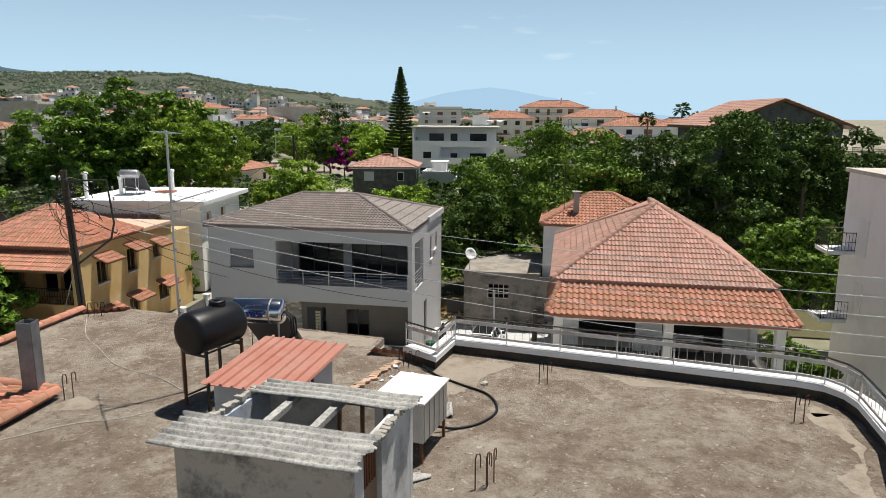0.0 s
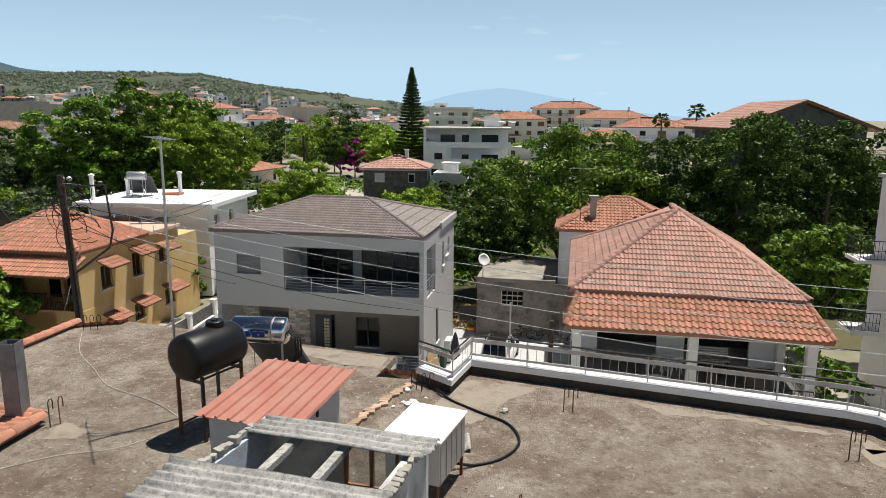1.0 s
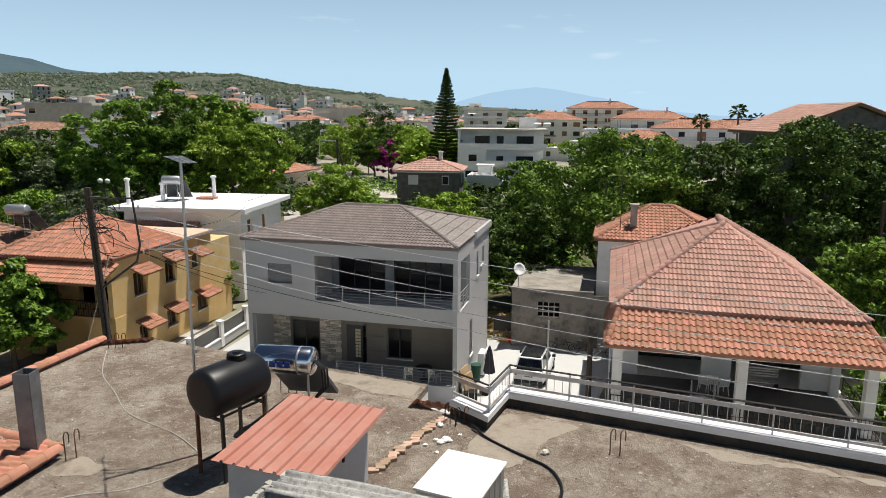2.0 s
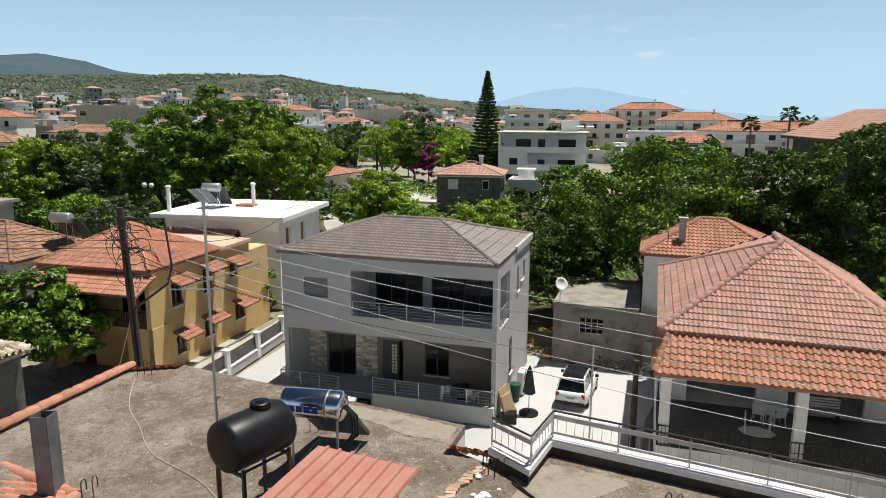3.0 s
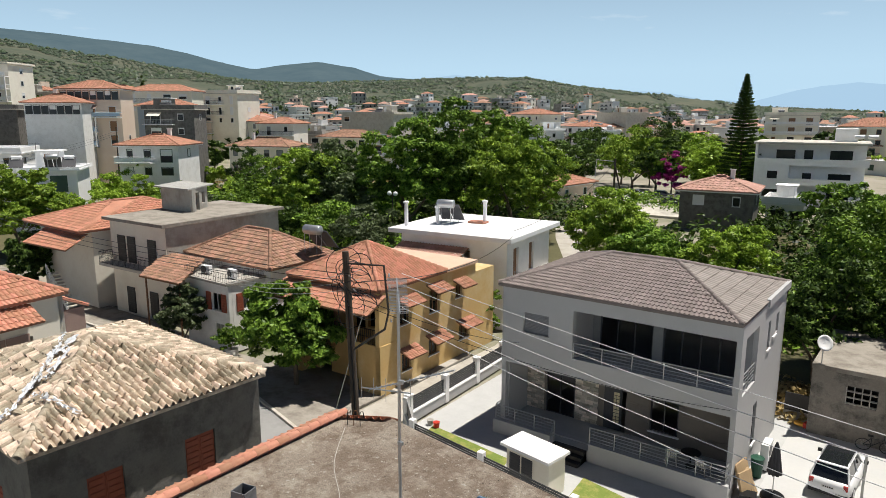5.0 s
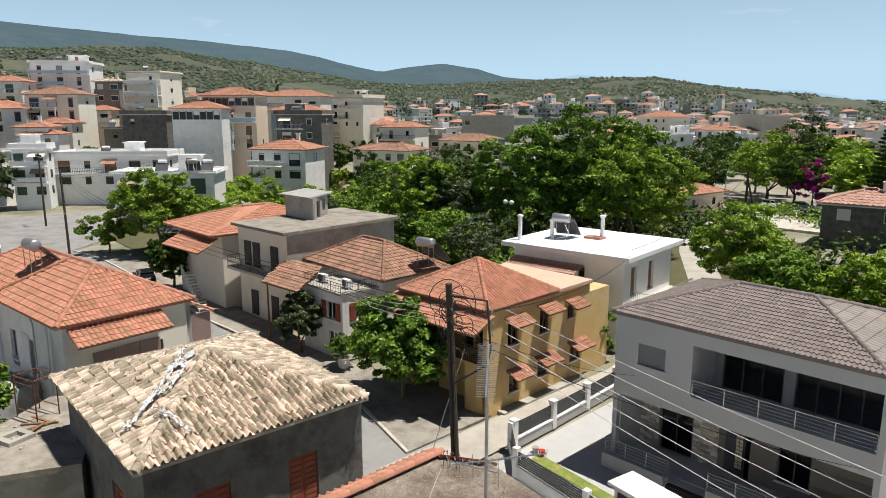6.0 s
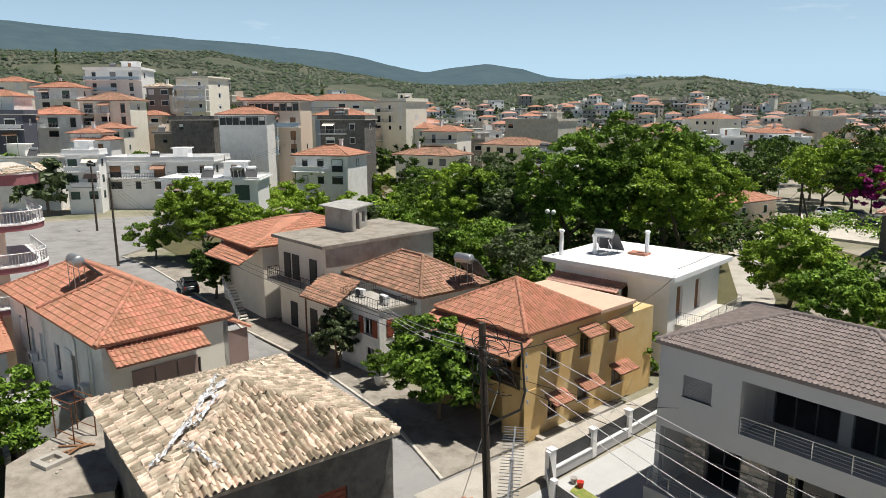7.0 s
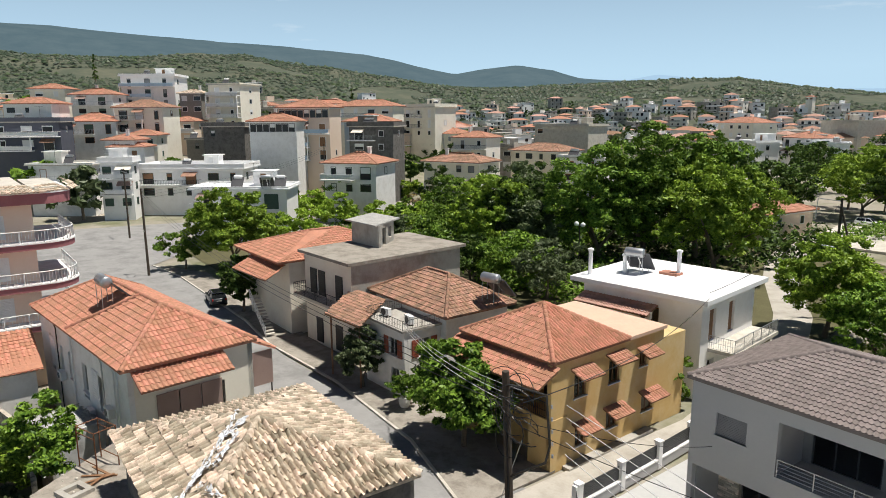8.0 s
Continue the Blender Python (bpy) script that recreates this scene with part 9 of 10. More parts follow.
def car(x, y, z, turn, paint, label, length=4.2, width=1.8, height=1.55, group=""):
    """A parked car, its tail towards -y: body and cabin lofted from cross-sections, glass, wheels, lamps, mirrors, roof rails."""
    t = thing("car", pose(x, y, z, 0, 0, turn), label, "car", group)
    hw = width / 2
    # lower body: rings along y of (half width, sill height, shoulder height)
    rings = [(-length / 2, 0.78, 0.42, 0.82), (-length / 2 + 0.1, 0.92, 0.3, 0.95), (-length * 0.36, 1.0, 0.24, 0.99), (-length * 0.1, 1.0, 0.24, 0.97), (length * 0.18, 1.0, 0.24, 0.96), (length * 0.36, 0.98, 0.26, 0.9), (length / 2 - 0.12, 0.9, 0.3, 0.78), (length / 2, 0.74, 0.42, 0.62)]
    bm = bmesh.new()
    prev = None
    for yy, f, lo, hi in rings:
        w = hw * f
        pts = [(-w * 0.9, lo), (-w, lo + 0.12), (-w, (lo + hi) / 2 + 0.1), (-w * 0.95, hi - 0.05), (-w * 0.84, hi), (w * 0.84, hi), (w * 0.95, hi - 0.05), (w, (lo + hi) / 2 + 0.1), (w, lo + 0.12), (w * 0.9, lo)]
        ring = [bm.verts.new((px, yy, pz)) for px, pz in pts]
        if prev:
            for i in range(10):
                bm.faces.new((prev[i], prev[(i + 1) % 10], ring[(i + 1) % 10], ring[i]))
        else:
            bm.faces.new(ring)
        prev = ring
    bm.faces.new(prev[::-1])
    bmesh.ops.recalc_face_normals(bm, faces=bm.faces[:])
    body = part("body", bm, paint, t, smooth=True)
    # cabin: glass band below a roof
    base, top = 0.93, height - 0.06
    yb0, yb1, yt0, yt1 = -length / 2 + 0.16, length * 0.2, -length / 2 + 0.5, length * 0.05
    bm = bmesh.new()
    lo = [bm.verts.new(v) for v in ((-hw * 0.86, yb0, base), (hw * 0.86, yb0, base), (hw * 0.86, yb1, base), (-hw * 0.86, yb1, base))]
    hi = [bm.verts.new(v) for v in ((-hw * 0.7, yt0, top), (hw * 0.7, yt0, top), (hw * 0.7, yt1, top), (-hw * 0.7, yt1, top))]
    for i in range(4):
        bm.faces.new((lo[i], lo[(i + 1) % 4], hi[(i + 1) % 4], hi[i]))
    bm.faces.new(hi)
    part("window_band", bm, CARGLASS, body)
    bm = bmesh.new()
    box(bm, -hw * 0.72, hw * 0.72, yt0 - 0.12, yt1 + 0.02, top, height, 0.03)
    roof = part("roof", bm, paint, body)
    bm = bmesh.new()
    box(bm, -hw * 0.64, hw * 0.64, yt0 + 0.02, yt1 - 0.02, height, height + 0.008)
    part("sunroof", bm, CARGLASS, roof)
    for s in (-1, 1):
        bm = bmesh.new()
        tube(bm, [(s * hw * 0.66, yt0 + 0.1, height + 0.005), (s * hw * 0.66, yt0 + 0.25, height + 0.06), (s * hw * 0.66, yt1 - 0.25, height + 0.06), (s * hw * 0.66, yt1 - 0.1, height + 0.005)], 0.022, 6)
        part("roof_rail", bm, GALV, roof)
        for a, b in (((s * hw * 0.86, yb0, base), (s * hw * 0.71, yt0, top)), ((s * hw * 0.87, yb1, base), (s * hw * 0.71, yt1, top)), ((s * hw * 0.875, -length * 0.08, base), (s * hw * 0.715, -length * 0.1, top))):
            bm = bmesh.new()
            tube(bm, [a, b], 0.04, 5)
            part("pillar", bm, paint, body)
        bm = bmesh.new()
        box(bm, s * hw - 0.02, s * hw + 0.16 * s if s > 0 else s * hw + 0.02, length * 0.14, length * 0.17, 0.98, 1.12) if s > 0 else box(bm, -hw - 0.16, -hw + 0.02, length * 0.14, length * 0.17, 0.98, 1.12)
        part("mirror", bm, BLACK, body)
        bm = bmesh.new()
        box(bm, s * hw * 0.76 - 0.09, s * hw * 0.76 + 0.09, -length / 2 + 0.0, -length / 2 + 0.1, 0.68, 0.92, 0.02)
        part("tail_lamp", bm, LAMPRED, body)
        bm = bmesh.new()
        box(bm, s * hw * 0.7 - 0.14, s * hw * 0.7 + 0.14, length / 2 - 0.16, length / 2 - 0.02, 0.6, 0.74, 0.02)
        part("headlight", bm, LAMPWHITE, body)
    bm = bmesh.new()
    box(bm, -0.26, 0.26, -length / 2 - 0.015, -length / 2 + 0.02, 0.62, 0.74)
    plate = part("number_plate", bm, PLATE, body)
    bm = bmesh.new()
    for k in range(5):
        box(bm, -0.2 + k * 0.085, -0.14 + k * 0.085, -length / 2 - 0.019, -length / 2 - 0.014, 0.65, 0.71)
    part("plate_marks", bm, BLACK, plate)
    bm = bmesh.new()
    box(bm, -hw * 0.88, hw * 0.88, -length / 2 - 0.05, -length / 2 + 0.1, 0.32, 0.46, 0.03)
    part("bumper", bm, BLACK, body)
    for sx in (-1, 1):
        for yy in (-length * 0.31, length * 0.32):
            bm = bmesh.new()
            lathe(bm, [(0.2, -0.1), (0.3, -0.11), (0.33, -0.07), (0.33, 0.07), (0.3, 0.11), (0.2, 0.1)], 20, pose(sx * (hw - 0.1), yy, 0.33, 0, 90, 0))
            w = part("wheel", bm, TYRE, t)
            bm = bmesh.new()
            lathe(bm, [(0.05, -0.115), (0.19, -0.115), (0.2, 0.115), (0.05, 0.115)], 14, pose(sx * (hw - 0.1), yy, 0.33, 0, 90, 0))
            part("rim", bm, GALV, w)
    return t


CARWHITE = mat("white_car_paint", (0.72, 0.73, 0.74), (0.78, 0.78, 0.79), 0.5, 0.22, 0.0, spec=0.5)
CARDARK = mat("dark_car_paint", (0.03, 0.035, 0.04), (0.045, 0.05, 0.055), 0.5, 0.22, 0.0, spec=0.5)
CARSILVER = mat("silver_car_paint", (0.3, 0.31, 0.32), (0.36, 0.37, 0.38), 0.5, 0.25, 0.0, metal=0.4)
car(1.95, 31.6, 0.0, -4, CARWHITE, "white compact car with a dark glass roof on the driveway", 4.2, 1.75, 1.6)
car(-46.6, 131.0, 0.3, -80, CARWHITE, "white car parked behind the trees", 4.3, 1.8, 1.5, "parked cars")
car(-41.6, 132.0, 0.3, -75, CARDARK, "dark car parked behind the trees", 4.4, 1.8, 1.5, "parked cars")
car(-36.3, 121.5, 0.3, -60, CARDARK, "dark estate car parked beside a cottage", 4.5, 1.8, 1.55, "parked cars")
car(-37.5, 132.5, 0.3, -70, CARSILVER, "silver car parked in a yard", 4.4, 1.8, 1.5, "parked cars")
car(-68.5, 23.6, 0.0, 80, CARDARK, "dark car parked beside the pavement", 4.3, 1.75, 1.5, "parked cars")

# ---- the yard of the modern house ----
SLATS = mat("dark_grey_slats", (0.05, 0.052, 0.056), (0.075, 0.077, 0.08), 1, 0.5, 0.05)
fence = thing("lane_fence", pose(0, 0, 0), "grey wall with white posts and dark slatted panels", "fence")
fp = [(-17.6, 24.4), (-17.75, 27.9), (-17.95, 31.4), (-18.2, 34.9)]
bm = bmesh.new()
strip(bm, fp + [(-18.3, 36.2)], -0.12, 0.12, 0, 0.55)
part("plinth", bm, GREY_WALL, fence)
bm = bmesh.new()
strip(bm, fp + [(-18.3, 36.2)], -0.16, 0.16, 0.55, 0.63)
part("coping", bm, WHITE, fence)
for i, (x, y) in enumerate(fp):
    bm = bmesh.new()
    box(bm, x - 0.17, x + 0.17, y - 0.17, y + 0.17, 0, 1.62, 0.015)
    box(bm, x - 0.21, x + 0.21, y - 0.21, y + 0.21, 1.62, 1.7, 0.01)
    part("post", bm, WHITE, fence)
    if i < len(fp) - 1:
        a, b = Vector((*fp[i], 0)), Vector((*fp[i + 1], 0))
        for k in range(7):
            bm = bmesh.new()
            z = Vector((0, 0, 0.72 + k * 0.115))
            flat_bar(bm, a.lerp(b, 0.06) + z, a.lerp(b, 0.94) + z, 0.09, 0.03)
            part("slat", bm, SLATS, fence)
ff = thing("yard_fence", pose(0, 0, 0), "low wall with dark slatted panels along the street", "fence")
fq = [(-17.6, 24.2), (-15.6, 22.3), (-11.0, 21.6), (-6.0, 20.8), (-1.0, 20.0)]
bm = bmesh.new()
strip(bm, fq, -0.12, 0.12, 0, 0.7)
part("plinth", bm, OFFWHITE, ff)
for a, b in zip(fq, fq[1:]):
    a, b = Vector((*a, 0)), Vector((*b, 0))
    for k in range(6):
        bm = bmesh.new()
        z = Vector((0, 0, 0.78 + k * 0.12))
        flat_bar(bm, a.lerp(b, 0.03) + z, a.lerp(b, 0.97) + z, 0.09, 0.03)
        part("slat", bm, SLATS, ff)
    bm = bmesh.new()
    box(bm, a.x - 0.15, a.x + 0.15, a.y - 0.15, a.y + 0.15, 0, 1.6, 0.015)
    part("post", bm, WHITE, ff)
flat("lawn", [(-16.4, 25.0), (-11.2, 24.3), (-11.0, 23.6), (-16.2, 24.2)], 0.012, LAWN, "narrow strip of green lawn", "lawn")
flat("lawn", [(-7.5, 24.9), (-3.1, 24.0), (-2.9, 22.0), (-7.3, 22.9)], 0.012, LAWN, "patch of green and yellowing lawn", "lawn")
mb = thing("meter_box", pose(-9.0, 23.0, 0, 0, 0, -9), "white meter cabinet with louvred doors and a flat lid", "cabinet")
bm = bmesh.new()
box(bm, -1.2, 1.2, -0.6, 0.6, 0, 1.75, 0.02)
part("body", bm, CREAM, mb)
bm = bmesh.new()
box(bm, -1.4, 1.35, -0.85, 0.75, 1.75, 1.9, 0.02)
part("lid", bm, WHITE, mb)
for k in range(2):
    bm = bmesh.new()
    box(bm, -1.0 + k * 0.7, -0.4 + k * 0.7, -0.63, -0.6, 0.4, 1.5)
    dd = part("door", bm, FRAME_D, mb)
    for j in range(8):
        bm = bmesh.new()
        box(bm, -0.96 + k * 0.7, -0.44 + k * 0.7, -0.66, -0.63, 0.46 + j * 0.13, 0.54 + j * 0.13)
        part("louvre", bm, FRAME_D, dd)


def parasol(x, y):
    t = thing("parasol", pose(x, y, 0), "closed dark grey parasol on a black base", "parasol")
    bm = bmesh.new()
    lathe(bm, [(0.5, 0.0), (0.5, 0.1), (0.46, 0.14), (0.1, 0.16), (0.05, 0.3)], 24)
    part("base", bm, BLACK, t)
    bm = bmesh.new()
    tube(bm, [(0, 0, 0.1), (0, 0, 2.6)], 0.025, 8)
    part("pole", bm, GALV, t)
    bm = bmesh.new()
    rg = []
    for r, z in ((0.03, 2.62), (0.12, 2.3), (0.2, 1.7), (0.27, 1.2), (0.24, 1.12)):
        rg.append([bm.verts.new((r * (1 + 0.22 * math.cos(8 * a)) * math.cos(a), r * (1 + 0.22 * math.cos(8 * a)) * math.sin(a), z)) for a in [2 * math.pi * k / 32 for k in range(32)]])
    for ra, rb in zip(rg, rg[1:]):
        for k in range(32):
            bm.faces.new((ra[k], rb[k], rb[(k + 1) % 32], ra[(k + 1) % 32]))
    part("canopy", bm, mat("dark_grey_canvas", (0.045, 0.045, 0.05), (0.065, 0.065, 0.07), 4, 0.95, 0.3), t, smooth=True)


parasol(-0.15, 28.4)


def outdoor_unit(x, y, z, turn, label, w=0.95, h=1.35, d=0.36, group=""):
    t = thing("air_conditioner", pose(x, y, z, 0, 0, turn), label, "air conditioner", group)
    bm = bmesh.new()
    box(bm, -w / 2, w / 2, -d / 2, d / 2, 0.08, h, 0.02)
    part("casing", bm, FRAME_W, t)
    for k in range(2 if h > 1 else 1):
        bm = bmesh.new()
        lathe(bm, [(0.26, -0.012), (0.26, 0.012)], 20, pose(-0.1, -d / 2 - 0.012, 0.38 + k * 0.6, 90, 0, 0))
        part("fan_grille", bm, SLATS, t)
    for s in (-1, 1):
        bm = bmesh.new()
        box(bm, s * w * 0.35 - 0.04, s * w * 0.35 + 0.04, -d / 2, d / 2, 0, 0.08)
        part("foot", bm, DARKMETAL, t)


outdoor_unit(-1.0, 31.0, 0, 90, "tall white outdoor air conditioning unit beside the house")
outdoor_unit(-38.4, 26.3, 5.05, 10, "white outdoor unit on a flat roof", 0.85, 0.65, 0.34, "roof units")
outdoor_unit(-35.6, 26.5, 5.05, -5, "white outdoor unit on a flat roof", 0.85, 0.7, 0.34, "roof units")
outdoor_unit(-25.6, 40.05, 5.3, 7, "white outdoor unit under a flat roof", 0.85, 0.65, 0.34, "wall units")
CARD = mat("brown_cardboard", (0.36, 0.25, 0.14), (0.44, 0.32, 0.19), 2, 0.9, 0.1)
for k, (x, y, tilt, w, h, yaw) in enumerate(((-1.05, 28.0, 18, 1.1, 1.5, 80), (-0.75, 28.1, 24, 0.7, 1.2, 95), (-0.9, 27.5, 15, 0.9, 1.3, 70))):
    ob = None
    bm = bmesh.new()
    box(bm, -w / 2, w / 2, -0.05, 0.05, 0, h, 0.01)
    ob = part("board", bm, CARD)
    ob.matrix_world = pose(x, y, 0.0, -tilt, 0, yaw)
    tagged(ob, "brown board leaning against the house wall", "board", "leaning boards")
bm = bmesh.new()
box(bm, -0.35, 0.35, -0.3, 0.3, 0, 0.5, 0.02)
bin_ob = part("crate", bm, BLACK)
bin_ob.matrix_world = pose(-0.9, 27.2, 0, 0, 0, 12)
tagged(bin_ob, "black crate beside the house wall", "crate")
bm = bmesh.new()
lathe(bm, [(0.22, 0), (0.26, 0.5), (0.3, 0.9), (0.31, 0.95), (0.05, 1.0)], 16)
wbn = part("bin", bm, mat("dark_green_plastic", (0.01, 0.06, 0.035), (0.02, 0.08, 0.05), 2, 0.5, 0.0))
wbn.matrix_world = pose(-1.15, 29.9, 0)
tagged(wbn, "dark green plastic bin beside the house", "bin")
tc = thing("toy_cart", pose(-0.2, 36.7, 0, 0, 0, -15), "red and yellow plastic toy cart by the wall", "toy")
bm = bmesh.new()
box(bm, -0.1, 0.4, -0.2, 0.2, 0.1, 0.4, 0.05)
part("tub", bm, mat("red_plastic", (0.45, 0.03, 0.02), (0.52, 0.05, 0.03), 2, 0.4, 0.0), tc)
bm = bmesh.new()
box(bm, -0.6, -0.1, -0.15, 0.15, 0.12, 0.3, 0.05)
part("tray", bm, mat("yellow_plastic", (0.6, 0.3, 0.03), (0.66, 0.36, 0.05), 2, 0.4, 0.0), tc)
bm = bmesh.new()
lathe(bm, [(0.14, 0), (0.18, 0.3), (0.19, 0.32), (0.02, 0.3)], 14)
fpot = part("bucket", bm, mat("red_plastic", (0.45, 0.03, 0.02)))
fpot.matrix_world = pose(-16.1, 24.9, 0.0)
tagged(fpot, "red plastic bucket beside the lawn", "bucket", "buckets")
bm = bmesh.new()
lathe(bm, [(0.14, 0), (0.18, 0.26), (0.19, 0.28), (0.02, 0.26)], 14)
fpot = part("bucket", bm, mat("grey_plastic", (0.3, 0.28, 0.25), (0.36, 0.34, 0.3), 2, 0.6, 0.0))
fpot.matrix_world = pose(-16.6, 25.0, 0.0)
tagged(fpot, "grey plant pot beside the lawn", "bucket", "buckets")


def bicycle(x, y, turn, paint, label):
    t = thing("bicycle", pose(x, y, 0, 12, 0, turn), label, "bicycle", "bicycles")
    for wx in (-0.52, 0.52):
        bm = bmesh.new()
        ring = [(wx + 0.33 * math.cos(a), 0, 0.34 + 0.33 * math.sin(a)) for a in [2 * math.pi * k / 24 for k in range(25)]]
        tube(bm, ring, 0.022, 5, caps=False)
        w = part("wheel", bm, TYRE, t)
        for k in range(6):
            bm = bmesh.new()
            a = math.pi * k / 6
            tube(bm, [(wx + 0.32 * math.cos(a), 0, 0.34 + 0.32 * math.sin(a)), (wx - 0.32 * math.cos(a), 0, 0.34 - 0.32 * math.sin(a))], 0.004, 3, caps=False)
            part("spoke", bm, GALV, w)
    for pts in ([(-0.52, 0, 0.34), (-0.12, 0, 0.36), (0.36, 0, 0.78), (-0.22, 0, 0.74), (-0.52, 0, 0.34)], [(-0.12, 0, 0.36), (-0.24, 0, 0.88)], [(0.52, 0, 0.34), (0.36, 0, 0.78), (0.32, 0, 0.96)]):
        bm = bmesh.new()
        tube(bm, pts, 0.022, 6)
        part("frame_tube", bm, paint, t)
    bm = bmesh.new()
    tube(bm, [(0.28, -0.28, 1.0), (0.34, 0, 0.97), (0.28, 0.28, 1.0)], 0.016, 6)
    part("handlebar", bm, BLACK, t)
    bm = bmesh.new()
    box(bm, -0.36, -0.12, -0.07, 0.07, 0.88, 0.94, 0.02)
    part("saddle", bm, BLACK, t)


bicycle(3.0, 36.0, 8, CARDARK, "dark bicycle leaning against the shed wall")
bicycle(4.4, 35.9, 4, CARDARK, "dark bicycle leaning beside another")
bicycle(5.6, 35.6, 15, CARSILVER, "silver bicycle leaning against the shed wall")


def garden_chair(x, y, z, turn, material, label, group):
    t = thing("garden_chair", pose(x, y, z, 0, 0, turn), label, "chair", group)
    bm = bmesh.new()
    box(bm, -0.24, 0.24, -0.22, 0.24, 0.42, 0.46, 0.015)
    part("seat", bm, material, t)
    bm = bmesh.new()
    for k in range(5):
        box(bm, -0.22 + k * 0.093, -0.15 + k * 0.093, 0.0, 0.025, 0.0, 0.42, m=pose(0, 0.24, 0.46, -12, 0, 0))
    box(bm, -0.24, 0.24, 0.0, 0.03, 0.38, 0.46, m=pose(0, 0.24, 0.46, -12, 0, 0))
    part("backrest", bm, material, t)
    for sx in (-1, 1):
        for sy in (-1, 1):
            bm = bmesh.new()
            tube(bm, [(sx * 0.25, sy * 0.24, 0), (sx * 0.21, sy * 0.19, 0.43)], 0.022, 6)
            part("leg", bm, material, t)
        bm = bmesh.new()
        tube(bm, [(sx * 0.23, -0.2, 0.42), (sx * 0.26, -0.2, 0.64), (sx * 0.26, 0.22, 0.66)], 0.02, 6)
        part("armrest", bm, material, t)


PLASTIC = mat("white_plastic", (0.68, 0.68, 0.67), (0.74, 0.74, 0.73), 1, 0.45, 0.0)
for k, (x, y, a) in enumerate(((10.2, 25.8, 160), (10.55, 25.9, 170), (10.9, 25.7, 200))):
    garden_chair(x, y, FL + 0.03, a, PLASTIC, "white plastic armchair on the terrace", "terrace chairs")
garden_chair(-4.4, 27.6, 0.55, 200, CREAM, "cream cushioned chair on the porch", "porch chairs")
garden_chair(-2.9, 27.5, 0.55, 160, CREAM, "cream cushioned chair on the porch", "porch chairs")
pt = thing("round_table", pose(-3.6, 27.9, 0.55), "small dark round table on the porch", "table")
bm = bmesh.new()
lathe(bm, [(0.42, 0.68), (0.45, 0.7), (0.45, 0.73), (0.42, 0.74)], 24)
part("tabletop", bm, DARKMETAL, pt)
bm = bmesh.new()
lathe(bm, [(0.25, 0), (0.25, 0.03), (0.04, 0.06), (0.04, 0.68)], 12)
part("pedestal", bm, DARKMETAL, pt)
ut = thing("garden_table", pose(10.0, 24.7, FL + 0.03, 0, 0, -8), "white plastic table lying upside down on the terrace", "table")
bm = bmesh.new()
lathe(bm, [(0.55, 0.0), (0.6, 0.01), (0.6, 0.035), (0.55, 0.045)], 8, Matrix.Diagonal((1.2, 0.85, 1, 1)))
part("tabletop", bm, PLASTIC, ut)
for sx in (-0.45, 0.45):
    for sy in (-0.3, 0.3):
        bm = bmesh.new()
        tube(bm, [(sx, sy, 0.04), (sx * 1.1, sy * 1.1, 0.74)], 0.03, 8)
        part("leg", bm, PLASTIC, ut)
sf = thing("bench", pose(12.6, 26.7, FL + 0.03), "grey slatted bench against the terrace wall", "bench")
for k in range(4):
    bm = bmesh.new()
    box(bm, -0.9, 0.9, -0.25 + k * 0.12, -0.16 + k * 0.12, 0.42, 0.46)
    part("seat_slat", bm, PALE_RAIL, sf)
    bm = bmesh.new()
    box(bm, -0.9, 0.9, 0.24, 0.27, 0.55 + k * 0.12, 0.63 + k * 0.12)
    part("back_slat", bm, PALE_RAIL, sf)
for sx in (-0.8, 0.8):
    bm = bmesh.new()
    box(bm, sx - 0.03, sx + 0.03, -0.25, 0.27, 0, 0.42)
    part("leg", bm, DARKMETAL, sf)
pp = thing("flower_pot", pose(-33.5, 24.6, 0), "white ribbed pot for a shrub beside the street", "pot")
bm = bmesh.new()
lathe(bm, [(0.22, 0), (0.36, 0.2), (0.42, 0.5), (0.38, 0.78), (0.42, 0.82), (0.36, 0.8), (0.02, 0.74)], 20)
part("pot", bm, OFFWHITE, pp)

# dish and aerials
sd = thing("satellite_dish", pose(0.2, 36.6, 3.85, 0, 0, 20), "white satellite dish on a post above the shed", "satellite dish")
bm = bmesh.new()
lathe(bm, [(0.02, 0.0), (0.15, 0.015), (0.3, 0.06), (0.42, 0.13), (0.42, 0.14), (0.3, 0.07), (0.02, 0.012)], 24, pose(0, 0, 1.1, 65, 0, 20))
part("dish", bm, FRAME_W, sd, smooth=True)
bm = bmesh.new()
tube(bm, [(0, 0, -1.0), (0, 0, 1.1)], 0.03, 8)
part("post", bm, GALV, sd)
am = thing("aerial", pose(6.3, 38.3, 7.6), "thin aerial mast on the rear house roof", "aerial")
bm = bmesh.new()
tube(bm, [(0, 0, -0.4), (0, 0, 3.4)], 0.02, 6)
part("mast", bm, DARKMETAL, am)
yagi(am, pose(0, 0, 3.3, 0, 0, 15), 1.8, 12, 0.4)

# solar heater and tank on the white flat roof, another on the orange roof


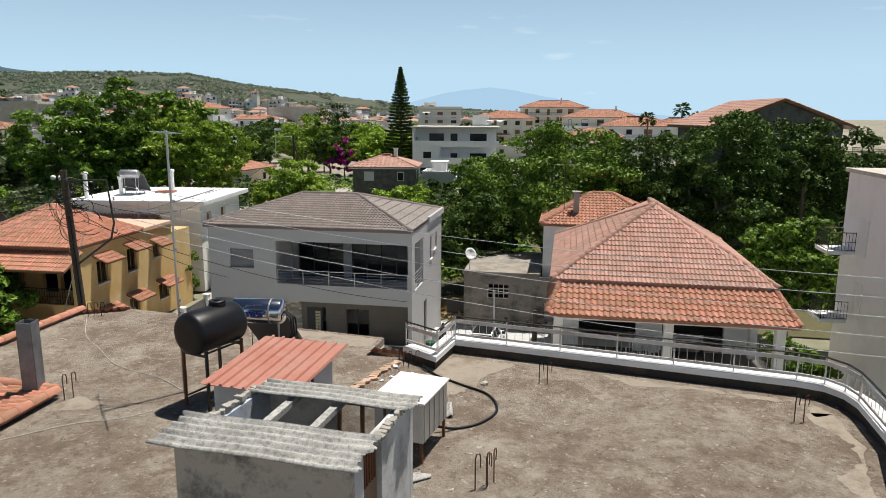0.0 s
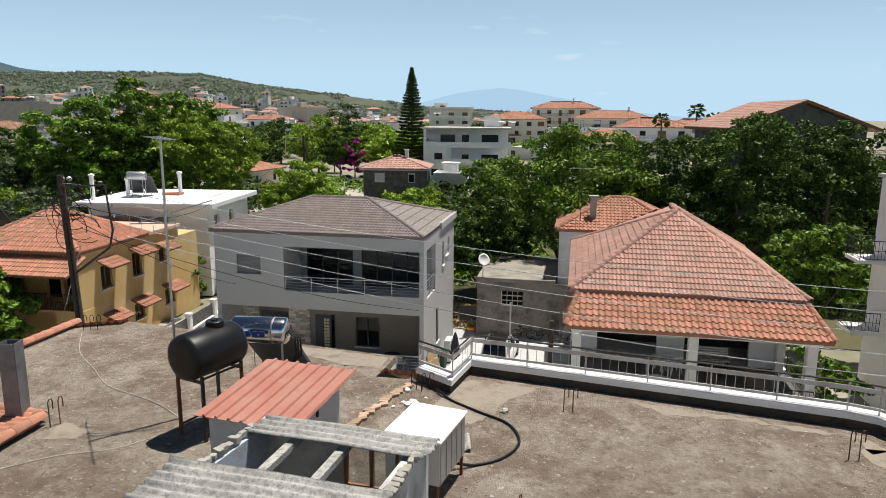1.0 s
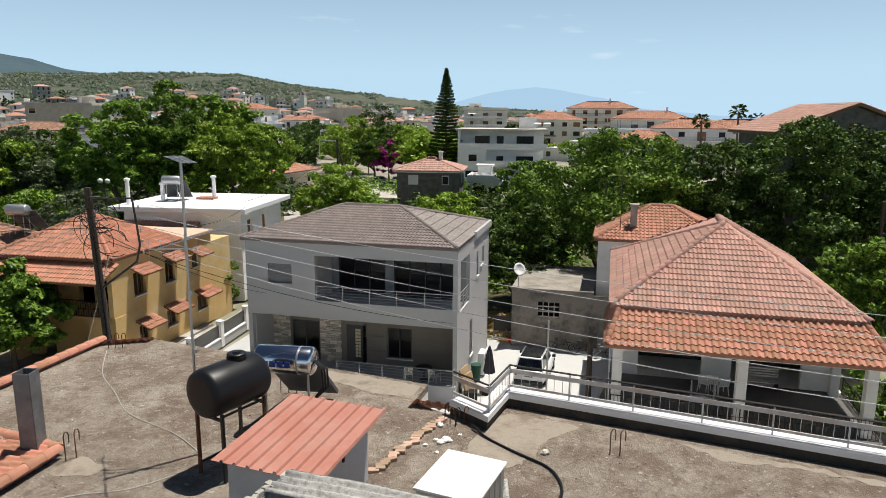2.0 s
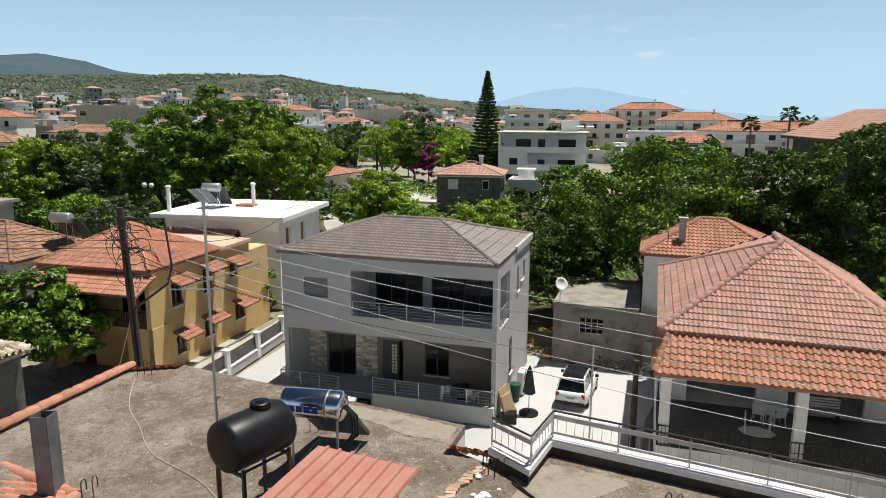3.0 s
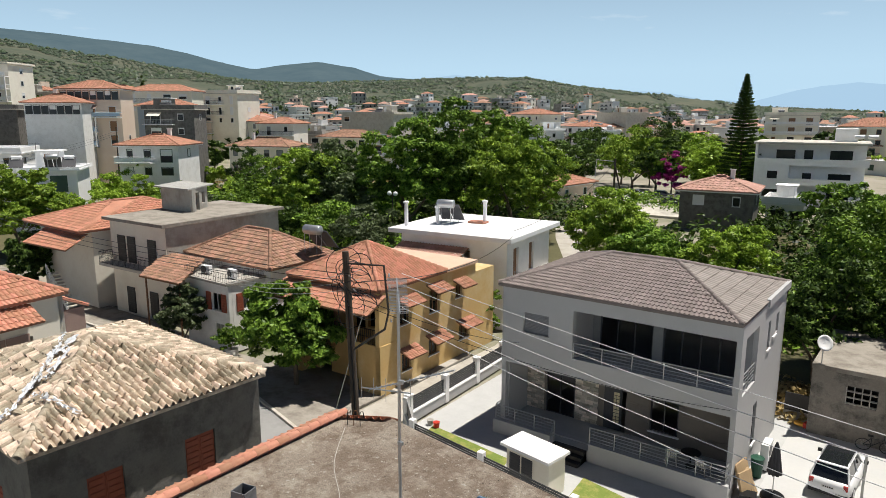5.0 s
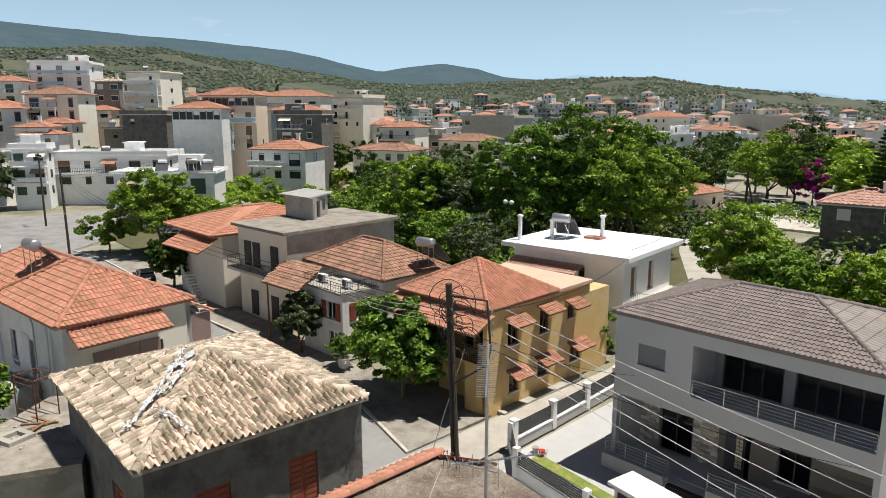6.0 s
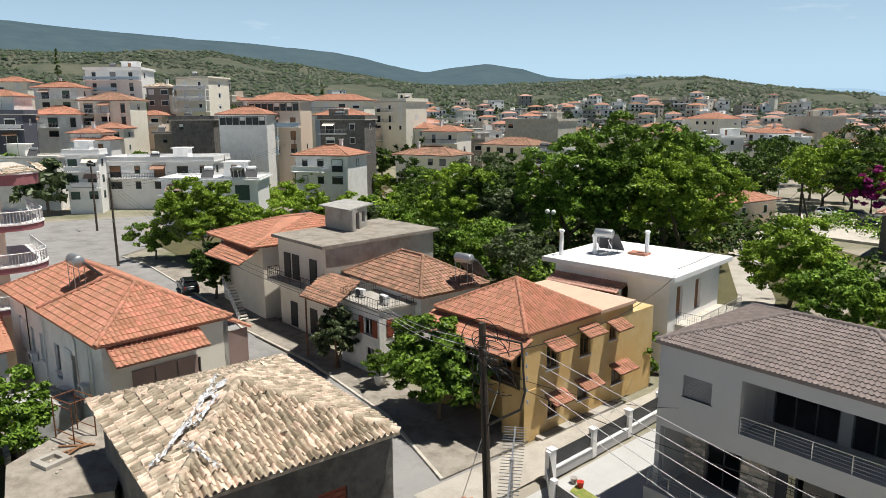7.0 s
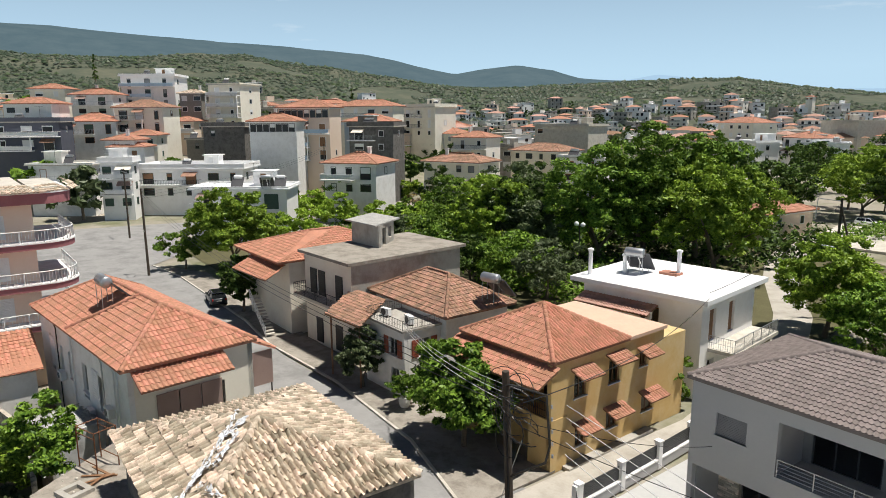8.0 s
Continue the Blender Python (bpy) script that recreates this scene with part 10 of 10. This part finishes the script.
def roof_heater(m, label):
    t = thing("solar_heater", m, label, "water heater", "roof solar heaters")
    bm = bmesh.new()
    lathe(bm, [(0.1, -0.75), (0.33, -0.72), (0.36, -0.66), (0.36, 0.66), (0.33, 0.72), (0.1, 0.75)], 24, pose(0, 0, 1.75, 0, 90, 0))
    part("drum", bm, GALV, t, smooth=True)
    for sx in (-0.55, 0.55):
        bm = bmesh.new()
        box(bm, sx - 0.5, sx + 0.5, 0, 0.08, -2.1, 0, m=pose(0, 0.25, 1.65, 45, 0, 0))
        part("collector", bm, FRAME_D, t)
        for yy, z in ((-0.3, 1.5), (0.3, 1.5), (1.6, 0.25)):
            bm = bmesh.new()
            tube(bm, [(sx, yy, 0), (sx, yy, z)], 0.025, 5)
            part("leg", bm, GALV, t)


roof_heater(pose(-29.4, 43.5, 7.42, 0, 0, 15), "solar water heater on the white flat roof")
roof_heater(pose(-42.2, 8.2, 8.0, 0, 0, 5), "solar water heater standing on an orange tiled roof")
roof_heater(pose(-33.4, 32.2, 6.3, 0, 0, 10), "solar water heater behind the brown tiled roof")
roof_heater(pose(-96.5, 41.5, 8.9, 0, 0, 60), "solar water heater on a white flat roof")

# ---- poles and wires ----


def wood_pole(x, y, z, h, lean, label, arm=True):
    t = thing("utility_pole", pose(x, y, z, lean[0], lean[1], 0), label, "utility pole", "utility poles")
    bm = bmesh.new()
    tube(bm, [(0, 0, -0.3), (0, 0, h)], 0.17, 10, 0.11)
    part("pole", bm, WOODPOLE, t)
    return t


bp = wood_pole(-10.9, 13.9, 0, 12.1, (2.0, -1.0), "dark wooden electricity pole with tangled wires and a steel frame")
bm = bmesh.new()
tube(bm, [(0, 0, 11.7), (1.5, 0.2, 11.75), (1.6, 0.2, 10.2), (1.4, 0.2, 9.6), (0.1, 0, 8.7)], 0.04, 6)
part("bracket", bm, DARKMETAL, bp)
for k in range(5):
    bm = bmesh.new()
    lathe(bm, [(0.02, 0), (0.04, 0.03), (0.02, 0.06), (0.04, 0.09), (0.02, 0.12)], 8, pose(1.7, 0.2, 11.4 - k * 0.38))
    part("insulator", bm, GALV, bp)
wr = random.Random(5)
for k in range(16):
    bm = bmesh.new()
    c = Vector((wr.uniform(-0.1, 0.6), wr.uniform(-0.3, 0.3), wr.uniform(10.2, 11.7)))
    r = wr.uniform(0.2, 0.7)
    pts = [c + Vector((r * math.cos(a), 0.25 * math.sin(a + k), r * 0.9 * math.sin(a))) for a in [2 * math.pi * j / 14 * 0.85 for j in range(15)]]
    tube(bm, pts, 0.014, 4)
    part("wire_loop", bm, BLACK, bp)
bm = bmesh.new()
tube(bm, [(0.12, -0.12, 0), (0.1, -0.12, 10.5)], 0.03, 5)
part("cable_duct", bm, BLACK, bp)

lp = wood_pole(-25.6, 69.5, 0, 11.8, (0, 0), "wooden pole with a bracket arm beside the lane")
bm = bmesh.new()
tube(bm, [(0, 0, 11.5), (-2.2, 0, 11.6), (-2.3, 0, 9.6)], 0.05, 6)
part("bracket", bm, GALV, lp)
bm = bmesh.new()
tube(bm, [(0, 0, 11.0), (3.0, 0.5, 0)], 0.1, 8)
part("strut", bm, WOODPOLE, lp)
bm = bmesh.new()
tube(bm, [(0, 0, 7.0), (-1.3, -0.4, 7.15), (-1.6, -0.5, 7.1)], 0.05, 6, 0.08)
part("lamp_arm", bm, GALV, lp)
p2 = wood_pole(-87.0, 21.3, 0, 11.0, (0, -2), "dark wooden pole at a street corner")
bm = bmesh.new()
tube(bm, [(0, 0, 5.5), (1.8, -0.6, 6.2)], 0.05, 6)
part("lamp_arm", bm, GALV, p2)
p3 = wood_pole(-118.0, 26.0, 0, 11.5, (0, 0), "pole with a crossarm of insulators by the road")
bm = bmesh.new()
box(bm, -1.8, 1.8, -0.08, 0.08, 10.9, 11.05)
part("crossarm", bm, GALV, p3)
for k in range(6):
    bm = bmesh.new()
    lathe(bm, [(0.05, 0), (0.1, 0.06), (0.06, 0.3)], 8, pose(-1.6 + k * 0.64, 0, 11.05))
    part("insulator", bm, BLACK, p3)
wood_pole(-131.0, 69.0, 2.0, 12.0, (0, 2), "dark wooden pole beside a tall house")
wood_pole(5.05, 26.4, 0, 4.2, (0, 0), "short brown wooden post beside the driveway")
p6 = thing("steel_post", pose(3.6, 19.6, 0), "thin bare grey steel post beside the driveway", "post")
bm = bmesh.new()
tube(bm, [(0, 0, -0.2), (0, 0, 6.9)], 0.035, 8)
part("post", bm, GALV, p6)
wood_pole(23.5, 46.0, 0, 9.0, (0, 0), "thin dark pole among the trees")
p8 = thing("garden_lamp", pose(-52.0, 62.5, 0), "garden lamp post with two white globes", "lamp post")
bm = bmesh.new()
tube(bm, [(0, 0, 0), (0, 0, 6.6)], 0.06, 8)
tube(bm, [(-0.5, 0, 6.5), (0.5, 0, 6.5)], 0.04, 6)
part("post", bm, DARKMETAL, p8)
for sx in (-0.5, 0.5):
    bm = bmesh.new()
    bmesh.ops.create_uvsphere(bm, u_segments=14, v_segments=10, radius=0.3, matrix=Matrix.Translation((sx, 0, 6.75)))
    part("globe", bm, FRAME_W, p8, smooth=True)

WIRE = mat("bare_aluminium_wire", (0.6, 0.6, 0.6), (0.7, 0.7, 0.7), 1, 0.45, 0.0, metal=0.3)


def line(a, b, sag, material, label, r=0.011):
    bm = bmesh.new()
    tube(bm, wire((a, b), sag, 16), r, 4, caps=False)
    ob = part("power_line", bm, material)
    tagged(ob, label, "power line", "power lines")


for k in range(5):
    line((-9.2, 14.1, 11.5 - k * 0.38), (30.0, 13.0 - k * 0.4, 9.6 - k * 0.42), 0.9 + 0.12 * k, WIRE, "bare power line crossing in front of the houses")
line((-10.9, 14.0, 10.4), (-12.2, 27.0, 5.0), 0.3, BLACK, "dark service cable to the modern house", 0.014)
line((-10.9, 14.0, 10.2), (-1.6, 27.4, 4.0), 0.5, BLACK, "dark service cable to the modern house", 0.014)
line((-10.9, 14.0, 11.0), (-21.3, 41.0, 7.6), 0.8, BLACK, "dark service cable to a flat roof", 0.018)
for k in range(3):
    line((-10.9, 14.0, 11.4 - k * 0.3), (-34.5, 25.4, 5.6 - k * 0.2), 0.5, WIRE, "service wires to a white house", 0.012)
    line((-10.9, 14.0, 11.2 - k * 0.25), (-87.0, 21.3, 10.6 - k * 0.4), 1.6, BLACK, "dark power line along the street", 0.014)
    line((-87.0, 21.3, 10.6 - k * 0.4), (-131.0, 69.0, 13.2 - k * 0.4), 1.2, BLACK, "dark power line along the street", 0.016)
line((-10.9, 14.0, 9.8), (-15.8, 15.5, 0.0), 0.0, GALV, "steel guy wire of the wooden pole", 0.014)
line((-25.6, 69.5, 11.4), (-21.3, 41.0, 8.0), 1.0, BLACK, "dark service cable over the lane", 0.02)

# rusty frame on the annex roof
rf = thing("storage_rack", pose(-28.3, 4.9, 4.45, 0, 0, 20), "rusty open steel rack standing on a flat roof", "rack")
for sx in (-0.7, 0.7):
    for sy in (-0.5, 0.5):
        bm = bmesh.new()
        tube(bm, [(sx, sy, 0), (sx, sy, 1.9)], 0.03, 5)
        part("upright", bm, RUST, rf)
    bm = bmesh.new()
    tube(bm, [(sx, -0.5, 1.88), (sx, 0.5, 1.88)], 0.025, 5)
    part("rail", bm, RUST, rf)
for sy in (-0.5, 0.5):
    for z in (0.4, 1.6, 1.88):
        bm = bmesh.new()
        tube(bm, [(-0.7, sy, z), (0.7, sy, z)], 0.025, 5)
        part("rail", bm, RUST, rf)

# ---- pink house with rounded balconies at the street corner ----
ph = thing("balcony_house", pose(-53.7, 6.0, 0, 0, 0, 90), "peach house with rounded pink balconies and white rails", "house")
bm = bmesh.new()
box(bm, -12, 0, 0, 9, -0.1, 13.7)
part("wall", bm, PEACH, ph)
PINK = mat("old_pink_paint", (0.3, 0.115, 0.13), (0.38, 0.17, 0.18), 0.7, 0.85, 0.1)


def round_slab(out, back):
    return [(-12, back), (-12, -out)] + [(0.5 + (out + 0.9) * math.sin(a), 1.1 - (out + 1.1) * math.cos(a)) for a in [math.pi / 2 * k / 8 for k in range(9)]] + [(0.5 + out + 0.9, 8), (0, 8), (0, back)]


for z in (4.4, 7.4, 10.4, 13.65):
    top = z > 13
    bm = bmesh.new()
    sheet_prism(bm, round_slab(1.3, 0.0), z, z + (0.75 if top else 0.42))
    bal = part("eave" if top else "balcony", bm, PINK, ph)
    bm = bmesh.new()
    sheet_prism(bm, round_slab(1.36, 0.0), z + (0.75 if top else 0.42), z + (0.85 if top else 0.52))
    part("coping", bm, OFFWHITE, bal)
    if not top:
        edge = round_slab(1.24, 0.0)
        railing(ph, [(x, y, z + 0.52) for x, y in edge[1:-2]], 0.85, FRAME_W, 0, 1.5, 0.03, upright=0.2, name="balcony_rail")
        for x in (-3.6, -7.6):
            bm = bmesh.new()
            box(bm, x - 0.12, x + 1.82, -0.04, 0.0, z + 0.75, z + 2.45)
            shut = part("roller_shutter", bm, FRAME_W, ph)
            for k in range(14):
                bm = bmesh.new()
                box(bm, x, x + 1.7, -0.06, -0.04, z + 0.85 + k * 0.11, z + 0.93 + k * 0.11)
                part("slat", bm, OFFWHITE, shut)
sk = [(-12.1, -1.7), (0.4, -1.7), (2.6, -0.3), (3.3, 1.6), (3.3, 8)]
for a, b in zip(sk, sk[1:]):
    inn = [(a[0] * 0.9, max(a[1], -0.6) + 0.6), (b[0] * 0.9 - 0.4, b[1] + 0.8)]
    tiled_slope(ph, (*a, 14.5), (*b, 14.5), ((*inn[0], 14.85), (*inn[1], 14.85)), TAN_TILE, 0.28, 0.4, 0.07, n=4)
bm = bmesh.new()
sheet_prism(bm, round_slab(0.7, 0.0), 14.5, 14.8)
part("roof_slab", bm, PALECON, ph, "pale cement flat roof with a tiled edge")
bm = bmesh.new()
box(bm, -11.6, -0.4, 0.3, 8.7, 14.5, 14.95)
part("roof_core", bm, PALECON, ph)

# ---- narrow yard beside the orange house ----
yh = thing("low_tiled_house", pose(0, 0, 0), "low house with an orange tiled roof beside a narrow yard", "house")
bm = bmesh.new()
box(bm, -52.0, -45.9, -6.0, 4.4, -0.1, 3.6)
part("wall", bm, OFFWHITE, yh)
rq = [(-45.6, -6.0, 3.7), (-45.6, 4.8, 3.9), (-50.2, 4.8, 5.2), (-50.2, -6.0, 5.2)]
rr = raw_part("roof", rq + [(a, b, c - 0.12) for a, b, c in rq], [(0, 1, 2, 3), (7, 6, 5, 4), (0, 4, 5, 1), (1, 5, 6, 2), (3, 7, 4, 0)], TERRA_RED, yh)
tiled_slope(rr, (-45.6, -6.0, 3.75), (-45.6, 4.8, 3.75), ((-50.2, -6.0, 5.25), (-50.2, 4.8, 5.25)), TERRA_RED, 0.32, 0.42, 0.07)
lt = thing("lean_to", pose(0, 0, 0), "small lean-to with pale corrugated sheets between two houses", "lean-to")
bm = bmesh.new()
wall_mesh(bm, 2.8, 2.9, [], 0.15, pose(-36.3, 3.8, 0, 0, 0, 100))
part("wall", bm, HUTSIDE, lt)
bm = bmesh.new()
wall_mesh(bm, 3.3, 2.9, [], 0.15, pose(-39.5, 3.1, 0, 0, 0, 12))
part("wall", bm, CONCRETE, lt)
for k in range(3):
    corrugated(lt, pose(-39.7 + k * 1.12, 3.0 + k * 0.22, 2.96 + (0.03 if k % 2 else 0), 4, 0, 102) @ Matrix.Translation((0, -1.15, 0)), 2.9, 1.2, seed=20 + k, name="roof_sheet")
yw = thing("garden_wall", pose(0, 0, 0), "old crumbling plastered garden wall", "wall")
bm = bmesh.new()
wall_mesh(bm, 8.2, 2.4, [], 0.25, pose(-47.5, 1.2, -0.1, 0, 0, 13))
part("masonry", bm, HUTWALL, yw)
bm = bmesh.new()
wall_mesh(bm, 6.6, 2.4, [], 0.25, pose(-39.6, 3.0, -0.1, 0, 0, -4))
part("masonry", bm, HUTWALL, yw)

# ---- single roof tiles, last ----
for roof_ob, me, mats_list in TILES_LATER:
    for mm in mats_list:
        ob = bpy.data.objects.new(me.name.split(".")[0], me)
        scene.collection.objects.link(ob)
        ob.parent = roof_ob
        ob.matrix_local = mm
